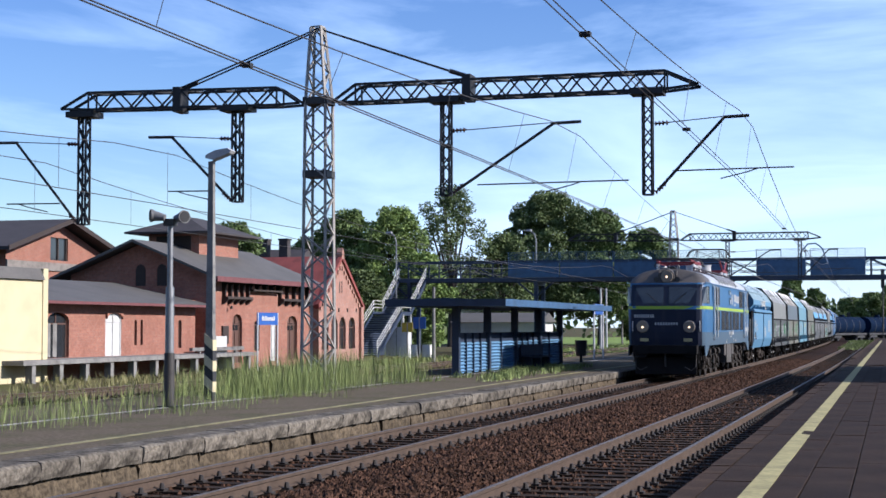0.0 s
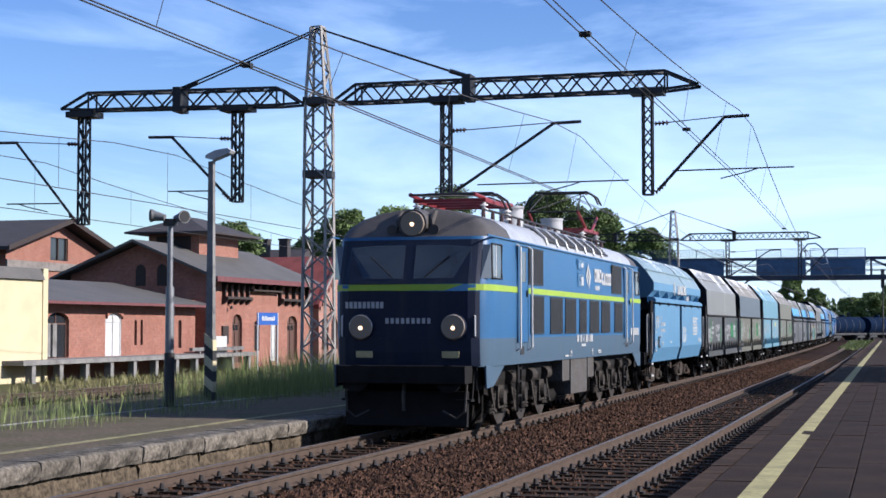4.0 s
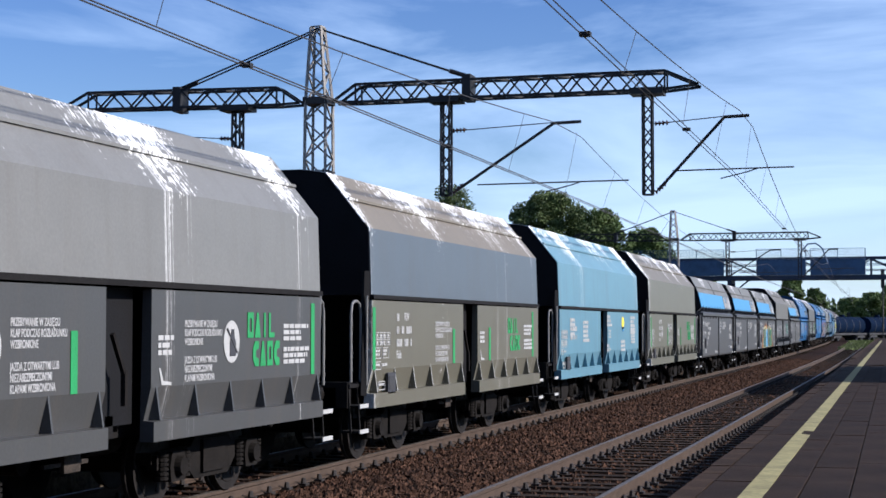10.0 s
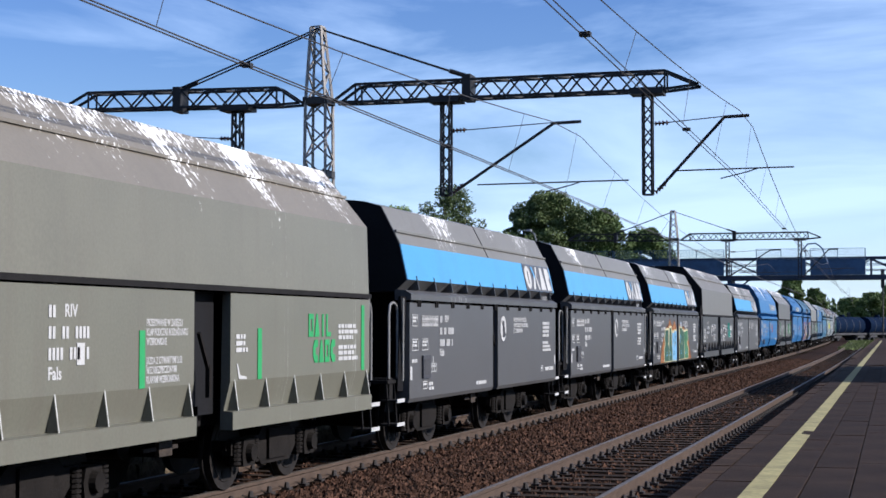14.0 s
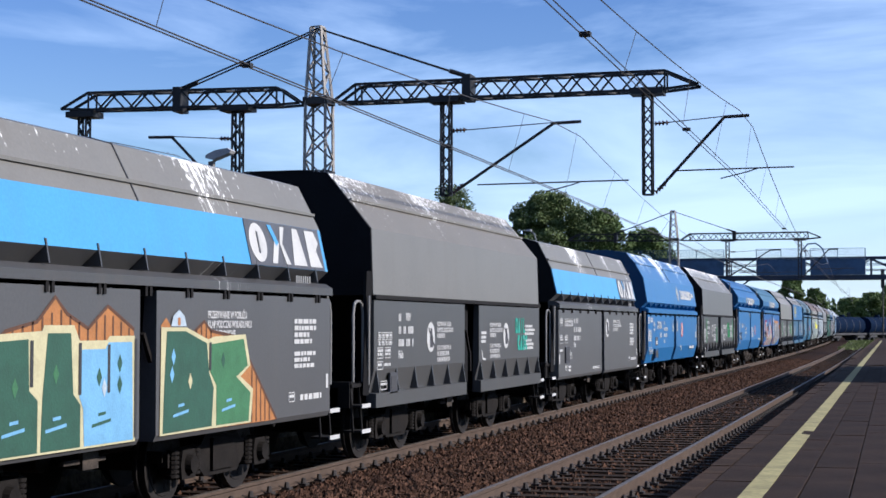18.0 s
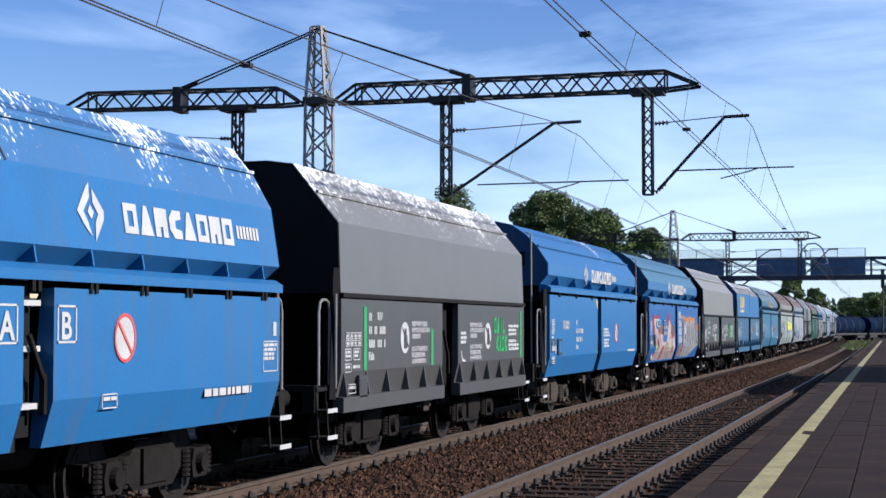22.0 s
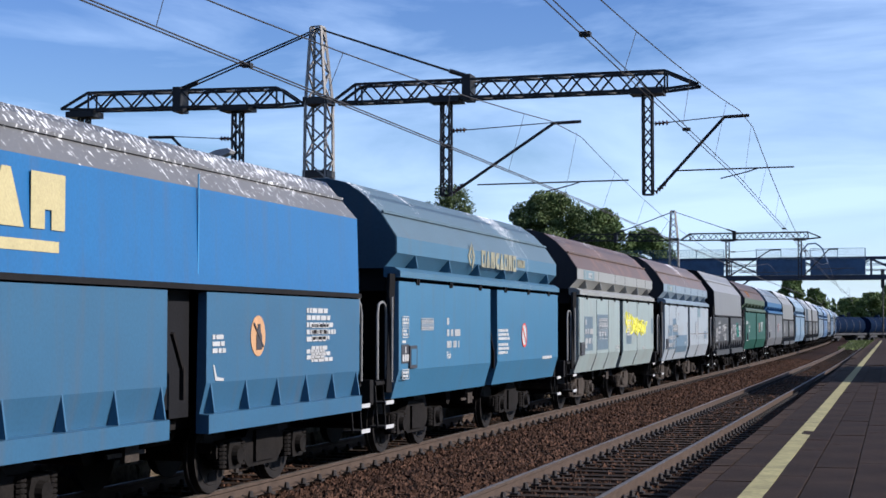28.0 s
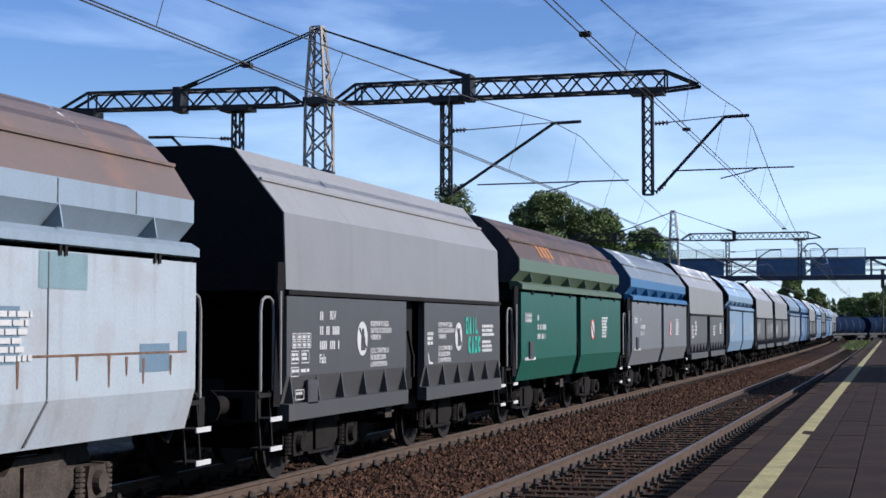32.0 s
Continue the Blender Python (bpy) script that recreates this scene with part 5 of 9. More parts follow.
def wagon_paint(name, col, dust=0.0, seed=0.0, rough=0.38, grime=0.25, rust=0.0, speckle=False):
    """Old gloss paint: blotches, vertical runs of dirt, and white mineral dust spilt from the top."""
    m = mat(name, col, rough, var=0.12, scale=1.3, fine=30, bump=0.03, tint=tuple(c * 0.6 + 0.02 for c in col))
    nt = m.node_tree
    n, l = nt.nodes, nt.links
    b = n["Principled BSDF"]
    b.inputs["Specular IOR Level"].default_value = 0.3
    src = b.inputs["Base Color"].links[0].from_socket
    co = n.new("ShaderNodeTexCoord")

    def stretched(scale, loc, detail=4):
        mp = n.new("ShaderNodeMapping")
        mp.inputs["Scale"].default_value, mp.inputs["Location"].default_value = scale, loc
        no = n.new("ShaderNodeTexNoise")
        no.inputs["Scale"].default_value, no.inputs["Detail"].default_value = 1.0, detail
        l.new(co.outputs["Object"], mp.inputs["Vector"])
        l.new(mp.outputs["Vector"], no.inputs["Vector"])
        return no.outputs["Fac"]

    def rangeof(x, a, c, d, e):
        r = n.new("ShaderNodeMapRange")
        r.inputs[1].default_value, r.inputs[2].default_value, r.inputs[3].default_value, r.inputs[4].default_value = a, c, d, e
        l.new(x, r.inputs[0])
        return r.outputs[0]

    def op(kind, x, y):
        o = n.new("ShaderNodeMath")
        o.operation = kind
        for i, v in enumerate((x, y)):
            if isinstance(v, float):
                o.inputs[i].default_value = v
            else:
                l.new(v, o.inputs[i])
        return o.outputs[0]

    def mixed(fac, a, colour):
        x = n.new("ShaderNodeMix")
        x.data_type = "RGBA"
        l.new(fac, x.inputs[0])
        l.new(a, x.inputs[6])
        x.inputs[7].default_value = (*colour, 1)
        return x.outputs[2]
    runs = rangeof(stretched((3.0, 5.0, 0.45), (seed, seed * 3, 0), 6), 0.52, 0.8, 0.0, grime * 1.1)
    out = mixed(runs, src, (0.09, 0.075, 0.06))
    if rust:
        spots = rangeof(stretched((1.5, 1.6, 2.2), (seed * 2, 1, 0), 8), 0.52, 0.62, 0.0, rust)
        out = mixed(spots, out, (0.17, 0.095, 0.06))
    if dust:
        sep = n.new("ShaderNodeSeparateXYZ")
        l.new(co.outputs["Object"], sep.inputs[0])
        high = rangeof(sep.outputs["Z"], 2.9, 4.2, -0.3, 0.14)
        patch = stretched((0.0, 0.5, 0.0), (0, seed * 7.3, 0), 2)
        drip = stretched((0.6, 19.0, 0.5), (seed, seed * 5, 0), 5)
        splash = stretched((13.0, 20.0, 13.0), (seed, seed * 2, 0), 8)
        thin = stretched((0.1, 34.0, 0.12), (seed, seed * 9, 0), 1)
        if speckle:
            v = op("ADD", op("ADD", op("MULTIPLY", patch, 0.5), op("ADD", op("MULTIPLY", drip, 0.45), op("MULTIPLY", splash, 1.0))), op("MULTIPLY", high, 0.9))
            mask = rangeof(v, 1.29 - 0.25 * dust, 1.38 - 0.25 * dust, 0.0, 0.9)
        else:
            v = op("ADD", op("ADD", op("MULTIPLY", patch, 1.45), op("ADD", op("MULTIPLY", drip, 0.62), op("MULTIPLY", splash, 0.85))), high)
            mask = rangeof(v, 1.78 - 0.25 * dust, 1.89 - 0.25 * dust, 0.0, 0.95)
        if not speckle:
            # thin runs of lime water below the thickest spills
            w = op("ADD", op("MULTIPLY", patch, 1.7), op("ADD", op("MULTIPLY", thin, 1.1), op("MULTIPLY", splash, 0.15)))
            mask = op("MAXIMUM", mask, rangeof(w, 1.92 - 0.12 * dust, 2.02 - 0.12 * dust, 0.0, 0.5))
        out = mixed(mask, out, (0.82, 0.82, 0.8))
        l.new(rangeof(mask, 0.0, 1.0, rough, 0.45), b.inputs["Roughness"])
    l.new(out, b.inputs["Base Color"])
    return m


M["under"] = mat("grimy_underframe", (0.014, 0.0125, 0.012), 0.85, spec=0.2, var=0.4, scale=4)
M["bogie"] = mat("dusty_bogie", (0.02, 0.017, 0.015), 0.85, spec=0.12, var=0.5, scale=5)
M["palebogie"] = mat("pale_dusty_bogie", (0.085, 0.067, 0.053), 0.85, var=0.6, scale=4, spec=0.2, tint=(0.02, 0.018, 0.016))
M["wheel"] = mat("steel_wheel", (0.024, 0.02, 0.018), 0.75, spec=0.2, var=0.4, scale=6)
# shade on wagon ends and in the door gaps is put into this black
M["endwall"] = mat("shade_black_end_wall", (0.009, 0.009, 0.011), 0.8, spec=0.2, var=0.35, scale=2)
M["gratedark"] = mat("dark_perforated_plate", (0.055, 0.055, 0.058), 0.7, var=0.3, scale=30)
M["handrail"] = mat("pale_handrail", (0.30, 0.30, 0.29), 0.5, var=0.2)
M["white"] = mat("white_lettering", (0.66, 0.66, 0.64), 0.6, var=0.15, scale=3)
M["green"] = mat("green_lettering", (0.03, 0.42, 0.12), 0.6, var=0.15, scale=3)
M["teal"] = mat("teal_lettering", (0.03, 0.4, 0.3), 0.6, var=0.15, scale=3)
M["ochre"] = mat("yellow_lettering", (0.7, 0.6, 0.3), 0.6, var=0.15, scale=3)
M["paleorange"] = mat("pale_orange_paint", (0.75, 0.42, 0.2), 0.6, var=0.15, scale=3)
M["fadedochre"] = mat("faded_yellow_lettering", (0.42, 0.4, 0.27), 0.6, var=0.5, scale=4)
M["darkmark"] = plain("dark_marking", (0.03, 0.03, 0.035), 0.6)
M["redmark"] = plain("red_marking", (0.5, 0.05, 0.04), 0.6)
M["sunyellow"] = plain("yellow_disc_paint", (0.8, 0.6, 0.03), 0.6)
MESH = {}


def shared(key, fn, material, smooth=False):
    if key not in MESH:
        bm = bmesh.new()
        fn(bm)
        MESH[key] = mesh_of(key.split("/")[-1], bm, material, smooth)
    return MESH[key]


def wheelset(bm, r=0.46):
    for s in (-1, 1):
        cyl(bm, (s * 0.69, 0, 0), (s * 0.735, 0, 0), r + 0.03, r + 0.03, 30)
        cyl(bm, (s * 0.735, 0, 0), (s * 0.82, 0, 0), r, r - 0.003, 30)
        cyl(bm, (s * 0.82, 0, 0), (s * 0.828, 0, 0), r * 0.8, r * 0.78, 24)
        cyl(bm, (s * 0.828, 0, 0), (s * 0.93, 0, 0), 0.13, 0.11, 12)
        for k in range(6):
            a = k * math.pi / 3
            cyl(bm, (s * 0.826, 0.27 * r / 0.46 * math.cos(a), 0.27 * r / 0.46 * math.sin(a)), (s * 0.834, 0.27 * r / 0.46 * math.cos(a), 0.27 * r / 0.46 * math.sin(a)), 0.05, 0.05, 8)
    cyl(bm, (-0.7, 0, 0), (0.7, 0, 0), 0.09, 0.09, 10)


def bogie_side(bm):
    prism(bm, [(-1.38, 0.44), (-1.38, 0.6), (-0.55, 0.64), (-0.38, 0.78), (0.38, 0.78), (0.55, 0.64), (1.38, 0.6), (1.38, 0.44), (0.66, 0.44), (0.45, 0.27), (-0.45, 0.27), (-0.66, 0.44)], 0, -0.06, 0.06)
    prism(bm, [(-0.3, 0.33), (-0.3, 0.7), (0.3, 0.7), (0.3, 0.33)], 0, 0.06, 0.1)


def axle_box(bm):
    prism(bm, [(-0.17, 0.3), (-0.2, 0.46), (-0.15, 0.62), (0.15, 0.62), (0.2, 0.46), (0.17, 0.3)], 0, -0.08, 0.13)
    cyl(bm, (0.13, 0, 0.46), (0.2, 0, 0.46), 0.115, 0.1, 14)


def coil(bm, z0=0.33, z1=0.63, r=0.075, k=6):
    h = (z1 - z0) / k
    prof = []
    for i in range(k):
        prof += [(r, z0 + i * h), (r, z0 + (i + 0.6) * h), (r * 0.72, z0 + (i + 0.65) * h), (r * 0.72, z0 + (i + 0.95) * h)]
    lathe(bm, prof, n=10)


def add_bogie(th, y, wheels, rich=True, m="bogie"):
    b = thing_part("bogie", th)
    b.matrix_basis = pose(0, y, 0)

    part("bolster", shared(m + "/bolster", lambda bm: box(bm, -1.0, 1.0, -0.2, 0.2, 0.5, 0.75), M[m]), None, b)
    for e in (-1.35, 1.35):
        part("end_beam", shared(m + "/end_beam", lambda bm: box(bm, -1.0, 1.0, -0.05, 0.05, 0.5, 0.62), M[m]), None, b, at=pose(0, e, 0))
    for s in (-1, 1):
        turned = pose(s * 1.0, 0, 0, 0, 0, 0 if s > 0 else 180)
        part("side_frame", shared(m + "/side_frame", bogie_side, M[m]), None, b, at=turned)
        if s > 0 or rich:
            for e in (-1.0, 1.0):
                part("axle_box", shared(m + "/axle_box", axle_box, M[m]), None, b, at=pose(s * 1.0, e, 0, 0, 0, 0 if s > 0 else 180))
                if rich and s > 0:
                    for d in (-0.27, 0.27):
                        part("coil_spring", shared(m + "/coil_spring", coil, M[m]), None, b, at=pose(s * 1.06, e + d, 0))
    for e in (-1.0, 1.0):
        wheels.append(part("wheelset", shared("wag/wheelset", wheelset, M["wheel"], True), None, b, at=pose(0, e, 0.46)))


def shell(bm, L, prof, y0=0.0, lean=0.0):
    """A closed shell: the half outline prof mirrored, from y0 to L."""
    prism(bm, [(x, z) for x, z in prof] + [(-x, z) for x, z in reversed(prof)], 1, y0, L)


FACE = Matrix(((0, 0, 1, 0), (1, 0, 0, 0), (0, 1, 0, 0), (0, 0, 0, 1)))


def words(lines, size):
    """Lettering in the built-in font, lying in the y-z plane and facing +x; origin at its top left."""
    cu = bpy.data.curves.new("lettering", "FONT")
    cu.body, cu.size, cu.extrude, cu.offset = lines, size, 0.0015, size * 0.022
    cu.space_line = 0.95
    ob = bpy.data.objects.new("lettering", cu)
    scene.collection.objects.link(ob)
    bpy.context.view_layer.update()
    me = bpy.data.meshes.new_from_object(ob.evaluated_get(bpy.context.evaluated_depsgraph_get()))
    bpy.data.objects.remove(ob)
    me.transform(FACE)
    return me


def plate(bm, y0, y1, z0, z1, x=0.0, t=0.006):
    box(bm, x, x + t, y0, y1, z0, z1)


def blot(bm, pts, x=0.0, t=0.006):
    """A flat painted patch with the y-z outline pts."""
    lo, hi = [bm.verts.new((x, *p)) for p in pts], [bm.verts.new((x + t, *p)) for p in pts]
    for i in range(len(pts)):
        bm.faces.new((lo[i], lo[(i + 1) % len(pts)], hi[(i + 1) % len(pts)], hi[i]))
    bm.faces.new(hi)


def disc(bm, y, z, ry, rz, x=0.0, t=0.006, n=24):
    blot(bm, [(y + ry * math.cos(2 * math.pi * i / n), z + rz * math.sin(2 * math.pi * i / n)) for i in range(n)], x, t)


def rows_of_bars(bm, y0, y1, z0, k, h, rng, x=0.0):
    for i in range(k):
        y = y0
        end = y1 - rng.random() * (y1 - y0) * 0.35
        while y < end - 0.02:
            w = min(rng.uniform(0.05, 0.2), end - y)
            plate(bm, y, y + w, z0 - i * h * 1.5 - h, z0 - i * h * 1.5, x)
            y += w + h * 0.45


def box_marks(bm, y, z, w, h, rng, x=0.0):
    t = 0.012
    for a in ((y, y + w, z, z + t), (y, y + w, z + h - t, z + h), (y, y + t, z, z + h), (y + w - t, y + w, z, z + h)):
        plate(bm, a[0], a[1], a[2], a[3], x)
    rows_of_bars(bm, y + 0.03, y + w * 1.1 - 0.03, z + h - 0.03, max(1, int(h / 0.075)), 0.035, rng, x)


def lines_of(name, fn, parent, material, at, label=""):
    ob = part(name, quick(fn), material, parent, label, at=at)
    return tagged(ob, kind="stuff") if name == "lettering" else ob


def figures(bm, y, z, groups, h=0.11):
    """Rows of figures as plain bars, one bar to a character; groups: characters in each group of each row."""
    for i, row in enumerate(groups):
        q = y
        for k in row:
            for c in range(k):
                plate(bm, q, q + h * 0.42, z - i * h * 1.72 - h, z - i * h * 1.72)
                q += h * 0.62
            q += h * 0.9


def letter_grid(bm, y, z, rng, n=4, rows=2, w=0.15, h=0.1):
    for k in range(rows):
        for c in range(n):
            box_marks(bm, y + c * w, z - (k + 1) * h, w - 0.012, h - 0.012, rng)


def annulus(bm, y, z, outer, inner, x, t=0.006, n=28):
    """A flat ring facing +x."""
    rings = []
    for ry, rz in (outer, inner):
        for d in (x + t, x):
            rings.append([bm.verts.new((d, y + ry * math.cos(2 * math.pi * k / n), z + rz * math.sin(2 * math.pi * k / n))) for k in range(n)])
    for a, b in ((rings[0], rings[1]), (rings[2], rings[0]), (rings[3], rings[2])):
        for k in range(n):
            bm.faces.new((a[k], b[k], b[(k + 1) % n], a[(k + 1) % n]))
    bmesh.ops.recalc_face_normals(bm, faces=bm.faces)


def round_sign(th, X, y, z, style):
    pale = style != "orange"
    sign = part("round_sign", quick(disc, y, z, 0.215, 0.235), M["white" if pale else "paleorange"], th, "round white warning sign" if pale else "round pale orange warning sign", at=pose(X, 0, 0))
    if style in ("bottle", "orange"):
        part("symbol", quick(blot, [(y - 0.06, z - 0.16), (y + 0.1, z - 0.16), (y + 0.1, z + 0.0), (y + 0.06, z + 0.05), (y + 0.05, z + 0.14), (y - 0.02, z + 0.14), (y - 0.03, z + 0.05), (y - 0.06, z + 0.0)], 0.007), M["darkmark"], sign)
        part("slash", quick(blot, [(y - 0.15, z + 0.14), (y - 0.13, z + 0.155), (y + 0.15, z - 0.12), (y + 0.13, z - 0.135)], 0.011), M["darkmark"], sign)
    else:
        part("ring", quick(annulus, y, z, (0.215, 0.235), (0.19, 0.205), 0.007), M["redmark"], sign)
        part("slash", quick(blot, [(y - 0.14, z + 0.13), (y - 0.12, z + 0.15), (y + 0.14, z - 0.13), (y + 0.12, z - 0.15)], 0.009), M["redmark" if style == "red" else "darkmark"], sign)


def warning_words():
    if "words/warn" not in MESH:
        MESH["words/warn"] = words("PRZEBYWANIE W ZASIĘGU\nKLAP PODCZAS ROZŁADUNKU\nWZBRONIONE\n\nJAZDA Z OTWARTYMI LUB\nNIEZABEZPIECZONYMI\nKLAPAMI WZBRONIONA", 0.1)
        MESH["words/type"] = words("Fals", 0.16)
        MESH["words/riv"] = words("RIV", 0.16)
        for k in ("type", "warn", "riv"):
            MESH["words/" + k].materials.append(M["white"])


def warning(th, X, y, z):
    part("lettering", MESH["words/warn"], None, th, "white stencilled warning in capitals", at=pose(X, y, z - 0.075) @ Matrix.Diagonal((1, 0.66, 1, 1)))


def markings(th, kind, i, L, h1, h2, X, deep):
    """Stencils on the doors: tables and figures as bars, the warning in words, a round sign."""
    rng = random.Random(50 + i)
    at = pose(X, 0, 0)
    if not deep:
        lines_of("lettering", lambda bm: [rows_of_bars(bm, 0.3, 0.9, 2.0, 4, 0.08, rng), rows_of_bars(bm, 1.1, 1.9, 2.15, 4, 0.09, rng), rows_of_bars(bm, h2 + 1.0, h2 + 1.8, 2.0, 4, 0.07, rng), rows_of_bars(bm, L - 1.6, L - 0.7, 2.1, 5, 0.06, rng)], th, M["white"], at)
        return
    warning_words()
    words_at = []
    if kind in "AR":
        plain_doors = i in (2, 4)       # no round signs on these

        def tables(bm):
            letter_grid(bm, 0.16, 1.9, rng, 4, 2, 0.165, 0.1)
            box_marks(bm, 0.12, 1.51, 0.27, 0.16, rng)
            box_marks(bm, 0.46, 1.51, 0.28, 0.16, rng)
            box_marks(bm, 0.12, 1.35, 0.27, 0.12, rng)
            rows_of_bars(bm, 0.45, 0.75, 1.44, 1, 0.04, rng)
            box_marks(bm, 0.27, 1.06, 0.3, 0.13, rng)
            rows_of_bars(bm, 0.1, 0.35, 0.95, 2, 0.04, rng)
            box_marks(bm, 0.5, 0.87, 0.26, 0.1, rng)
            figures(bm, 1.12 if i != 4 else 1.82, 2.16, [[2], [2, 2, 4], [4, 3, 1]])
            rows_of_bars(bm, h2 + 0.14, h2 + 0.52, 1.88, 3, 0.05, rng)
            blot(bm, [(h2 + 0.16, 1.55), (h2 + 0.19, 1.55), (h2 + 0.26, 1.42), (h2 + 0.44, 1.4), (h2 + 0.44, 1.37), (h2 + 0.22, 1.38)])
            rows_of_bars(bm, 9.22, 10.08, 2.0, 3, 0.05, rng)
            rows_of_bars(bm, 9.22, 10.08, 1.72, 3, 0.05, rng)
            rows_of_bars(bm, h1 - 0.95, h1 - 0.25, 0.93, 1, 0.05, rng)
            rows_of_bars(bm, L - 0.95, L - 0.2, 0.95, 1, 0.08, rng)
            i == 4 and plate(bm, 2.32, 2.46, 1.62, 1.82)
        lines_of("lettering", tables, th, M["white"], at, "white stencilled tables and figures")
        if kind == "A" and i != 3:
            warning(th, X, 3.7 if i == 4 else 3.14, 2.05)
            plain_doors or warning(th, X, 6.5, 2.04)
            if not plain_doors:
                for y in (2.78, 7.69):
                    round_sign(th, X, y, 1.8, "bottle")
        elif kind == "R":
            round_sign(th, X, 7.5, 1.86, "orange")
            lines_of("lettering", lambda bm: [rows_of_bars(bm, 9.05, 10.1, 2.2, 5, 0.06, rng), rows_of_bars(bm, 9.05, 9.9, 1.68, 2, 0.05, rng)], th, M["white"], at)
        if i != 3:
            words_at = [("type", 1.12 if i != 4 else 1.82, 1.5), ("riv", 1.5 if i != 4 else 2.1, 2.06)]
    elif kind == "O":
        def tables(bm):
            box_marks(bm, 0.1, 1.97, 0.3, 0.18, rng)
            letter_grid(bm, 0.62, 2.15, rng, 6, 2, 0.15, 0.09)
            figures(bm, 1.62, 2.14, [[2], [2, 2, 5], [4, 3, 1]])
            box_marks(bm, 0.1, 1.6, 0.34, 0.18, rng)
            box_marks(bm, 0.62, 1.6, 0.33, 0.18, rng)
            rows_of_bars(bm, 0.1, 0.42, 1.47, 1, 0.05, rng)
            for c in range(3):
                box_marks(bm, 1.07 + 0.115 * c, 1.25, 0.11, 0.14, rng)
            plate(bm, 1.22, 1.24, 1.39, 1.5)
            plate(bm, 0.02, 0.12, 1.16, 1.36)
            box_marks(bm, 0.66, 1.0, 0.26, 0.12, rng)
            rows_of_bars(bm, 1.0, 1.3, 1.1, 2, 0.05, rng)
            rows_of_bars(bm, 9.1, 9.85, 2.06, 4, 0.055, rng)
            rows_of_bars(bm, 9.1, 9.85, 1.66, 3, 0.05, rng)
            box_marks(bm, 8.92, 1.05, 0.2, 0.12, rng)
            rows_of_bars(bm, 9.3, 10.15, 1.13, 1, 0.07, rng)
            rows_of_bars(bm, 3.85, 4.8, 1.02, 1, 0.06, rng)
            plate(bm, 10.2, 10.28, 1.18, 1.36)
        lines_of("lettering", tables, th, M["white"], at, "white stencilled tables and figures")
        if "words/stay" not in MESH:
            MESH["words/stay"] = words("PRZEBYWANIE W POBLIŻU\nKLAP PODCZAS WYŁADUNKU\nJEST ZABRONIONE", 0.11)
            MESH["words/stay"].materials.append(M["white"])
        part("lettering", MESH["words/stay"], None, th, at=pose(X, 6.6, 2.06) @ Matrix.Diagonal((1, 0.78, 1, 1)))
        i == 7 or round_sign(th, X, 5.78, 1.93, "bottle")
        words_at = [("type", 1.62, 1.5), ("riv", 1.9, 2.04)]
    elif i == 0:
        def tables(bm):
            letter_grid(bm, 0.22, 2.3, rng, 4, 1, 0.155, 0.11)
            letter_grid(bm, 0.12, 2.185, rng, 5, 1, 0.15, 0.09)
            box_marks(bm, 0.12, 1.9, 0.3, 0.16, rng)
            box_marks(bm, 0.5, 1.9, 0.31, 0.16, rng)
            rows_of_bars(bm, 0.12, 0.4, 1.82, 1, 0.04, rng)
            figures(bm, 1.19, 2.28, [[2], [2, 2, 5], [3, 1, 3, 1]])
            plate(bm, 0.02, 0.15, 1.38, 1.55)
            for c in range(3):
                box_marks(bm, 0.3 + 0.09 * c, 1.42, 0.085, 0.14, rng)
            box_marks(bm, 1.0, 1.4, 0.24, 0.12, rng)
            box_marks(bm, 1.42, 1.38, 0.33, 0.13, rng)
            rows_of_bars(bm, 0.05, 0.42, 1.27, 1, 0.05, rng)
            rows_of_bars(bm, 3.2, 3.55, 1.5, 1, 0.05, rng)
            rows_of_bars(bm, 6.1, 7.0, 1.94, 3, 0.045, rng)
            rows_of_bars(bm, 6.1, 7.0, 1.7, 4, 0.045, rng)
            rows_of_bars(bm, 8.7, 10.05, 2.28, 6, 0.072, rng)
            rows_of_bars(bm, 10.2, 11.0, 1.55, 2, 0.05, rng)
        lines_of("lettering", tables, th, M["white"], at, "white stencilled tables and figures")
        words_at = [("type", 1.19, 1.64)]
    elif i == 10:
        def tables(bm):
            rows_of_bars(bm, 0.05, 0.4, 2.24, 3, 0.05, rng)
            rows_of_bars(bm, 0.5, 0.95, 2.22, 2, 0.05, rng)
            box_marks(bm, 0.05, 1.35, 0.66, 0.52, rng)
            box_marks(bm, 1.07, 1.96, 0.3, 0.15, rng)
            box_marks(bm, 1.07, 1.8, 0.3, 0.12, rng)
            letter_grid(bm, 1.79, 2.13, rng, 6, 2, 0.155, 0.12)
            box_marks(bm, 2.34, 1.62, 0.34, 0.16, rng)
            figures(bm, 3.13, 2.13, [[2], [2, 2, 5], [4, 3, 1]])
            box_marks(bm, 0.2, 1.17, 0.28, 0.13, rng)
            box_marks(bm, 0.6, 1.17, 0.28, 0.13, rng)
            box_marks(bm, 10.6, 1.44, 0.44, 0.36, rng)
            plate(bm, 10.9, 11.0, 1.86, 2.02)
            box_marks(bm, 6.75, 1.2, 0.3, 0.14, rng)
            rows_of_bars(bm, 9.0, 10.3, 1.3, 1, 0.08, rng)
        lines_of("lettering", tables, th, M["white"], at, "white stencilled tables and figures")
        sign = part("load_panel", quick(plate, 1.43, 1.84, 1.4, 1.65), M["darkmark"], th, "small dark panel with white boxes", at=at)
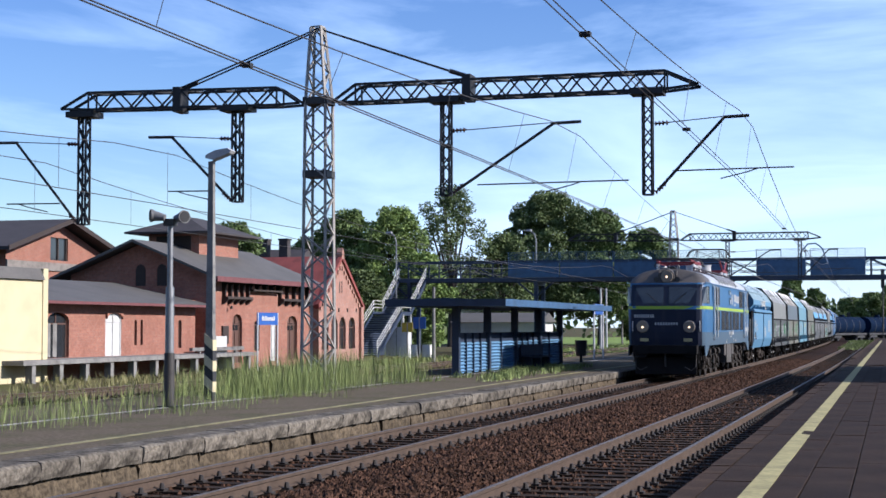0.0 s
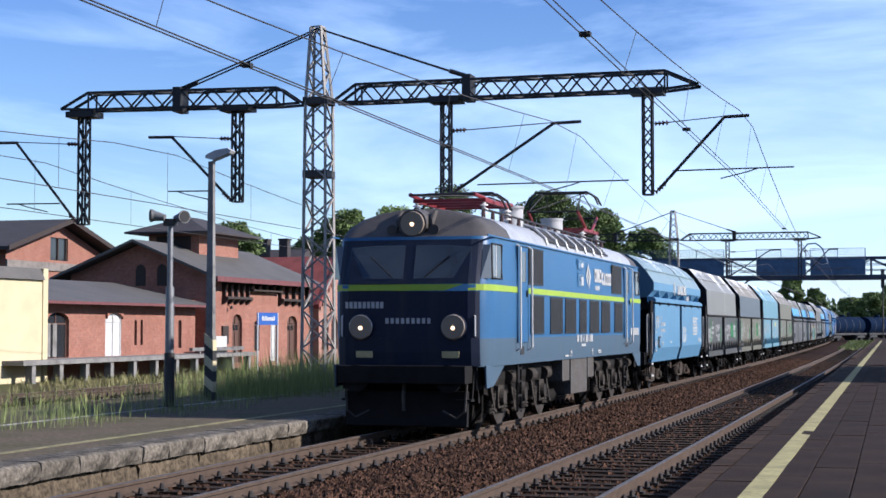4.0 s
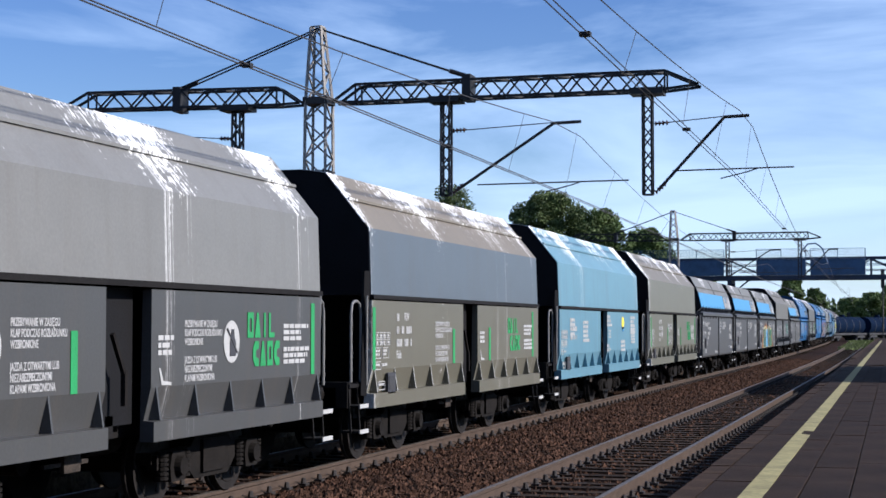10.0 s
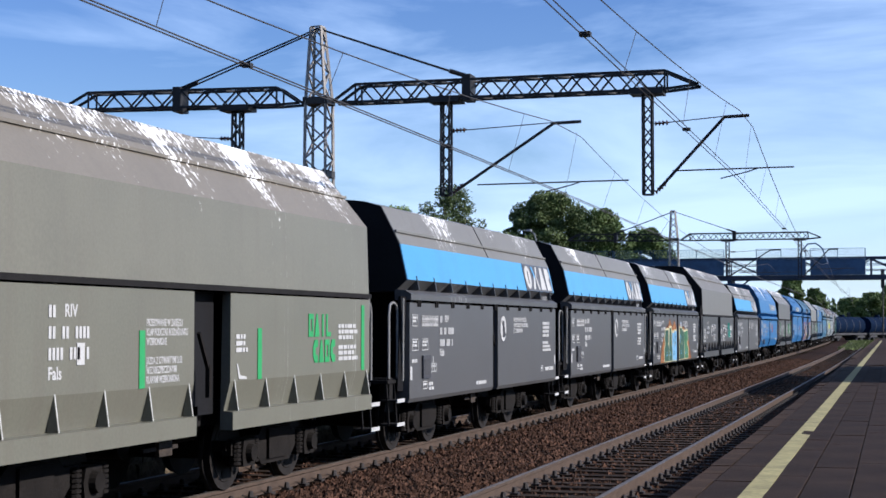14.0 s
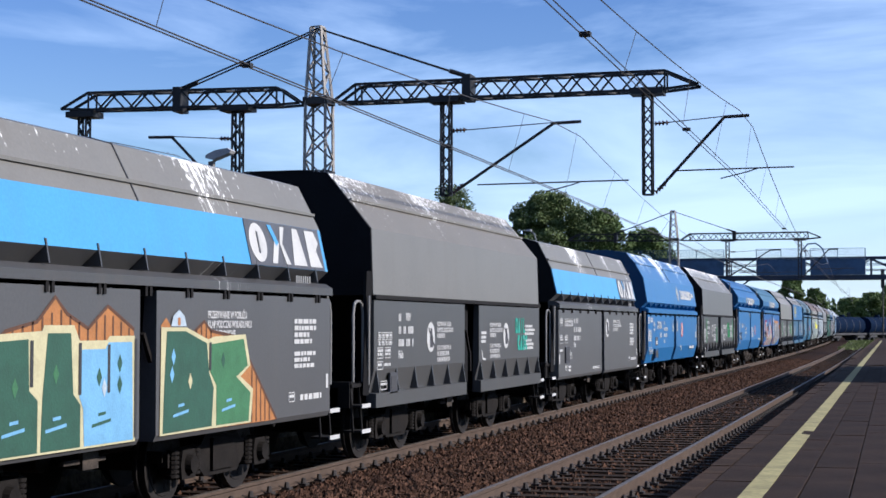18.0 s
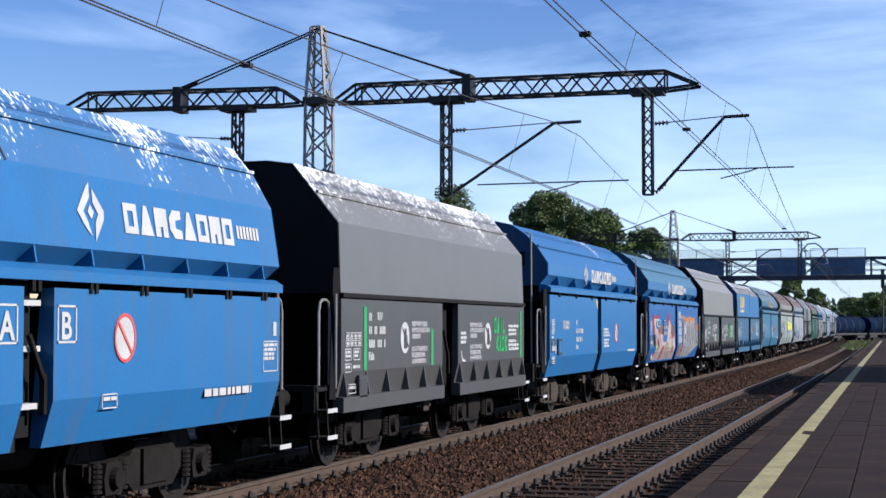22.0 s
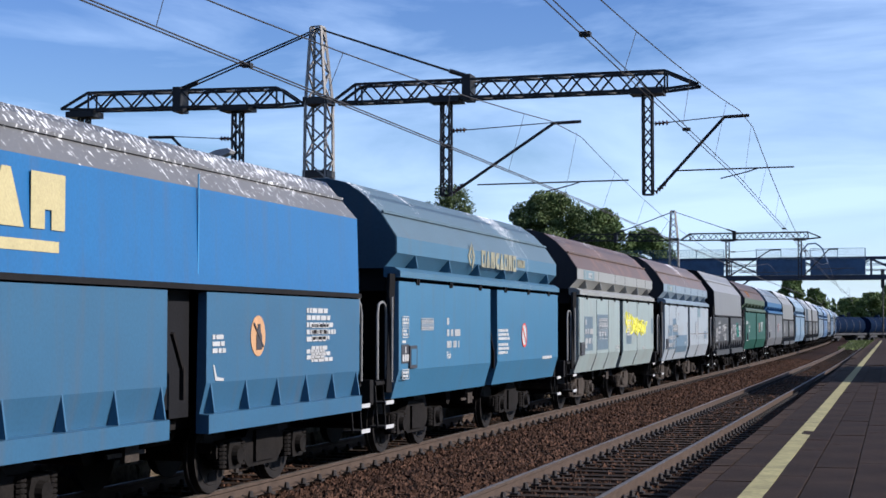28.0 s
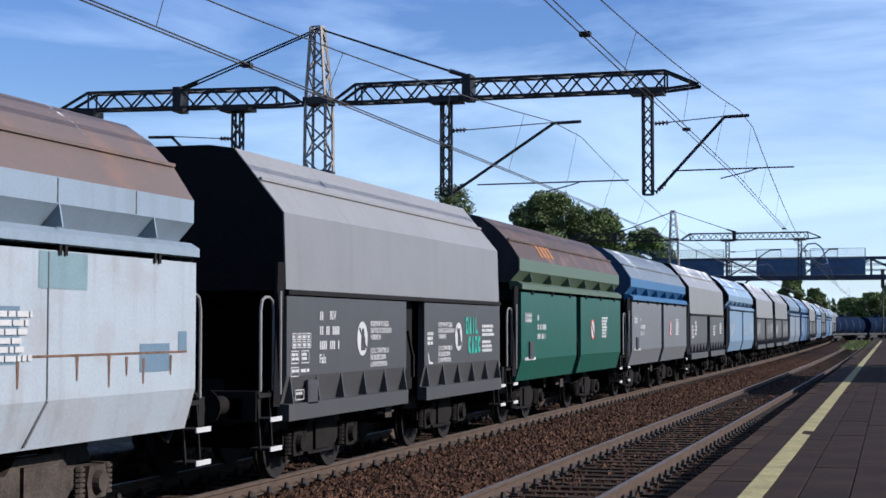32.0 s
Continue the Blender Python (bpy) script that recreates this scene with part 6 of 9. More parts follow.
        part("white_boxes", quick(lambda bm: [plate(bm, 1.47 + 0.12 * c, 1.56 + 0.12 * c, 1.43, 1.54, 0.007, 0.002) for c in range(3)] + [plate(bm, 1.61, 1.65, 1.56, 1.64, 0.007, 0.002)]), M["white"], sign)
        round_sign(th, X, 7.19, 1.86, "red")
        words_at = [("type", 3.13, 1.46)]
    elif i in (12, 13, 16):
        e = 0.0 if i != 16 else -0.2

        def tables(bm):
            for z in (1.97, 1.8, 1.0 if i == 13 else 1.18):
                box_marks(bm, 0.15, z, 0.33, 0.15, rng)
            rows_of_bars(bm, 0.15, 0.4, 1.76, 1, 0.04, rng)
            i == 13 or letter_grid(bm, 1.32 + e, 2.11, rng, 5, 2, 0.135, 0.1)
            plate(bm, 0.52, 0.6, 1.4, 1.56)
            if i != 13:
                figures(bm, 2.75 + e, 2.11, [[2], [2, 2, 5], [4, 3, 1]])
                rows_of_bars(bm, 6.14 + e, 7.05 + e, 1.92, 3, 0.05, rng)
                rows_of_bars(bm, 6.14 + e, 7.05 + e, 1.66, 3, 0.05, rng)
                rows_of_bars(bm, 9.6, 10.9, 1.36, 1, 0.06, rng)
            else:
                for z in (2.44, 2.16, 1.9, 1.64):
                    rows_of_bars(bm, 6.08, 6.95, z, 3, 0.05, rng)
        lines_of("lettering", tables, th, M["white"], at, "white stencilled tables and figures")
        sign = part("load_panel", quick(plate, 0.12, 0.5, 1.42, 1.7), M["darkmark"], th, "small dark panel with white boxes", at=at)
        part("white_boxes", quick(lambda bm: [plate(bm, 0.16 + 0.11 * c, 0.24 + 0.11 * c, 1.45, 1.55, 0.007, 0.002) for c in range(3)] + [plate(bm, 0.29, 0.33, 1.57, 1.67, 0.007, 0.002)]), M["white"], sign)
        i == 13 or round_sign(th, X, 7.89 if i == 12 else 7.98, 1.8, "red")
        if i == 12:
            part("yellow_triangle", quick(blot, [(5.08, 2.6), (5.36, 2.6), (5.36, 2.36)], 0.0, 0.005), M["ochre"], th, "small yellow warning triangle", at=at)
        words_at = [("type", 2.75 + e, 1.45)] if i != 13 else []
    elif i not in (17, 18):
        def tables(bm):
            letter_grid(bm, 0.3, 2.25, rng, 4, 2)
            figures(bm, 1.4, 2.2, [[2], [2, 2, 5], [4, 3, 1]])
            rows_of_bars(bm, 0.3, 1.4, 1.16 + 0.2, 1, 0.06, rng)
            rows_of_bars(bm, h2 + 2.6, h2 + 3.4, 2.2, 7, 0.05, rng)
        lines_of("lettering", tables, th, M["white"], at, "white stencilled tables and figures")
        round_sign(th, X, h2 + 1.4, 1.9, "dark")
    for k, y, z in words_at:
        part("lettering", MESH["words/" + k], None, th, at=pose(X, y, z))


def round_mark(bm, y, z, r):
    """A split diamond: two facing half leaves with a small diamond between them."""
    blot(bm, [(y, z), (y + r * 0.9, z + r), (y + r * 1.2, z + r * 1.25), (y + r * 1.1, z + r * 0.6), (y + r * 0.75, z + r * 0.25), (y + r * 0.5, z), (y + r * 0.8, z - r * 0.45), (y + r * 1.0, z - r * 1.0), (y + r * 0.5, z - r * 0.6)])
    blot(bm, [(y + r * 1.4, z + r), (y + r * 2.2, z + r * 0.1), (y + r * 2.1, z - r * 0.3), (y + r * 1.25, z - r * 1.2), (y + r * 1.4, z - r * 0.45), (y + r * 1.7, z - r * 0.05), (y + r * 1.35, z + r * 0.4)])
    blot(bm, [(y + r * 0.85, z), (y + r * 1.1, z + r * 0.3), (y + r * 1.35, z), (y + r * 1.1, z - r * 0.3)])


def shapes(bm, y, z, h, row, w=0.24, gap=0.06):
    """A row of plain shapes in place of a brand: b block with a slot, w wedge, c half disc, i bar, n stepped block, o ring, l corner."""
    t = w * 0.3
    for k in row:
        if k in "bo":
            for a in ((y, y + w, z, z + h * 0.24), (y, y + w, z + h * 0.76, z + h), (y, y + t, z + h * 0.24, z + h * 0.76), (y + w - t, y + w, z + h * 0.24, z + h * 0.76)):
                plate(bm, *a)
        elif k == "w":
            blot(bm, [(y, z), (y + w, z), (y + w * 0.62, z + h), (y + w * 0.38, z + h)])
        elif k == "c":
            blot(bm, [(y + w, z), (y + w, z + h * 0.3), (y + w * 0.5, z + h * 0.36), (y + w * 0.5, z + h * 0.64), (y + w, z + h * 0.7), (y + w, z + h), (y + w * 0.35, z + h), (y, z + h * 0.7), (y, z + h * 0.3), (y + w * 0.35, z)])
        elif k == "n":
            blot(bm, [(y, z), (y + w * 0.4, z), (y + w * 0.4, z + h * 0.35), (y + w * 0.6, z + h * 0.35), (y + w * 0.6, z), (y + w, z), (y + w, z + h), (y, z + h)])
        elif k == "i":
            plate(bm, y + w * 0.35, y + w * 0.35 + t, z, z + h)
        else:
            plate(bm, y, y + t, z, z + h)
            plate(bm, y + t, y + w, z, z + h * 0.2)
        y += w + gap


def on_slope(prof, u):
    """A pose that lays y-z patches on the slope between two outline points, u of the way up."""
    (x0, z0), (x1, z1) = prof
    a = math.atan2(x0 - x1, z1 - z0)
    return Matrix.Translation((x0 + (x1 - x0) * u + 0.004, 0, z0 + (z1 - z0) * u)) @ Matrix.Rotation(-a, 4, "Y")


def build_wagon(i, kind, L, paints, s0, label, deep=True, gussets=6, warn="green"):
    th = thing("hopper_wagon", pose(MAIN, s0, 0), label, "railway wagon", "wagons of the freight train")
    wheels = []
    clear = {"B": 1.19, "A": 1.02, "R": 0.9, "O": 0.83}[kind]    # from the hopper's end to the buffer face
    for y in (2.35, L - 2.35):
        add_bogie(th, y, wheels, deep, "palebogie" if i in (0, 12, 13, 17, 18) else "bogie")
    side, door, crown, endp = paints
    h1, h2 = {"A": (4.8, 5.74), "R": (5.15, 6.1), "B": (5.38, 5.88), "O": (5.03, 5.39)}[kind]
    # frame
    bm = bmesh.new()
    for s in (-1, 1):
        box(bm, s * 1.05 - 0.1, s * 1.05 + 0.1, 0.5 - clear, L - 0.5 + clear, 0.86, 1.12)
    for y in (0.5 - clear, L - 0.65 + clear):
        box(bm, -1.32, 1.32, y, y + 0.15, 0.84, 1.2)
    box(bm, -0.5, 0.5, 0.4, L - 0.4, 0.72, 1.3)
    for y in (0.9, L * 0.5, L - 1.0):
        box(bm, -1.3, 1.3, y - 0.08, y + 0.08, 0.88, 1.1)
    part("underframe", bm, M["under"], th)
    # hopper; some stand lower over their doors
    low = kind == "O" or i == 10
    dz = -0.33 if low else 0.0
    if kind in "AR":
        sh = (1.46, 3.36) if kind == "A" else (1.46, 3.45)
        prof, cap = [(1.49, 2.42), sh], [sh, (0.8, 4.17), (0.45, 4.22)] if kind == "A" else [sh, (1.0, 3.97), (0.5, 4.06)]
    else:
        prof = [(1.3, 2.84), (1.5, 3.06), (1.5, 3.3)]
        cap = [(1.5, 3.3), (1.26, 3.66), (1.0, 3.93), (0.7, 4.13), (0.4, 4.2)]
        if kind == "O":
            prof, cap = [(1.3, 2.5), (1.5, 2.68), (1.38, 3.22)], [(1.38, 3.22), (1.29, 3.4), (1.08, 3.8), (0.8, 3.88), (0.4, 3.92)]
        elif low:
            prof, cap = [(1.3, 2.5), (1.52, 2.68), (1.41, 3.38)], [(1.41, 3.38), (1.17, 3.8), (0.9, 4.12), (0.4, 4.2)]
    if kind == "O":
        part("hopper_side", quick(shell, L, prof[:2]), side, th)
        part("stripe_panel", quick(shell, L - 0.003, prof[1:], 0.003), PAINTS["stripe"], th, "light blue painted band", )
    else:
        part("hopper_side", quick(shell, L, prof), side, th)
    if deep and kind in "BO" and (low or i == 0):
        part("roof_joint", quick(tube, [(x + 0.004, 5.25 if i else L * 0.62, z) for x, z in cap], 0.012, 5), M["darkmark"], th)
    bmc = quick(shell, L, cap)
    part("hopper_roof", bmc, crown, th, smooth=kind in "BO")
    for s in (-1, 1):
        (x0, z0), (x1, z1) = (cap[0], cap[1]) if kind in "AR" else (cap[1], cap[1])
        part("roof_seam", quick(bar, (s * (x0 + x1) / 2 + s * 0.01, 0.01, (z0 + z1) / 2 + 0.02), (s * (x0 + x1) / 2 + s * 0.01, L - 0.01, (z0 + z1) / 2 + 0.02), 0.035), crown, th)
    if kind in "AR":
        for s in (-1, 1):
            part("lower_edge", quick(box, s * 1.5 - 0.03, s * 1.5 + 0.03, 0.0, L, 2.36, 2.42), M["under"], th)
    else:
        for s in (-1, 1):
            part("side_beam", quick(prism, [(s * x, z + dz) for x, z in ((1.3, 2.7), (1.56, 2.7), (1.56, 2.79), (1.46, 2.85), (1.3, 2.86))], 1, -0.02, L + 0.02), side, th)
        gus = "gusset%d" % id(side)
        me = shared(gus + "/gusset", lambda bm: prism(bm, [(0.0, 0.0), (0.24, 0.0), (0.2, 0.22), (0.19, 0.22)], 1, -0.012, 0.012), side)
        for k in range(gussets):
            part("gusset", me, None, th, at=pose(1.3, L * (k + 0.5) / gussets, 2.855 + dz))
        low = shared(gus + "l/hinge", lambda bm: [box(bm, 0.0, 0.05, e - 0.025, e + 0.025, -0.11, 0.0) for e in (-0.05, 0.05)], M["under"])
        for k in range(gussets):
            part("hinge", low, None, th, at=pose(1.5, L * (k + 0.5) / gussets, 2.71 + dz))
    # doors
    for a, b in ((0.0, h1), (h2, L)):
        for s in (1, -1):
            if kind in "AR":
                out = [(1.38, 0.82), (1.535, 0.82), (1.535, 1.02), (1.42, 1.03), (1.5, 1.36), (1.5, 2.34), (1.4, 2.34)]
            elif kind == "O":
                out = [(1.3, 0.82), (1.5, 0.82), (1.53, 0.88), (1.53, 2.33), (1.4, 2.33)]
            else:
                out = [(1.3, 0.9), (1.41, 0.9), (1.53, 1.32), (1.53, 2.64 + dz), (1.4, 2.64 + dz)]
            d = part("discharge_door", quick(prism, [(s * x, z) for x, z in out], 1, a, b), door, th)
            if kind in "AR" and s > 0:
                rib = shared("rib%d/rib" % id(door), lambda bm: prism(bm, [(1.43, 1.03), (1.55, 1.03), (1.5, 1.37)], 1, -0.015, 0.015), door)
                k = 6
                for c in range(k):
                    part("rib", rib, None, d, at=pose(0, a + 0.12 + (b - a - 0.24) * c / (k - 1), 0))
    # flap between the doors, near black with the gap's shade in its colour
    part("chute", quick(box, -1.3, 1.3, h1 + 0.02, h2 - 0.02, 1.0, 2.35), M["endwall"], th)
    part("latch", quick(lambda bm: [bar(bm, (1.46, h1 + 0.45, 1.2), (1.46, h1 + 0.45, 1.55), 0.05), bar(bm, (1.46, h1 + 0.2, 1.9), (1.46, h1 + 0.45, 1.5), 0.04)]), M["bogie"], th)
    # ends
    ztop = 4.1
    for e, sg in ((0.0, 1), (L, -1)):
        bm = bmesh.new()
        prism(bm, [(e + sg * 0.1, 2.5), (e + sg * 0.1, 2.9), (e + sg * 1.5, 1.1), (e + sg * 1.7, 1.1), (e + sg * 0.6, 2.5)], 0, -1.3, 1.3)
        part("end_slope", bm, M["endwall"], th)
        full = ([(1.49, 2.42)] if kind in "AR" else prof[:2]) + cap
        out = [(x * 0.99, z) for x, z in full] + [(-x * 0.99, z) for x, z in reversed(full)]
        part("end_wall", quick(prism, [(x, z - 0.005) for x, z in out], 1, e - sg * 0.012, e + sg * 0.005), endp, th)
        for s in (-1, 1):
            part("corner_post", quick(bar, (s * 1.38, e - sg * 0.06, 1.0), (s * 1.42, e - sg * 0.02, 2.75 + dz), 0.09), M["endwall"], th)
        part("end_platform", quick(box, -1.35, 1.35, min(e - sg * 0.5, e + sg * 0.3), max(e - sg * 0.5, e + sg * 0.3), 1.12, 1.17), M["under"], th)
        for x in (0.875, -0.875):
            if deep:
                def buffer(bm):
                    cyl(bm, (0, 0, 0), (0, 0.3, 0), 0.12, 0.1, 14)
                    cyl(bm, (0, 0.3, 0), (0, 0.47, 0), 0.075, 0.075, 12)
                    cyl(bm, (0, 0.47, 0), (0, 0.52, 0), 0.21, 0.22, 18)
                part("buffer", shared("wag/buffer", buffer, M["bogie"], True), None, th, at=pose(x, e - sg * (clear - 0.51), 1.03, 0, 0, 0 if sg < 0 else 180))
        if deep:
            def rail_loop(bm):
                tube(bm, [(0, -0.2, 0), (0, -0.2, 0.95), (0, -0.16, 1.08), (0, -0.06, 1.12), (0, 0.06, 1.12), (0, 0.16, 1.08), (0, 0.2, 0.95), (0, 0.2, 0)], 0.02, 8)
            part("handrail", shared("wag/handrail", rail_loop, M["handrail"], True), None, th, at=pose(1.36, e - sg * 0.28, 1.2))
            part("handrail", quick(tube, [(1.44, e - sg * 0.05, 1.15), (1.46, e - sg * 0.1, 2.4)], 0.018), M["handrail"], th)

            def steps(bm):
                for z in (0.45, 0.8):
                    box(bm, -0.14, 0.12, -0.18, 0.18, z, z + 0.03)
                for y in (-0.18, 0.18):
                    bar(bm, (0, y, 0.45), (-0.05, y, 1.15), 0.03)

            st = part("footstep", shared("wag/footstep", steps, M["under"]), None, th, at=pose(1.36, e - sg * 0.3, 0.05))
            for z in (0.45, 0.8):
                part("step_edge", shared("wag/step_edge", lambda bm: box(bm, 0.12, 0.135, -0.18, 0.18, -0.01, 0.045), M["white"]), None, st, "white painted step edge", at=pose(0, 0, z))
    if i in (12, 13):
        part("end_pole", quick(tube, [(1.15, -0.06, 1.2), (1.15, -0.1, 3.9), (1.05, -0.1, 3.95)], 0.02, 6), M["handrail"], th, "thin pale pole on the end wall")
        part("end_plate", quick(box, 0.55, 1.0, -0.03, -0.014, 3.25, 3.55), M["bogie"], th)
    if deep:
        part("coupling", quick(lambda bm: [tube(bm, [(0, -0.5, 1.0), (0, -1.05, 0.85)], 0.04), tube(bm, [(0.35, -0.5, 0.95), (0.3, -0.8, 0.6), (0.2, -1.05, 0.8)], 0.03)]), M["under"], th)
        part("brake_cylinder", quick(cyl, (0.7, L * 0.55, 0.8), (0.7, L * 0.55 + 0.6, 0.8), 0.16), M["bogie"], th)
        part("air_tank", quick(cyl, (0.3, L * 0.4, 0.75), (1.0, L * 0.4, 0.75), 0.14), M["bogie"], th)
        part("brake_lever", quick(lambda bm: [box(bm, 1.25, 1.3, L * 0.42, L * 0.42 + 0.3, 0.62, 0.8), bar(bm, (1.25, L * 0.42 - 0.3, 0.7), (1.25, L * 0.42 + 0.5, 0.7), 0.04)]), M["palebogie"], th)
        ya, yb, za, zb = {"A": (0.64, 0.98, 1.0, 1.3), "R": (1.45, 1.85, 1.02, 1.33), "O": (0.62, 1.02, 1.17, 1.52), "B": (0.62, 0.97, 1.33, 1.67)}[kind]
        if i in (10, 12, 13, 16, 17, 18):
            ya, yb, za, zb = {10: (1.2, 1.78, 1.02, 1.3), 12: (0.7, 1.1, 1.36, 1.7), 13: (0.74, 1.08, 1.4, 1.72), 16: (0.46, 0.82, 1.34, 1.68), 17: (0.12, 0.55, 1.31, 1.6), 18: (0.2, 0.6, 1.28, 1.58)}[i]
        hx = 1.53 if kind not in "AR" else 1.5
        hatch = part("hatch", quick(plate, ya, yb, za, zb, hx, 0.035), M["darkmark"] if i != 10 else endp, th, "small inspection plate in a dark frame")
        part("plate_face", quick(plate, ya + 0.05, yb - 0.05, za + 0.05, zb - 0.05, hx + 0.035, 0.004), door if i in (0, 12, 16) else M["gratedark"], hatch)
    markings(th, kind, i, L, h1, h2, 1.502 if kind in "AR" else 1.532, deep)
    rng = random.Random(i)
    if kind == "A" and warn and deep:
        y = {2: 7.92, 8: 8.44}.get(i, 8.13)
        for name, row, dy, dz in (("upper_brand_shape", "bwil", 0.0, 1.84), ("lower_brand_shape", "cwbc", 0.16, 1.51)):
            for c, k in enumerate(row):
                part(name, quick(shapes, y + dy + 0.21 * c, dz, 0.29, k, 0.17), M[warn], th, "painted brand shape", at=pose(1.503, 0, 0))
        if warn == "green":
            first, mm = {2: 0.02, 4: 0.15}.get(i, 0.9), M[warn]
            for y, z0, z1 in ((first, 1.36, 2.24), (3.54 if i == 4 else 4.14, 1.36, 1.93), (6.5, 1.36, 1.95), (9.92 if i == 2 else 10.14, 1.37, 2.26)):
                if y == 6.5 and i not in (2, 4):
                    continue
                part("brand_stripe", quick(plate, y, y + 0.12, z0, z1), mm, th, "green painted stripe", at=pose(1.503, 0, 0))
    if kind == "B" and deep and warn:
        y0 = {0: 4.16, 10: 6.36, 13: 3.98, 12: 3.84, 16: 3.95}[i]
        bar_at = on_slope(prof[1:], 0.5) if low else on_slope(cap[0:2], 0.38)
        part("brand_symbol", quick(round_mark, y0, 0.0, 0.2 if i != 10 else 0.23), M[warn], th, "split diamond brand shape", at=bar_at)
        for c, k in enumerate("bwncwbno"):
            wd = 0.28 if i != 0 else 0.22
            part("brand_shape", quick(shapes, y0 + 0.9 + c * (wd + 0.05), -0.16, 0.3, k, wd), M[warn], th, "plain brand shape", at=bar_at)
        lines_of("lettering", lambda bm: figures(bm, y0 + (3.6 if i else 3.0), 0.08 if i else -0.2, [[7]], 0.15), th, M[warn], bar_at)
    if kind == "O" and deep:
        z0, z1 = -0.235, 0.235
        forms = [[(8.14 + 0.25 * math.cos(q), 0.235 * math.sin(q)) for q in [2 * math.pi * k / 24 for k in range(24)]],
                 [(8.48, z0), (8.63, z0), (8.8, 0.02), (8.68, 0.08)],
                 [(9.17, z0), (9.62, z0), (9.48, z1), (9.31, z1)],
                 [(9.73, z0), (10.15, z0), (10.02, z0 + 0.22), (10.15, z0 + 0.32), (10.05, z1), (9.73, z1)]]
        band = on_slope(prof[1:], 0.5)
        back = part("brand_panel", quick(plate, 7.84, 10.24, -0.272, 0.272), M["darkgreyband"], th, at=band)
        for pts in forms:
            part("brand_shape", quick(blot, pts), M["white"], back, "white brand shape", at=pose(0.007, 0, 0))
        part("brand_shape", quick(blot, [(8.82, 0.02), (8.92, z0), (9.07, z0), (8.9, 0.02), (9.05, z1), (8.92, z1)]), M["white"], back, "white brand shape", at=pose(0.007, 0, 0))
        part("blue_slash", quick(blot, [(8.5, z1), (8.62, z1), (8.78, 0.03), (8.7, -0.02)]), PAINTS["stripe"], back, at=pose(0.008, 0, 0))
        part("brand_slot", quick(plate, 8.12, 8.16, -0.13, 0.13), M["darkgreyband"], back, at=pose(0.0145, 0, 0))
        lines_of("lettering", lambda bm: figures(bm, 9.3, 2.6, [[7]], 0.12), th, M["handrail"], pose(1.47, 0, 0))
    return th, wheels, cap


M["darkgreyband"] = mat("dark_grey_band", (0.1, 0.1, 0.11), 0.5)
PAINTS = {"stripe": wagon_paint("light_blue_band", (0.1, 0.4, 0.75), 0.0, 3.0, grime=0.06)}
G1, G2, TURQ, OLIVE = (0.27, 0.268, 0.25), (0.1, 0.101, 0.1), (0.19, 0.385, 0.49), (0.13, 0.128, 0.11)
LB, DB, FB, BR, PW = (0.15, 0.34, 0.54), (0.034, 0.19, 0.46), (0.085, 0.205, 0.315), (0.16, 0.105, 0.08), (0.4, 0.48, 0.46)
RED_B = (0.19, 0.142, 0.12)
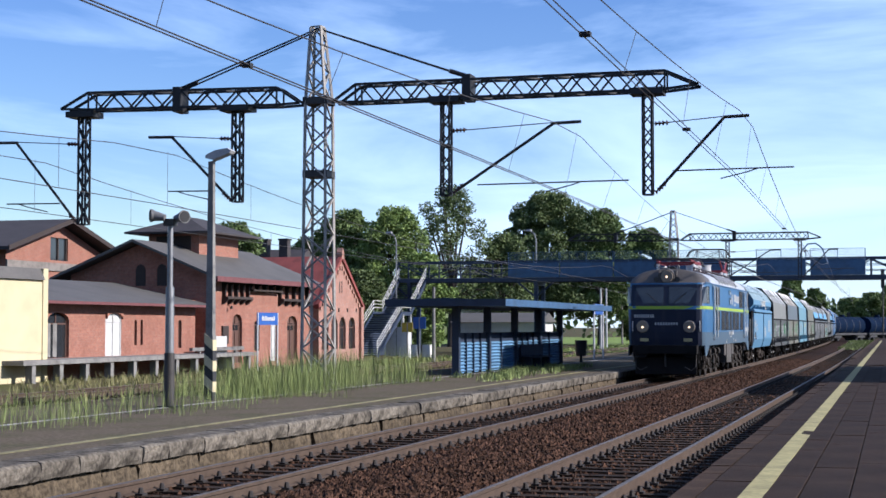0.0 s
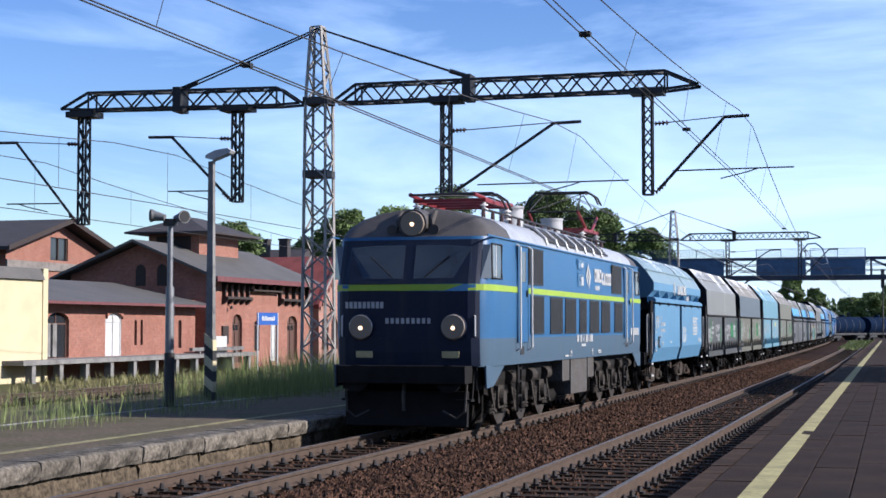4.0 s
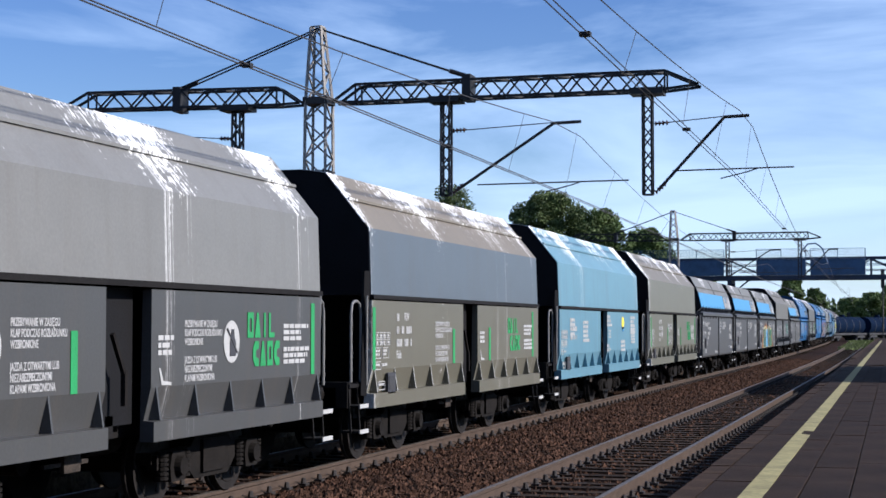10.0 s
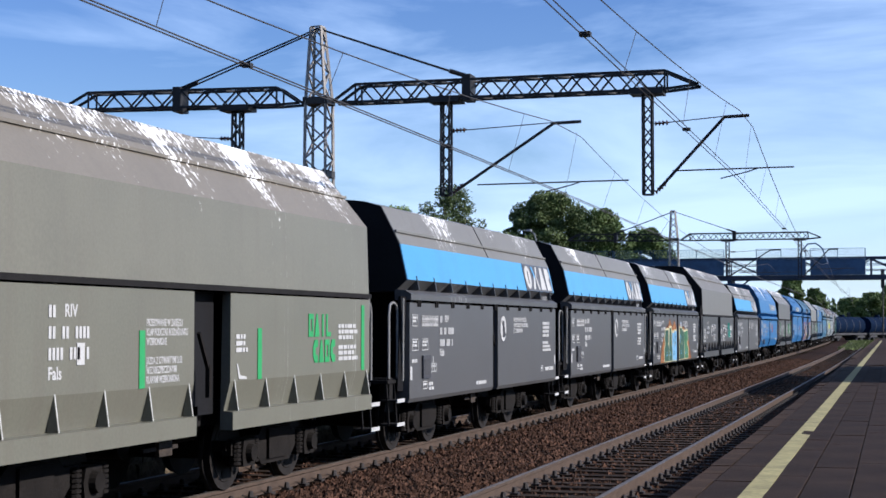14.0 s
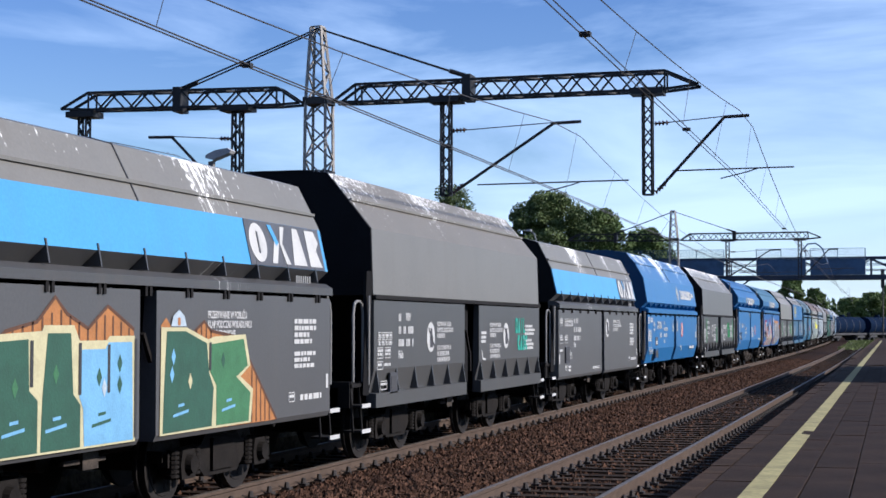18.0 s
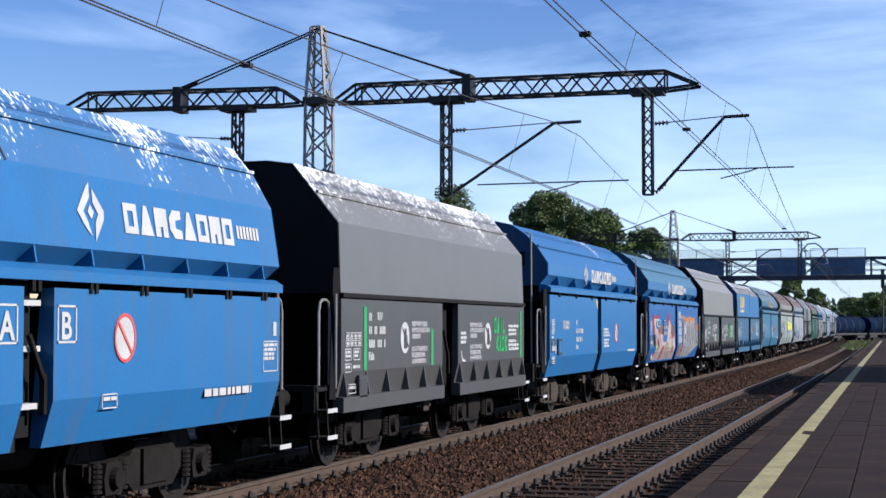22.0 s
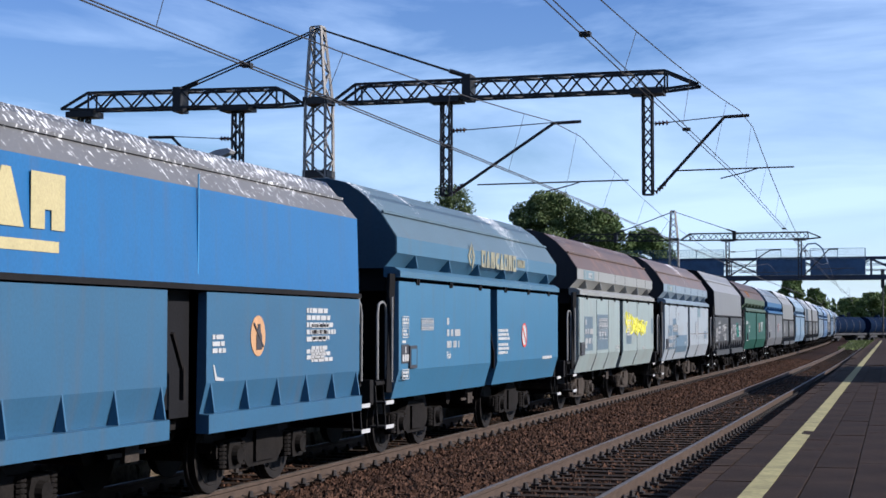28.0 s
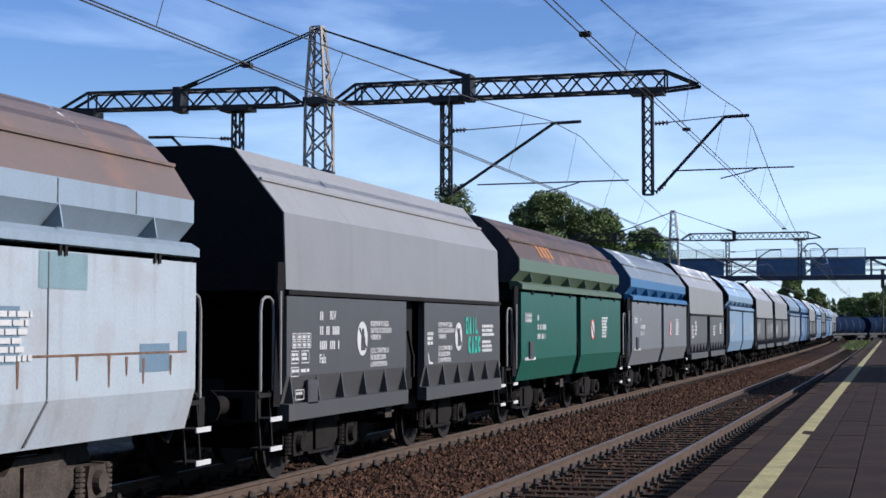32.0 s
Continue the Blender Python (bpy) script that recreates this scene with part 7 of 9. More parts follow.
# kind, panel length, colours of side, doors, roof, dust on the roof, front panel edge at the start, gussets, brand colour, label
WAGONS = [
    ("B", 11.12, LB, LB, (0.26, 0.37, 0.42), 0.68, 79.53, 6, "white", "light blue hopper wagon with white dust on its faded roof"),
    ("A", 10.5, G1, G2, (0.28, 0.28, 0.265), 0.85, 92.89, 0, "green", "grey hopper wagon with dark doors and green stripes"),
    ("A", 10.5, (0.145, 0.175, 0.205), (0.195, 0.185, 0.14), (0.28, 0.245, 0.19), 1.0, 105.43, 0, "green", "dusty grey-brown hopper wagon with dirty green stripes"),
    ("A", 10.5, TURQ, TURQ, (0.2, 0.39, 0.49), 0.85, 118.03, 0, "", "turquoise hopper wagon with a yellow disc on its door"),
    ("A", 10.5, (0.225, 0.218, 0.168), (0.21, 0.208, 0.162), (0.25, 0.225, 0.18), 0.9, 130.63, 0, "green", "olive-grey hopper wagon with green stripes and dusty roof"),
    ("O", 10.36, (0.11, 0.11, 0.11), (0.12, 0.12, 0.122), (0.23, 0.225, 0.205), 0.75, 142.91, 11, "", "dark grey hopper wagon with a light blue band"),
    ("O", 10.36, (0.11, 0.11, 0.11), (0.12, 0.12, 0.122), (0.23, 0.225, 0.205), 0.7, 154.89, 11, "", "dark grey hopper wagon with a light blue band"),
    ("O", 10.36, (0.09, 0.09, 0.09), (0.11, 0.11, 0.112), (0.23, 0.225, 0.205), 0.75, 166.89, 11, "", "dark grey hopper wagon with green and orange graffiti"),
    ("A", 10.5, (0.215, 0.205, 0.185), G2, (0.22, 0.205, 0.175), 0.62, 179.12, 0, "teal", "grey hopper wagon with dust-splashed roof and teal lettering blocks"),
    ("O", 10.36, (0.11, 0.11, 0.11), (0.13, 0.13, 0.13), (0.23, 0.225, 0.205), 0.75, 191.38, 11, "", "dark grey hopper wagon with a light blue band"),
    ("B", 11.12, DB, DB, (0.06, 0.2, 0.44), 0.95, 203.67, 11, "white", "bright blue hopper wagon with many gussets and dusty roof"),
    ("A", 10.5, (0.175, 0.175, 0.17), G2, (0.22, 0.22, 0.21), 0.92, 217.03, 0, "green", "grey hopper wagon with its roof white with dust"),
    ("B", 11.12, DB, DB, (0.03, 0.16, 0.4), 0.05, 229.77, 6, "white", "clean bright blue hopper wagon with white brand mark"),
    ("B", 11.12, (0.04, 0.18, 0.4), (0.03, 0.15, 0.42), (0.07, 0.19, 0.3), 0.0, 243.23, 6, "white", "blue hopper wagon with grey and red graffiti"),
    ("A", 10.5, G1, G2, (0.3, 0.295, 0.28), 0.15, 256.54, 0, "green", "plain grey hopper wagon with dark doors"),
    ("R", 11.07, (0.035, 0.185, 0.44), (0.06, 0.168, 0.29), (0.2, 0.2, 0.2), 1.0, 268.9, 0, "", "blue hopper wagon with grey roof and pale yellow blocks"),
    ("B", 11.12, FB, (0.07, 0.22, 0.37), (0.13, 0.2, 0.245), 0.35, 281.64, 6, "fadedochre", "faded blue hopper wagon with dust runs and yellowish mark"),
    ("B", 11.12, (0.38, 0.38, 0.35), PW, BR, 0.12, 295.06, 6, "", "pale grey-green hopper wagon with brown roof and yellow scrawl"),
    ("B", 11.12, (0.3, 0.38, 0.45), (0.46, 0.52, 0.56), RED_B, 0.3, 308.54, 6, "", "whitish blue hopper wagon with rusty brown roof"),
    ("A", 10.5, (0.265, 0.265, 0.265), (0.085, 0.086, 0.088), (0.33, 0.33, 0.325), 0.0, 322.3, 0, "teal", "clean grey hopper wagon with dark doors"),
    ("B", 11.12, (0.11, 0.16, 0.1), (0.018, 0.11, 0.078), (0.11, 0.072, 0.05), 0.0, 334.4, 6, "", "dark green hopper wagon with rusty brown roof"),
    ("B", 11.12, (0.05, 0.17, 0.36), (0.2, 0.21, 0.22), (0.2, 0.24, 0.28), 0.3, 347.4, 6, "", "grey hopper wagon with a blue upper band"),
]
TAIL = [("A", G1, G2), ("B", LB, LB), ("A", (0.3, 0.3, 0.3), G2), ("A", (0.26, 0.26, 0.26), G2), ("B", (0.12, 0.25, 0.4), (0.2, 0.3, 0.4)), ("B", DB, DB), ("A", G1, G2), ("B", LB, (0.1, 0.25, 0.45)),
        ("A", OLIVE, G2), ("B", FB, DB), ("B", LB, LB), ("A", G1, G2), ("A", G1, G2), ("B", DB, FB), ("B", LB, LB), ("A", G1, G2), ("A", G1, OLIVE)]
NAMED = {"A": "grey hopper wagon far back in the freight train", "B": "blue hopper wagon far back in the freight train"}
TRAIN, ROLLING = [], []
for i, (kd, L, a, b, c, dust, s0, gus, brand, lab) in enumerate(WAGONS):
    rusty = 0.45 if kd == "B" and c[0] > c[2] else 0.0
    P = (wagon_paint("hopper_paint", a, 0.0 if i in (8, 11, 15) else dust * 0.9, i * 1.7, speckle=i in (8, 11, 15)), wagon_paint("door_paint", b, {1: 0.55, 2: 1.15, 4: 0.7}.get(i, 0.0), i * 1.7, grime=0.3 if kd != "O" else 0.12, rust=0.14 if i in (17, 18) else 0.0), wagon_paint("roof_paint", c, dust, i * 1.7, 0.5, rust=rusty, speckle=i in (8, 11, 15)),
         # ends in shade: a darkened copy of the hopper paint, or near black
         M["endwall"] if kd in "AO" else wagon_paint("shaded_end_paint", tuple(v * 0.48 for v in a) if c[0] <= c[2] else (0.03, 0.032, 0.04), 0.0, i, 0.6))
    th, wh, cap = build_wagon(i, kd, L, P, s0, lab, True, gus, brand)
    TRAIN.append((th, s0, L / 2))
    ROLLING.append((wh, 0.46))
LONG, reach = {}, 359.8
for k, (kd, a, b) in enumerate(TAIL):
    a, b = (tuple(v * 0.62 + 0.38 * (sum(p) / 3 + 0.05) for v in p) for p in (a, b))      # greyed and paled: distance haze put into the paint
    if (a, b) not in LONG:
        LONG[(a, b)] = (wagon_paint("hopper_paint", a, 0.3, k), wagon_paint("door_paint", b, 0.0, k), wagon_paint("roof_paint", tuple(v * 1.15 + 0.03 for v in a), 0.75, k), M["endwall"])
    s0, far_l = reach, {"A": 10.5, "B": 11.12}[kd]
    reach += far_l + {"A": 2.05, "B": 2.4}[kd]
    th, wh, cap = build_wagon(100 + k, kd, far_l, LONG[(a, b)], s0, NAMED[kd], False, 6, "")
    TRAIN.append((th, s0, 5.45))


# ---- paint on single wagons ----
def graffiti():
    M["lbluepatch"] = wagon_paint("clear_blue_paint", (0.03, 0.15, 0.42), 0.0, 4.0, grime=0.2)
    M["gorange"] = mat("orange_spray_paint", (0.5, 0.2, 0.05), 0.7, var=0.2, scale=5)
    M["ggreen"] = mat("dark_green_spray_paint", (0.02, 0.1, 0.06), 0.7, var=0.2, scale=5)
    M["gmid"] = mat("mid_green_spray_paint", (0.05, 0.2, 0.08), 0.7, var=0.2, scale=5)
    M["gblue"] = mat("pale_blue_spray_paint", (0.2, 0.48, 0.75), 0.7, var=0.15, scale=5)
    M["gcream"] = mat("cream_spray_paint", (0.65, 0.6, 0.35), 0.7, var=0.15, scale=5)
    M["ggrey"] = mat("silver_spray_paint", (0.36, 0.36, 0.37), 0.6, var=0.15, scale=5)
    M["patchwhite"] = mat("pale_blue_sticker", (0.5, 0.6, 0.68), 0.6, var=0.2, scale=8)
    M["gred"] = mat("red_spray_paint", (0.32, 0.02, 0.035), 0.7, var=0.2, scale=5)
    def patch(parent, name, m, pts, k=0.0, label=""):
        """Paint on a door: the y-z outline laid on its face, over the fold near its foot where it has one."""
        fold = parent is not TRAIN[7][0]
        bm = bmesh.new()
        bm.faces.new([bm.verts.new((0, *p)) for p in pts])
        bm.normal_update()
        bmesh.ops.triangulate(bm, faces=bm.faces[:])
        if fold:
            bmesh.ops.bisect_plane(bm, geom=bm.verts[:] + bm.edges[:] + bm.faces[:], plane_co=(0, 0, 1.32), plane_no=(0, 0, 1))
        for v in bm.verts:
            v.co.x = 1.534 + k * 0.003 - (max(0.0, 1.32 - v.co.z) * 0.2857 if fold else 0.0)
        part(name, bm, M[m], parent, label)

    def ribbon(parent, name, m, pts, wd, k):
        """A sprayed line of even width through the points."""
        p = [Vector(q) for q in pts]
        n = []
        for q in range(len(p)):
            d = (p[min(q + 1, len(p) - 1)] - p[max(q - 1, 0)]).normalized()
            n.append(Vector((-d.y, d.x)) * wd / 2)
        patch(parent, name, m, [tuple(a + b) for a, b in zip(p, n)] + [tuple(a - b) for a, b in reversed(list(zip(p, n)))], k)
    w = TRAIN[7][0]
    M["gbrown"] = mat("brown_spray_paint", (0.12, 0.045, 0.015), 0.7, var=0.2, scale=5)
    hills = [[(1.46, 0.86), (1.63, 1.28), (2.15, 1.66), (2.61, 1.93), (3.11, 2.01), (3.41, 2.23), (3.62, 2.08), (4.0, 1.95), (4.37, 2.16), (4.9, 1.94), (4.93, 0.86)],
             [(5.46, 0.87), (5.48, 1.98), (5.6, 2.06), (5.72, 1.96), (6.27, 1.92), (6.5, 2.02), (6.68, 1.92), (7.3, 1.86), (7.75, 1.57), (8.54, 0.87)]]
    for pts in hills:
        patch(w, "graffiti_hill", "gorange", pts, 0, "orange sprayed hills with brown stripes")
        ribbon(w, "graffiti_outline", "gbrown", pts[1:-1] if pts[0][0] < 2 else pts[4:], 0.035, 1)
    for a, top in [(1.62 + 0.14 * k, 1.25 + 0.1 * k) for k in range(5)] + [(2.7 + 0.16 * k, 1.93 + 0.04 * k) for k in range(14)] + [(7.78 + 0.13 * k, 1.5 - 0.11 * k) for k in range(5)] + [(6.3, 1.93), (6.42, 1.98), (6.54, 1.98), (6.66, 1.93)]:
        top = min(top, 2.15 - abs(a - 3.41) * 0.35 if 2.9 < a < 4.0 else (2.1 - abs(a - 4.37) * 0.35 if 4.0 <= a < 5 else top))
        patch(w, "graffiti_stripe", "gbrown", [(a, 0.88), (a + 0.03, 0.88), (a + 0.03, top), (a, top)], 1)
    for pts in ([(2.12, 0.86), (2.12, 1.34), (2.33, 1.4), (2.2, 1.63), (2.39, 1.9), (3.19, 1.93), (3.22, 1.98), (3.74, 1.98), (3.84, 1.84), (4.36, 1.84), (4.4, 1.88), (4.91, 1.88), (4.93, 0.86)],
                [(5.46, 0.87), (5.48, 1.96), (6.06, 1.96), (6.6, 1.83), (6.75, 1.86), (7.6, 1.88), (7.74, 1.53), (7.46, 1.41), (7.82, 1.26), (7.76, 0.88)]):
        patch(w, "graffiti_halo", "gcream", pts, 2, "cream outline round the painted bottles")
    for m, pts in (("ggreen", [(2.2, 0.88), (2.21, 1.31), (2.42, 1.4), (2.29, 1.63), (2.44, 1.84), (2.96, 1.86), (2.98, 1.42), (3.12, 1.33), (3.12, 0.88)]),
                   ("ggreen", [(3.17, 0.88), (3.2, 1.36), (3.28, 1.91), (3.68, 1.91), (3.73, 1.36), (3.86, 1.26), (3.86, 0.88)]),
                   ("gblue", [(3.93, 0.88), (3.91, 1.22), (3.84, 1.33), (3.84, 1.76), (4.32, 1.76), (4.38, 1.82), (4.85, 1.82), (4.88, 0.88)]),
                   ("ggreen", [(5.52, 0.89), (5.55, 1.38), (5.6, 1.92), (6.04, 1.92), (6.56, 1.79), (6.62, 1.47), (6.74, 1.31), (6.69, 0.9)]),
                   ("gmid", [(6.81, 0.9), (6.81, 1.33), (6.64, 1.49), (6.68, 1.78), (7.54, 1.83), (7.66, 1.53), (7.34, 1.41), (7.74, 1.22), (7.69, 0.9)])):
        patch(w, "graffiti_bottle", m, pts, 3, "painted bottle")
    for a, z0, z1 in ((2.99, 1.45, 1.85), (3.82, 1.35, 1.82), (4.36, 1.35, 1.8), (4.9, 0.9, 1.85), (6.62, 1.5, 1.8)):
        patch(w, "graffiti_shade", "blackpaint", [(a, z0), (a + 0.05, z0), (a + 0.05, z1), (a, z1)], 4)
    for a in (2.55, 3.25, 4.07, 5.75, 6.95):
        patch(w, "graffiti_line", "gblue" if a != 4.07 else "ggreen", [(a, 1.04), (a + 0.36, 1.08), (a + 0.36, 1.11), (a, 1.07)], 4)
        patch(w, "graffiti_line", "gblue" if a != 4.07 else "ggreen", [(a + 0.12, 1.14), (a + 0.26, 1.15), (a + 0.26, 1.18), (a + 0.12, 1.17)], 4)
    for a, b, m in ((3.42, 1.55, "gmid"), (4.2, 1.5, "ggreen"), (4.6, 1.62, "ggreen"), (4.6, 1.42, "ggreen"), (6.98, 1.6, "ggreen"), (5.72, 1.48, "gblue"), (5.75, 1.66, "gblue"), (2.75, 1.45, "gmid"), (6.15, 1.4, "gcream"), (4.3, 1.4, "patchwhite")):
        patch(w, "graffiti_leaf", m, [(a, b - 0.09), (a + 0.05, b), (a, b + 0.09), (a - 0.05, b)], 4)
    patch(w, "graffiti_moon", "patchwhite", [(5.69, 1.97), (6.05, 1.97), (6.0, 2.08), (5.87, 2.14), (5.74, 2.08)], 4)
    patch(w, "graffiti_moon", "gorange", [(5.84, 1.98), (5.9, 1.98), (5.9, 2.06), (5.84, 2.06)], 5)
    w = TRAIN[13][0]
    M["gpink"] = mat("pale_silver_spray_paint", (0.5, 0.45, 0.45), 0.6, var=0.25, scale=5)
    M["gfade"] = mat("brown_spray_haze", (0.2, 0.12, 0.08), 0.8, var=0.5, scale=3)
    M["glime"] = mat("lime_spray_paint", (0.4, 0.55, 0.2), 0.7, var=0.3, scale=5)
    M["gband"] = mat("shaded_silver_band", (0.3, 0.27, 0.26), 0.7, var=0.3, scale=3)
    for pts in ([(1.95, 2.06), (2.65, 2.03), (3.5, 1.95), (3.5, 1.7), (1.9, 1.75)], [(4.4, 2.05), (5.06, 2.0), (5.2, 1.64), (4.5, 1.7)]):
        patch(w, "graffiti_haze", "gfade", pts, 0)
    patch(w, "graffiti_red", "gred", [(0.5, 2.12), (0.67, 2.34), (1.09, 2.24), (1.83, 2.35), (1.74, 2.16), (1.2, 2.0), (1.1, 1.73), (0.8, 1.72), (0.76, 1.9)], 1, "dark red letter edge")
    patch(w, "graffiti_red", "gred", [(3.5, 1.95), (3.83, 2.4), (4.02, 2.39), (4.48, 1.98), (4.38, 1.7), (3.6, 1.6)], 1, "dark red letter edge")
    patch(w, "graffiti_red", "gred", [(2.42, 1.8), (2.65, 1.92), (2.67, 1.64), (2.44, 1.64)], 1)
    patch(w, "graffiti_fill", "gpink", [(0.8, 2.2), (1.35, 2.2), (1.16, 2.0), (1.43, 1.87), (1.7, 1.91), (1.98, 1.75), (2.7, 1.7), (2.74, 1.5), (3.28, 1.5), (3.55, 1.69), (3.93, 2.2), (4.4, 1.99), (4.33, 1.72), (4.64, 1.72), (5.06, 1.65), (5.26, 1.43), (5.22, 1.18), (5.12, 0.95), (2.66, 0.95), (0.92, 0.95), (1.18, 1.23), (1.06, 1.73)], 2, "pale silver letters")
    # letters darkened below the fold, where the door's foot turns from the sun
    patch(w, "graffiti_band", "gband", [(1.1, 0.96), (5.12, 0.96), (5.2, 1.2), (1.18, 1.2)], 3)
    for pts, wd in (([(1.4, 1.25), (1.43, 1.57), (1.72, 1.88), (2.07, 1.56), (2.3, 1.19)], 0.07), ([(1.37, 0.96), (1.5, 1.25), (1.55, 1.5), (1.7, 1.62)], 0.05), ([(3.28, 1.2), (3.42, 1.43), (3.66, 1.46), (3.74, 1.2), (3.62, 0.97)], 0.06),
                    ([(3.2, 0.97), (3.28, 1.5), (3.52, 1.72)], 0.05), ([(3.96, 1.56), (4.35, 1.66)], 0.04), ([(4.42, 1.95), (4.3, 1.72)], 0.06), ([(2.36, 1.22), (2.06, 0.96)], 0.06)):
        ribbon(w, "graffiti_line", "gred", pts, wd, 4)
    for pts in ([(1.7, 1.62), (1.88, 1.42), (1.83, 1.28), (1.71, 1.32), (1.6, 1.45)], [(4.43, 1.75), (4.79, 1.81), (4.9, 1.64), (4.56, 1.58), (4.6, 1.33), (4.82, 1.4), (4.8, 1.18), (4.54, 1.07)],
                [(2.07, 0.96), (2.45, 1.17), (2.4, 1.32), (2.66, 1.4), (2.8, 1.33), (2.72, 1.22), (2.4, 0.97)], [(0.62, 1.16), (1.02, 1.17), (0.85, 0.95), (0.6, 0.95)]):
        patch(w, "graffiti_red", "gred", pts, 4)
    for a, z in ((1.25, 1.36), (3.02, 1.34), (4.15, 1.36)):
        patch(w, "graffiti_spot", "glime", [(a - 0.14, z - 0.08), (a + 0.1, z - 0.1), (a + 0.16, z + 0.06), (a, z + 0.12), (a - 0.13, z + 0.05)], 5)
    patch(w, "number_patch", "lbluepatch", [(2.68, 1.5), (3.4, 1.55), (3.48, 1.9), (3.46, 2.19), (2.68, 2.19)], 6, "blue patch left clear round the figures")
    lines_of("lettering", lambda bm: figures(bm, 2.72, 2.16, [[2, 2], [2, 2, 4], [4, 3, 1]], 0.1), w, M["white"], pose(1.556, 0, 0))
    patch(w, "pale_sticker", "patchwhite", [(1.3, 1.97), (2.05, 1.95), (2.05, 2.17), (1.3, 2.19)], 6)
    lines_of("lettering", lambda bm: letter_grid(bm, 1.42, 2.15, random.Random(9), 4, 2, 0.15, 0.08), w, PAINTS["stripe"], pose(1.556, 0, 0))
    patch(w, "graffiti_orange", "gorange", [(7.0, 2.12), (7.04, 2.34), (7.43, 2.33), (7.83, 2.24), (8.38, 2.27), (8.81, 2.34), (9.33, 2.27), (10.27, 2.26), (10.3, 2.0), (8.5, 1.98)], 1, "orange sprayed haze")
    patch(w, "graffiti_orange", "gorange", [(10.5, 2.0), (11.08, 2.09), (11.08, 1.84), (10.6, 1.78)], 1)
    patch(w, "graffiti_orange", "gorange", [(6.49, 1.37), (6.88, 1.4), (6.6, 1.03), (6.1, 0.95), (6.2, 1.08)], 1)
    patch(w, "graffiti_fill", "ggrey", [(7.15, 2.18), (7.97, 2.17), (8.67, 2.04), (8.96, 2.22), (9.56, 2.14), (10.05, 2.14), (10.36, 1.74), (11.0, 1.73), (11.04, 1.3), (10.2, 1.2), (8.96, 0.96), (6.7, 0.95), (7.03, 1.4)], 2, "grey letters with black and white outlines")
    for q, pts in enumerate(([(7.2, 2.1), (7.24, 1.76), (7.1, 1.4), (6.9, 1.0)], [(7.3, 2.14), (7.85, 2.1), (7.8, 1.7), (7.95, 1.35)], [(7.55, 1.65), (7.8, 1.6)], [(8.3, 2.02), (8.2, 1.6), (8.45, 1.2), (8.2, 0.98)], [(8.62, 1.98), (8.6, 1.6), (8.75, 1.35)], [(8.98, 2.16), (8.85, 1.75), (9.08, 1.3), (8.9, 1.0)],
                    [(9.5, 2.1), (9.3, 1.7), (9.55, 1.3)], [(9.75, 1.9), (9.7, 1.45)], [(10.02, 2.1), (9.9, 1.6), (10.3, 1.35)], [(10.35, 1.72), (10.6, 1.35)], [(7.4, 1.4), (7.6, 1.2), (7.4, 0.98)], [(10.6, 1.72), (10.75, 1.4), (11.0, 1.35)])):
        ribbon(w, "graffiti_line", "blackpaint", pts, 0.13, 3)
        ribbon(w, "graffiti_line", "patchwhite" if q % 2 else "ggrey", [(a + 0.07, b - 0.02) for a, b in pts], 0.035, 4)
    part("round_sign", quick(disc, 7.56, 1.87, 0.15, 0.19), M["white"], w, "white oval sign left clear of paint", at=pose(1.55, 0, 0))
    w = TRAIN[17][0]
    M["scrawl"] = plain("yellow_spray_line", (0.65, 0.6, 0.05), 0.7)
    rng = random.Random(3)
    bm = bmesh.new()
    pts = []
    for k in range(150):
        y = 6.3 + 3.3 * k / 150 + 0.22 * math.sin(k * 0.9) + 0.1 * math.sin(k * 2.3)
        z = 2.08 + 0.2 * math.sin(k * 1.37 + rng.uniform(-0.5, 0.5)) * (1.2 - 0.5 * k / 150) - 0.18 * k / 150 + 0.08 * math.sin(k * 0.31)
        pts.append((1.537, y, z))
    tube(bm, pts, 0.012, 4)
    part("graffiti_scrawl", bm, M["scrawl"], w, "yellow sprayed scrawl")
    M["patchblue"] = mat("blue_grey_repaint", (0.15, 0.215, 0.26), 0.5, var=0.15)
    for a, b, c, d in ((0.62, 1.66, 1.4, 2.2), (2.2, 3.68, 1.4, 2.26), (6.4, 7.2, 1.5, 2.2), (10.7, 11.0, 1.76, 2.2)):
        patch(w, "repainted_patch", "patchblue", [(a, c), (b, c), (b, d), (a, d)])
    lines_of("lettering", lambda bm: [letter_grid(bm, 2.42, 2.18, rng, 7, 2, 0.165, 0.14), box_marks(bm, 2.42, 1.66, 0.3, 0.2, rng), box_marks(bm, 2.78, 1.66, 0.3, 0.2, rng), box_marks(bm, 3.15, 1.66, 0.3, 0.2, rng), figures(bm, 0.7, 2.14, [[2], [2, 2, 5], [4, 3, 1]], 0.13),
             box_marks(bm, 4.78, 1.34, 0.45, 0.14, rng), rows_of_bars(bm, 6.45, 7.1, 2.15, 6, 0.05, rng), rows_of_bars(bm, 9.0, 9.5, 1.4, 1, 0.06, rng)], w, M["white"], pose(1.54, 0, 0))
    part("lettering", MESH["words/type"], None, w, at=pose(1.54, 0.7, 1.46))
    w = TRAIN[18][0]
    M["patchblue2"] = mat("slate_blue_repaint", (0.15, 0.235, 0.31), 0.5, var=0.15)
    M["patchteal"] = mat("grey_green_repaint", (0.22, 0.33, 0.36), 0.5, var=0.15)
    M["rust"] = mat("rust_run", (0.2, 0.1, 0.05), 0.85, var=0.5, scale=9)
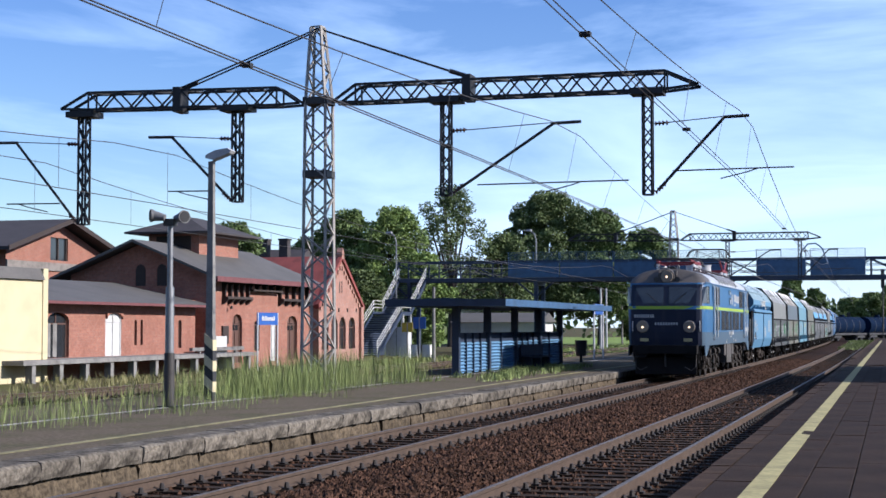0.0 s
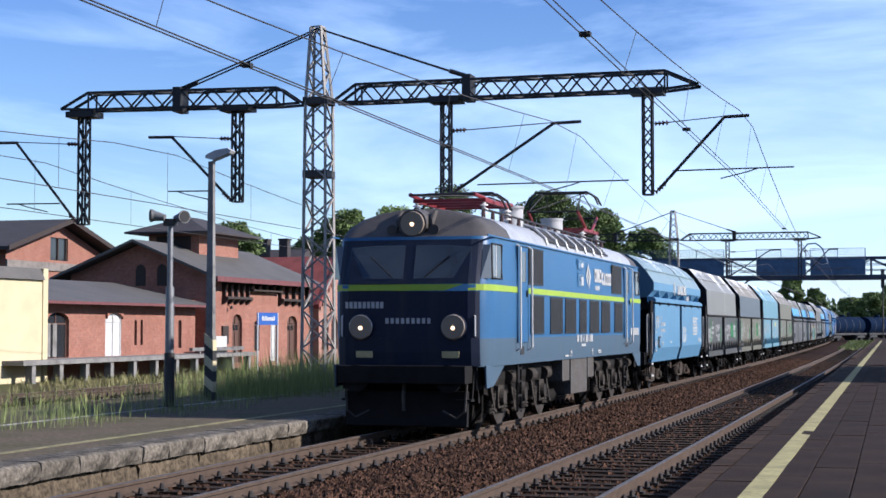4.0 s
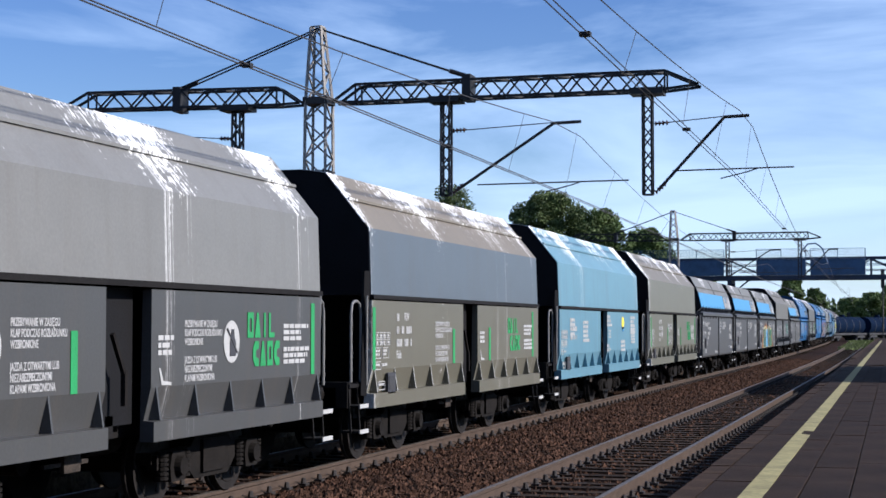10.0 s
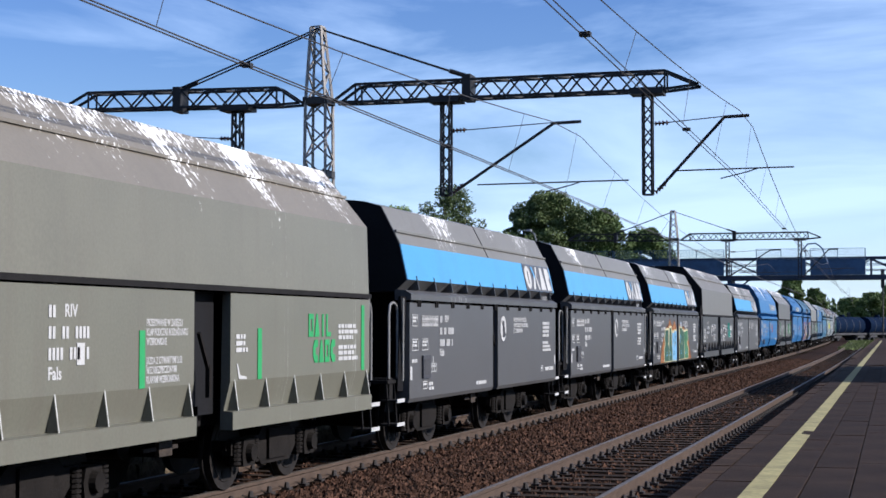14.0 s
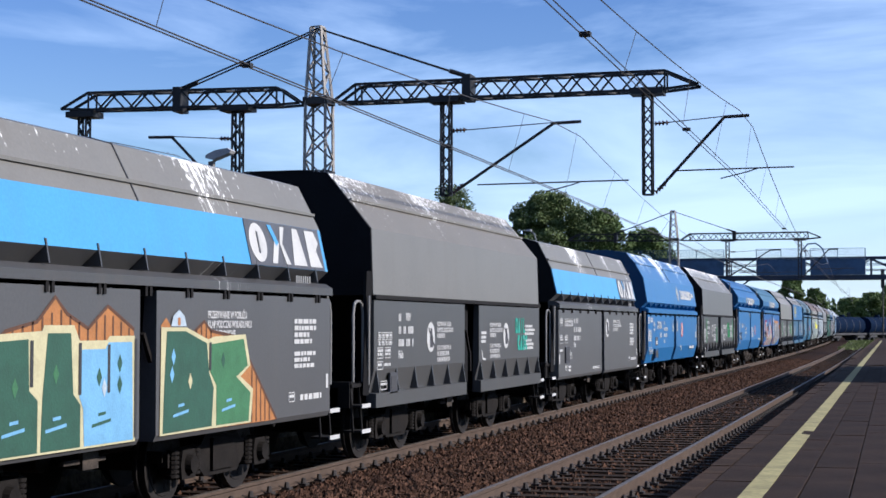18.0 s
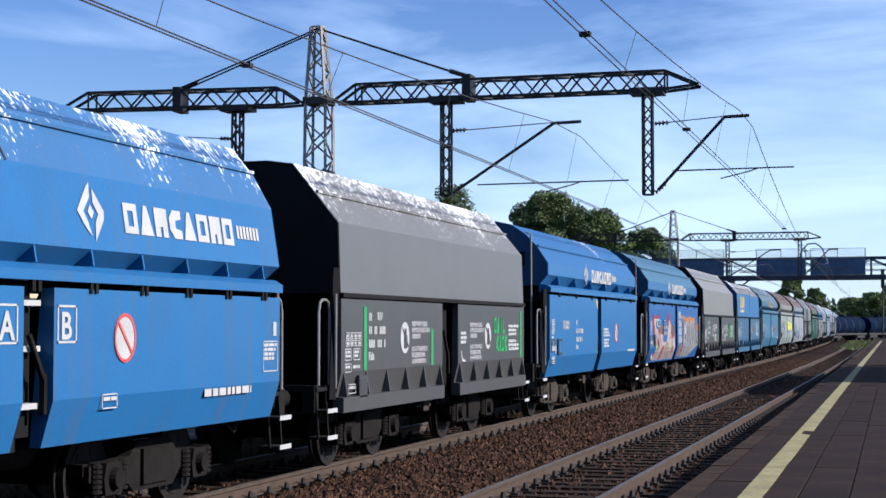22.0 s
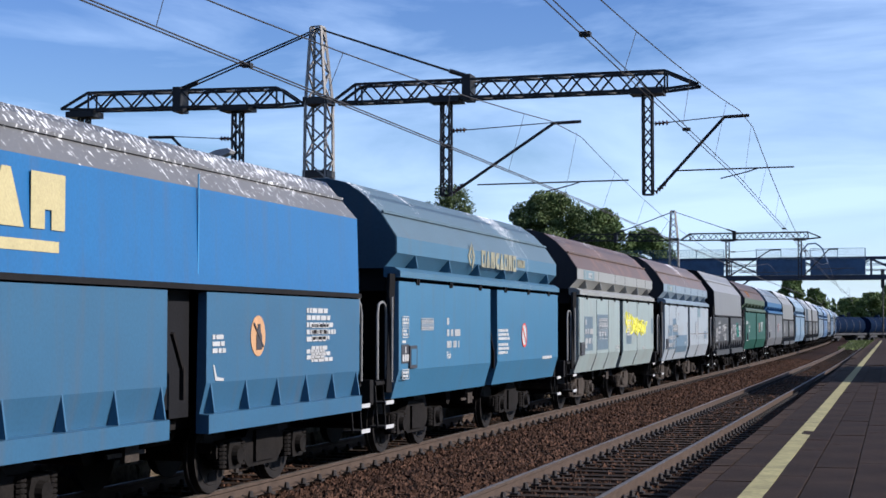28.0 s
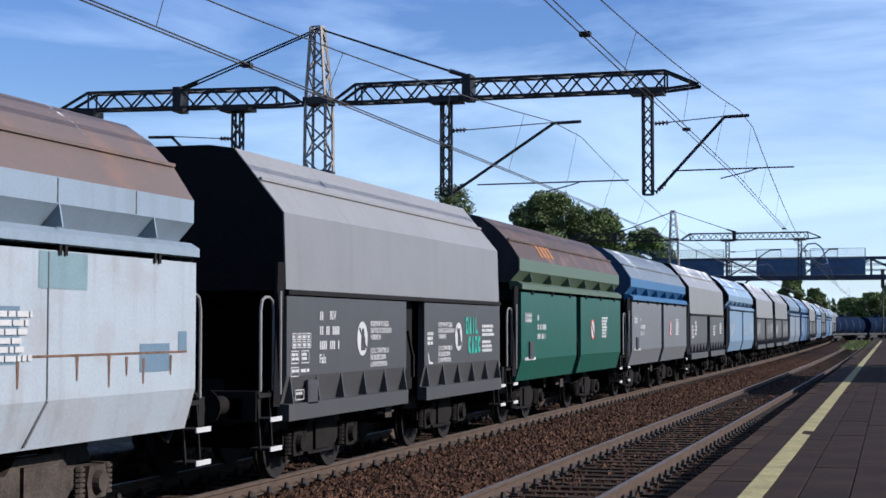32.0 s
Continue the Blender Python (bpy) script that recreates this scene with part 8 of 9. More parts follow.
    for a, b, c, d, m in ((0.64, 1.53, 1.24, 2.0, "patchblue2"), (1.68, 2.42, 1.24, 2.22, "patchblue2"), (2.42, 2.96, 1.62, 2.02, "patchblue2"), (2.47, 5.1, 1.12, 1.68, "patchblue2"), (7.95, 8.8, 2.3, 2.63, "patchteal"), (9.85, 10.5, 1.52, 1.8, "patchblue2"), (10.7, 10.9, 1.72, 1.92, "patchblue2"), (7.3, 7.65, 1.65, 2.14, "patchblue2")):
        patch(w, "repainted_patch", m, [(a, c), (b, c), (b, d), (a, d)])
    lines_of("lettering", lambda bm: [letter_grid(bm, 1.72, 2.04, rng, 7, 2, 0.16, 0.12), box_marks(bm, 1.74, 1.48, 0.3, 0.2, rng), box_marks(bm, 2.12, 1.5, 0.28, 0.2, rng), box_marks(bm, 1.74, 1.32, 0.3, 0.13, rng), figures(bm, 0.7, 1.9, [[2], [2, 2, 4], [4, 3, 1]], 0.13), box_marks(bm, 4.45, 1.33, 0.38, 0.13, rng),
             rows_of_bars(bm, 7.32, 7.85, 2.1, 6, 0.05, rng)], w, M["white"], pose(1.54, 0, 0))
    for y, z, h in ((7.0, 1.72, 0.2), (7.6, 1.7, 0.26), (8.6, 1.7, 0.22), (9.2, 1.7, 0.3), (9.55, 1.68, 0.18), (9.9, 1.66, 0.25), (10.5, 1.68, 0.2), (3.0, 2.4, 0.22), (5.2, 2.1, 0.35)):
        patch(w, "rust_run", "rust", [(y, z), (y + 0.05, z), (y + 0.035, z - h), (y + 0.015, z - h)], 1)
    ribbon(w, "weld_seam", "rust", [(6.0, 1.71), (10.9, 1.71)], 0.02, 1)
    for k in (17, 18):
        seams = (0.9, 2.45, 8.1) if k == 18 else (0.05, 2.15, 3.75, 8.15)
        for y in seams:
            part("panel_seam", quick(plate, y, y + 0.02, 1.33, 2.62, 1.53, 0.006), M["darkmark"], TRAIN[k][0])
            part("panel_seam", quick(bar, (1.532, y + 0.01, 1.32), (1.43, y - 0.2, 0.93), 0.02), M["darkmark"], TRAIN[k][0])
        for y in (2.6, 4.9, 6.4, 8.3, 9.8):
            part("band_seam", quick(plate, y, y + 0.015, 3.07, 3.29, 1.5, 0.005), M["darkmark"], TRAIN[k][0])
        part("brand_panel", quick(plate, 0.75, 2.05, 3.075, 3.285, 1.5, 0.005), M["patchteal"], TRAIN[k][0])
        part("brand_shape", quick(lambda bm: [shapes(bm, 0.86, 3.11, 0.16, "i", 0.06), shapes(bm, 0.98, 3.11, 0.14, "i", 0.06), shapes(bm, 1.3, 3.11, 0.13, "occo", 0.09, 0.03)]), M["white"], TRAIN[k][0], "white brand shapes", at=pose(1.506, 0, 0))
    w = TRAIN[15][0]
    for c, (y, k) in enumerate(((1.18, "b"), (1.83, "w"), (2.52, "n"))):
        part("brand_shape", quick(shapes, y, 2.82, 0.5, k, 0.58), M["ochre"], w, "pale yellow brand shape", at=pose(1.484, 0, 0))
    part("brand_underline", quick(blot, [(1.18, 2.84), (1.28, 2.84), (1.36, 2.72), (3.0, 2.72), (3.0, 2.62), (1.32, 2.62), (1.18, 2.74)]), M["ochre"], w, "pale yellow underline", at=pose(1.484, 0, 0))
    part("side_seam", quick(plate, 5.9, 5.92, 2.44, 3.6, 1.475, 0.012), PAINTS["stripe"], w)
    w = TRAIN[3][0]
    part("yellow_disc", quick(disc, 7.96, 2.05, 0.17, 0.17), M["sunyellow"], w, "yellow painted disc", at=pose(1.503, 0, 0))
    part("disc_shadow", quick(blot, [(7.8, 1.96), (8.12, 1.96), (8.06, 1.88), (7.96, 1.82), (7.86, 1.88)]), PAINTS["stripe"], w, at=pose(1.503, 0, 0))
    for a, b, z, k in ((1.1, 1.75, 2.15, 4), (2.6, 3.4, 2.1, 5), (5.65, 6.4, 2.25, 3), (9.15, 9.9, 2.24, 5), (7.66, 8.35, 1.6, 3), (5.65, 6.0, 1.52, 2)):
        lines_of("lettering", lambda bm: rows_of_bars(bm, a, b, z, k, 0.07, random.Random(int(a * 10))), w, M["white"], pose(1.503, 0, 0))
    w = TRAIN[10][0]
    for y, tx in ((4.94, "A"), (5.93, "B")):
        me = words(tx, 0.34)
        me.materials.append(M["white"])
        part("lettering", me, None, w, at=pose(1.54, y + 0.05, 1.86))
        part("letter_frame", quick(lambda bm: [plate(bm, y, y + 0.34, z, z + 0.02, 1.533, 0.004) for z in (1.82, 2.14)] + [plate(bm, q, q + 0.02, 1.82, 2.16, 1.533, 0.004) for q in (y, y + 0.32)]), M["white"], w)
    for z in (1.25, 1.75, 2.15):
        part("rung", quick(box, 1.3, 1.42, 5.42, 5.84, z, z + 0.05), M["white"], w, "white edged rung")
    w = TRAIN[20][0]
    part("rust_patch", quick(lambda bm: [blot(bm, [(2.2 + 0.35 * k, -0.02), (2.4 + 0.35 * k, 0.0), (2.45 + 0.35 * k, 0.3), (2.25 + 0.35 * k, 0.32)]) for k in range(4)]), M["gorange"], w, "rusty orange lettering remains", at=on_slope([(1.5, 3.3), (1.26, 3.66)], 0.3))


graffiti()


# ---- locomotive ----
LOCO_Y, LOCO_L = 59.1, 18.5
M["lblue"] = wagon_paint("locomotive_blue", (0.04, 0.155, 0.34), 0.0, 2.0, 0.4, grime=0.1)
M["lgrey"] = wagon_paint("dusty_grey_skirt", (0.085, 0.14, 0.2), 0.0, 5.0, 0.5, grime=0.2)
M["lroof"] = mat("silver_roof", (0.66, 0.67, 0.68), 0.4, metal=0.25, var=0.2, scale=2)
M["sootroof"] = mat("sooty_brown_roof", (0.09, 0.078, 0.07), 0.65, var=0.35, scale=2)
M["lime"] = mat("yellow_green_stripe", (0.42, 0.6, 0.04), 0.45, var=0.12, scale=3)
M["louvre"] = mat("black_louvre", (0.014, 0.015, 0.018), 0.5, var=0.2, scale=6)
M["pantored"] = mat("red_pantograph_paint", (0.3, 0.02, 0.025), 0.5, var=0.25, scale=5)
M["lamp_on"] = plain("lit_headlamp", (1.0, 0.66, 0.36), 0.3, emit=1.5)
M["railpaint"] = mat("pale_grab_rail", (0.74, 0.74, 0.72), 0.45, var=0.15)
M["boxgrey"] = mat("dusty_grey_equipment_box", (0.12, 0.112, 0.104), 0.75, var=0.45, scale=2.5, fine=20, spec=0.2, tint=(0.09, 0.075, 0.06))
M["locogear"] = mat("dusty_locomotive_gear", (0.06, 0.05, 0.041), 0.85, var=0.7, scale=3.5, spec=0.2, tint=(0.018, 0.015, 0.013))
M["quarterglass"] = glass_mat("grey_window_glass", (0.09, 0.1, 0.11), 0.1)
M["porcelain"] = plain("white_porcelain", (0.6, 0.58, 0.55), 0.3)


M["lampglass"] = glass_mat("headlamp_glass", (0.2, 0.165, 0.13), 0.15)
M["cabglass"] = glass_mat("dark_cab_glass", (0.02, 0.025, 0.03))
M["skyglass"] = glass_mat("pale_blue_tinted_glass", (0.06, 0.12, 0.2))


NOSE = 0.82


def loco_shell(bm, prof):
    """Lofts a half outline along the locomotive; both ends narrow and lean back above the stripe."""
    L = LOCO_L
    ends = [(0.0, 0.76), (0.06, 0.85), (0.18, 0.93), (0.42, 0.98), (0.8, 1.0), (1.6, 1.0)]
    rings = []
    seq = [(d, s, 1) for d, s in ends] + [(d, s, -1) for d, s in reversed(ends)]
    for d, s, sg in seq:
        ring = []
        for x, z in [(x, z) for x, z in prof] + [(-x, z) for x, z in reversed(prof)]:
            lean = max(0.0, z - 2.72) * 0.42 + max(0.0, 1.6 - z) * 0.16 + (max(0.0, z - 3.62) * 0.9 if z > 3.62 else 0)
            y = d + lean * (1 - min(1.0, d / 1.6))
            ring.append(bm.verts.new((x * s, NOSE + y * 0.75 if sg > 0 else L - y, z)))
        rings.append(ring)
    k = len(rings[0])
    for a, b in zip(rings, rings[1:]):
        for i in range(k):
            bm.faces.new((a[i], a[(i + 1) % k], b[(i + 1) % k], b[i]))
    bm.faces.new(rings[0][::-1])
    bm.faces.new(rings[-1])


def end_y(x, z):
    """How far behind the nose tip the end face lies at that place."""
    lean = max(0.0, z - 2.72) * 0.42 + max(0.0, 1.6 - z) * 0.16
    a = abs(x) / 1.5
    d = 0.0
    for (d0, s0), (d1, s1) in zip([(0.0, 0.76), (0.06, 0.85), (0.18, 0.93)], [(0.06, 0.85), (0.18, 0.93), (0.42, 0.98)]):
        if a > s0:
            d = d0 + (d1 - d0) * min(1, (a - s0) / (s1 - s0))
    return NOSE + (d + lean * (1 - d / 1.6)) * 0.75


def end_patch(bm, outline, proud=0.012):
    """A patch with the x-z outline given, laid on the front end face."""
    a = [bm.verts.new((x, end_y(x, z) - proud, z)) for x, z in outline]
    b = [bm.verts.new((x, end_y(x, z) + 0.02, z)) for x, z in outline]
    n = len(outline)
    for i in range(n):
        bm.faces.new((a[i], a[(i + 1) % n], b[(i + 1) % n], b[i]))
    bm.faces.new(a)


def louvre(th, y0, y1, z0, z1):
    p = part("ventilation_grille", quick(plate, y0, y1, z0, z1, 1.5, 0.008), M["louvre"], th, "black ventilation grille")
    bm = bmesh.new()
    n = round((y1 - y0) / 0.045)
    for i in range(n):
        y = y0 + (y1 - y0) * (i + 0.5) / n
        prism(bm, [(1.506, y - 0.014), (1.52, y - 0.004), (1.52, y + 0.006), (1.506, y + 0.014)], 2, z0 + 0.02, z1 - 0.02)
    part("slats", bm, M["louvre"], p)
    bm = bmesh.new()
    for a in ((y0 - 0.015, y1 + 0.015, z0 - 0.015, z0), (y0 - 0.015, y1 + 0.015, z1, z1 + 0.015), (y0 - 0.015, y0, z0, z1), (y1, y1 + 0.015, z0, z1)):
        plate(bm, a[0], a[1], a[2], a[3], 1.5, 0.016)
    part("grille_frame", bm, M["louvre"], p)


def loco_bogie(th, yc, wheels):
    b = thing_part("bogie", th)
    b.matrix_basis = pose(0, yc, 0)
    for s in (-1, 1):
        x = s * 1.12
        bm = bmesh.new()
        prism(bm, [(-2.7, 0.72), (-2.7, 0.9), (-2.2, 1.0), (2.2, 1.0), (2.7, 0.9), (2.7, 0.72), (2.3, 0.66), (-2.3, 0.66)], 0, x - 0.07, x + 0.07)
        part("side_frame", bm, M["bogie"], b)
        for e in (-1.75, 0.0, 1.75):
            bm = bmesh.new()
            box(bm, x - 0.1, x + 0.16 * s, e - 0.22, e + 0.22, 0.42, 0.85) if s > 0 else box(bm, x - 0.16, x + 0.1, e - 0.22, e + 0.22, 0.42, 0.85)
            cyl(bm, (x + s * 0.12, e, 0.62), (x + s * 0.24, e, 0.62), 0.17, 0.14, 14)
            prism(bm, [(e - 0.42, 0.3), (e + 0.42, 0.3), (e + 0.15, 0.12), (e - 0.15, 0.12)], 0, x + s * 0.02, x + s * 0.12)
            bar(bm, (x + s * 0.08, e - 0.36, 0.3), (x + s * 0.08, e - 0.2, 0.75), 0.06)
            part("axle_box", bm, M["locogear"], b)
            for d in (-0.48, 0.48):
                part("coil_spring", shared("loco/coil_spring", lambda bm: coil(bm, 0.34, 0.74, 0.11, 6), M["locogear"]), None, b, at=pose(x + s * 0.05, e + d, 0))
        for e in (-2.45, -0.88, 0.88, 2.3):
            bm = bmesh.new()
            cyl(bm, (x + s * 0.1, e - 0.22, 0.98), (x + s * 0.1, e + 0.22, 0.98), 0.13, 0.13, 14)
            cyl(bm, (x + s * 0.1, e + 0.22, 0.98), (x + s * 0.1, e + 0.32, 0.98), 0.05, 0.05, 8)
            bar(bm, (x + s * 0.1, e, 0.95), (x + s * 0.12, e + 0.25, 0.4), 0.07)
            bar(bm, (x + s * 0.1, e + 0.1, 0.5), (x + s * 0.1, e + 0.5, 0.36), 0.06)
            part("brake_gear", bm, M["locogear"], b)
        part("sand_pipe", quick(lambda bm: [tube(bm, [(x, e, 0.9), (x, e, 0.4), (x - s * 0.25, e + 0.2, 0.12)], 0.03, 6) for e in (-2.6, 2.55)]), M["bogie"], b)
    for e in (-2.6, -0.88, 0.88, 2.6):
        part("cross_frame", quick(box, -1.1, 1.1, e - 0.15, e + 0.15, 0.55, 0.9), M["under"], b)
    for e in (-1.75, 0, 1.75):
        part("motor_block", quick(box, -0.6, 0.6, e - 0.5, e + 0.5, 0.35, 0.95), M["under"], b)
    for e in (-1.75, 0.0, 1.75):
        wheels.append(part("wheelset", shared("loco/wheelset", lambda bm: wheelset(bm, 0.625), M["wheel"], True), None, b, at=pose(0, e, 0.625)))


def pantograph(th, y, raised):
    p = thing_part("pantograph", th)
    p.matrix_basis = pose(0, y, 4.2)
    bm = bmesh.new()
    for s in (-0.7, 0.7):
        bar(bm, (s, -1.0, 0.28), (s, 1.0, 0.28), 0.08)
    for e in (-1.0, -0.35, 0.35, 1.0):
        bar(bm, (-0.75, e, 0.28), (0.75, e, 0.28), 0.07)
    part("base_frame", bm, M["pantored"], p, "red painted base frame")
    for s in (-0.7, 0.7):
        for e in (-0.95, 0.95):
            part("insulator", quick(insulator, (s, e, 0.0), (s, e, 0.25), 0.09, 3), M["porcelain"], p)
    top = 1.25 if raised else 0.42
    out = 1.35 if raised else 1.55
    mid = 0.72 if raised else 0.36
    for e in (-1, 1):
        for k in (-0.68, 0.68):
            part("lower_arm", quick(bar, (k, e * 0.35, 0.3), (k * 0.95, e * out, mid), 0.085, n=8), M["pantored"], p, "red painted lower arm")
            part("upper_arm", quick(bar, (k * 0.95, e * out, mid), (k * 0.75, e * 0.18, top), 0.035, n=6), M["blacksteel"], p)
        part("arm_shaft", quick(bar, (-0.65, e * out, mid), (0.65, e * out, mid), 0.045, n=6), M["blacksteel"], p)
        part("arm_brace", quick(bar, (-0.62, e * out, mid), (0.5, e * 0.18, top), 0.025, n=5), M["blacksteel"], p)
    bm = bmesh.new()
    for e in (-0.22, 0.22):
        tube(bm, [(-0.98, e, top - 0.28), (-0.88, e, top - 0.08), (-0.68, e, top + 0.06), (0.68, e, top + 0.06), (0.88, e, top - 0.08), (0.98, e, top - 0.28)], 0.025, 8)
    for s in (-0.6, 0.6):
        bar(bm, (s, -0.22, top + 0.03), (s, 0.22, top + 0.03), 0.04)
    part("contact_head", bm, M["blacksteel"], p)


def build_loco():
    th = thing("electric_locomotive", pose(MAIN, LOCO_Y, 0), "blue electric locomotive with a yellow-green stripe and red pantographs", "locomotive")
    L = LOCO_L
    wheels = []
    for yc in (4.45, 14.75):
        loco_bogie(th, yc, wheels)
    part("body", quick(loco_shell, [(1.49, 1.75), (1.5, 2.2), (1.5, 2.72), (1.49, 3.2), (1.47, 3.62)]), M["lblue"], th, "blue painted body sides", smooth=True)
    part("skirt", quick(loco_shell, [(1.47, 1.24), (1.488, 1.5), (1.49, 1.75)]), M["lgrey"], th, "dusty grey lower band", smooth=True)
    for s in (-1, 1):
        for e, sg in ((0.35 + NOSE * 0.7, 1), (L - 0.35, -1)):
            part("corner_apron", quick(prism, [(e, 1.26), (e + sg * 0.05, 0.85), (e + sg * 0.55, 0.88), (e + sg * 1.4, 1.26)], 0, s * 1.44 - 0.015, s * 1.44 + 0.015), M["lgrey"], th)
    # roof: sooty over the cabs, silver between
    prof = [(1.47, 3.62), (1.38, 3.8), (1.15, 3.98), (0.8, 4.1), (0.35, 4.17)]
    part("cab_roof", quick(loco_shell, prof), M["sootroof"], th, "soot-stained cab roof", smooth=True)
    part("silver_roof", quick(shell, L - 2.0, [(x * 1.004 + 0.004, z + 0.006) for x, z in prof], 2.7), M["lroof"], th, "silver curved roof panels", smooth=True)
    part("roof_edge", quick(lambda bm: [bar(bm, (s * 1.49, 0.9, 3.62), (s * 1.49, L - 0.9, 3.62), 0.03) for s in (-1, 1)]), M["lblue"], th)
    # roof grilles
    for k in range(7):
        a = 6.0 + k * 1.045
        g = part("roof_grille", quick(prism, [(1.44, 3.74), (1.36, 3.845), (1.13, 4.03), (1.0, 4.0), (1.3, 3.72)], 1, a, a + 0.94), M["louvre"], th, "dark slatted roof grille")
        bm = bmesh.new()
        for i in range(5):
            u = (i + 0.5) / 5
            x, z = 1.445 - 0.3 * u, 3.75 + 0.28 * u + 0.02 * math.sin(u * math.pi)
            bar(bm, (x + 0.01, a, z), (x + 0.01, a + 0.94, z), 0.02)
        part("slats", bm, M["sootroof"], g)
        part("grille_rib", quick(tube, [(1.47, a - 0.055, 3.68), (1.42, a - 0.055, 3.83), (1.17, a - 0.055, 4.05), (0.95, a - 0.055, 4.12)], 0.035, 6), M["lroof"], g)
    for y in (8.75, 13.1):
        part("ventilator", quick(lambda bm: [cyl(bm, (0, y, 4.1), (0, y, 4.7), 0.28, 0.28, 24), cyl(bm, (0, y, 4.68), (0, y, 4.73), 0.3, 0.3, 24)]), M["lampgrey"], th, "round grey ventilator", smooth=True)
    bm = bmesh.new()
    tube(bm, [(0.75, 3.2, 4.28), (0.75, 16.4, 4.28)], 0.025, 6)
    tube(bm, [(-0.6, 3.2, 4.3), (-0.6, 16.4, 4.3)], 0.025, 6)
    part("roof_conductor", bm, M["blacksteel"], th)
    for k in range(18):
        part("roof_insulator", shared("loco/roof_insulator", lambda bm: cyl(bm, (0, 0, -0.1), (0, 0, 0.1), 0.05, 0.035, 8), M["insul"], True), None, th, at=pose(0.75, 3.4 + k * 0.74, 4.18))
    part("roof_walkway", quick(box, -0.35, 0.35, 5.6, 8.2, 4.16, 4.22), M["sootroof"], th)
    pantograph(th, 4.6, False)
    pantograph(th, 14.57, True)
    # stripe round the body
    part("stripe", quick(loco_shell, [(1.506, 2.62), (1.508, 2.735)]), M["lime"], th, "yellow-green stripe")
    # side fittings
    for y0, y1 in ((4.25, 5.42), (6.08, 7.28), (7.6, 8.74), (9.2, 9.98), (10.43, 11.56), (11.92, 13.06), (13.75, 14.9)):
        louvre(th, y0, y1, 1.83, 2.58)
    louvre(th, 4.05, 5.35, 2.82, 3.53)
    louvre(th, 13.37, 14.75, 2.82, 3.53)
    for z0, z1 in ((2.86, 3.21), (3.28, 3.53)):
        w = part("small_window", quick(blot, [(9.05, z0), (9.72, z0), (9.78, z0 + 0.06), (9.78, z1 - 0.06), (9.72, z1), (9.05, z1), (8.99, z1 - 0.06), (8.99, z0 + 0.06)], 1.497, 0.008), M["lblue"], th, "small window painted over at its rim")
        part("pane", quick(plate, 9.12, 9.7, z0 + 0.04, z1 - 0.04, 1.506, 0.003), M["skyglass"], w)
        part("blind", quick(plate, 9.4, 9.66, z0 + 0.06, z1 - 0.1, 1.5095, 0.002), M["lampgrey"], w)
    for y in (3.13, 15.2):
        d = part("side_door", quick(plate, y, y + 0.86, 1.66, 3.54, 1.495, 0.018), M["lblue"], th, "blue cab entrance door")
        bm = bmesh.new()
        for a in ((y, y + 0.02, 1.66, 3.54), (y + 0.84, y + 0.86, 1.66, 3.54), (y, y + 0.86, 3.52, 3.54)):
            plate(bm, a[0], a[1], a[2], a[3], 1.51, 0.008)
        part("door_gap", bm, M["under"], d)
        part("door_window", quick(blot, [(y + 0.25, 2.9), (y + 0.3, 2.84), (y + 0.6, 2.84), (y + 0.65, 2.9), (y + 0.65, 3.38), (y + 0.6, 3.44), (y + 0.3, 3.44), (y + 0.25, 3.38)], 1.514, 0.006), M["cabglass"], d)
        part("door_handle", quick(plate, y + 0.68, y + 0.72, 2.55, 2.68, 1.514, 0.03), M["blacksteel"], d)
        for e in (-0.06, 0.92):
            part("grab_rail", quick(tube, [(1.5, y + e, 1.5), (1.58, y + e, 1.55), (1.58, y + e, 3.5), (1.5, y + e, 3.55)], 0.022, 8), M["railpaint"], th, "pale painted grab rail", smooth=True)
        part("ladder", quick(lambda bm: [bar(bm, (1.42, y + 0.3, 0.3), (1.42, y + 0.3, 1.3), 0.035), bar(bm, (1.42, y + 0.62, 0.3), (1.42, y + 0.62, 1.3), 0.035)] + [bar(bm, (1.42, y + 0.3, z), (1.42, y + 0.62, z), 0.04) for z in (0.34, 0.62, 0.9, 1.15)]), M["under"], th)
        part("foot_hole", quick(plate, y + 0.3, y + 0.6, 1.42, 1.58, 1.485, 0.01), M["dark"], th)
    for a, b in ((1.15, 1.9), (L - 1.55, L - 0.85)):
        w = part("cab_side_window", quick(blot, [(a + 0.05, 2.85), (b, 2.85), (b, 3.48), (a, 3.48)], 1.49, 0.008), M["cabglass"], th)
        part("window_frame", quick(lambda bm: [tube(bm, [(1.5, a + 0.05, 2.85), (1.5, b, 2.85), (1.5, b, 3.48), (1.5, a, 3.48), (1.5, a + 0.05, 2.85)], 0.02, 6)]), M["blacksteel"], w)
        part("pale_sash", quick(plate, a + 0.06, a + (b - a) * 0.4, 2.88, 3.45, 1.499, 0.006), M["quarterglass"], w)
        part("sash_bar", quick(plate, a + (b - a) * 0.4, a + (b - a) * 0.45, 2.87, 3.46, 1.499, 0.01), M["railpaint"], w)
    # quarter light at the front corner, pale with reflected sky
    bm = bmesh.new()
    for sx in (1, -1):
        a = [bm.verts.new(p) for p in ((sx * 1.35, NOSE + 0.12, 2.84), (sx * 1.512, 1.1, 2.84), (sx * 1.495, 1.12, 3.46), (sx * 1.35, NOSE + 0.3, 3.46))]
        bm.faces.new(a)
    part("quarter_window", bm, M["quarterglass"], th, "rounded corner window")
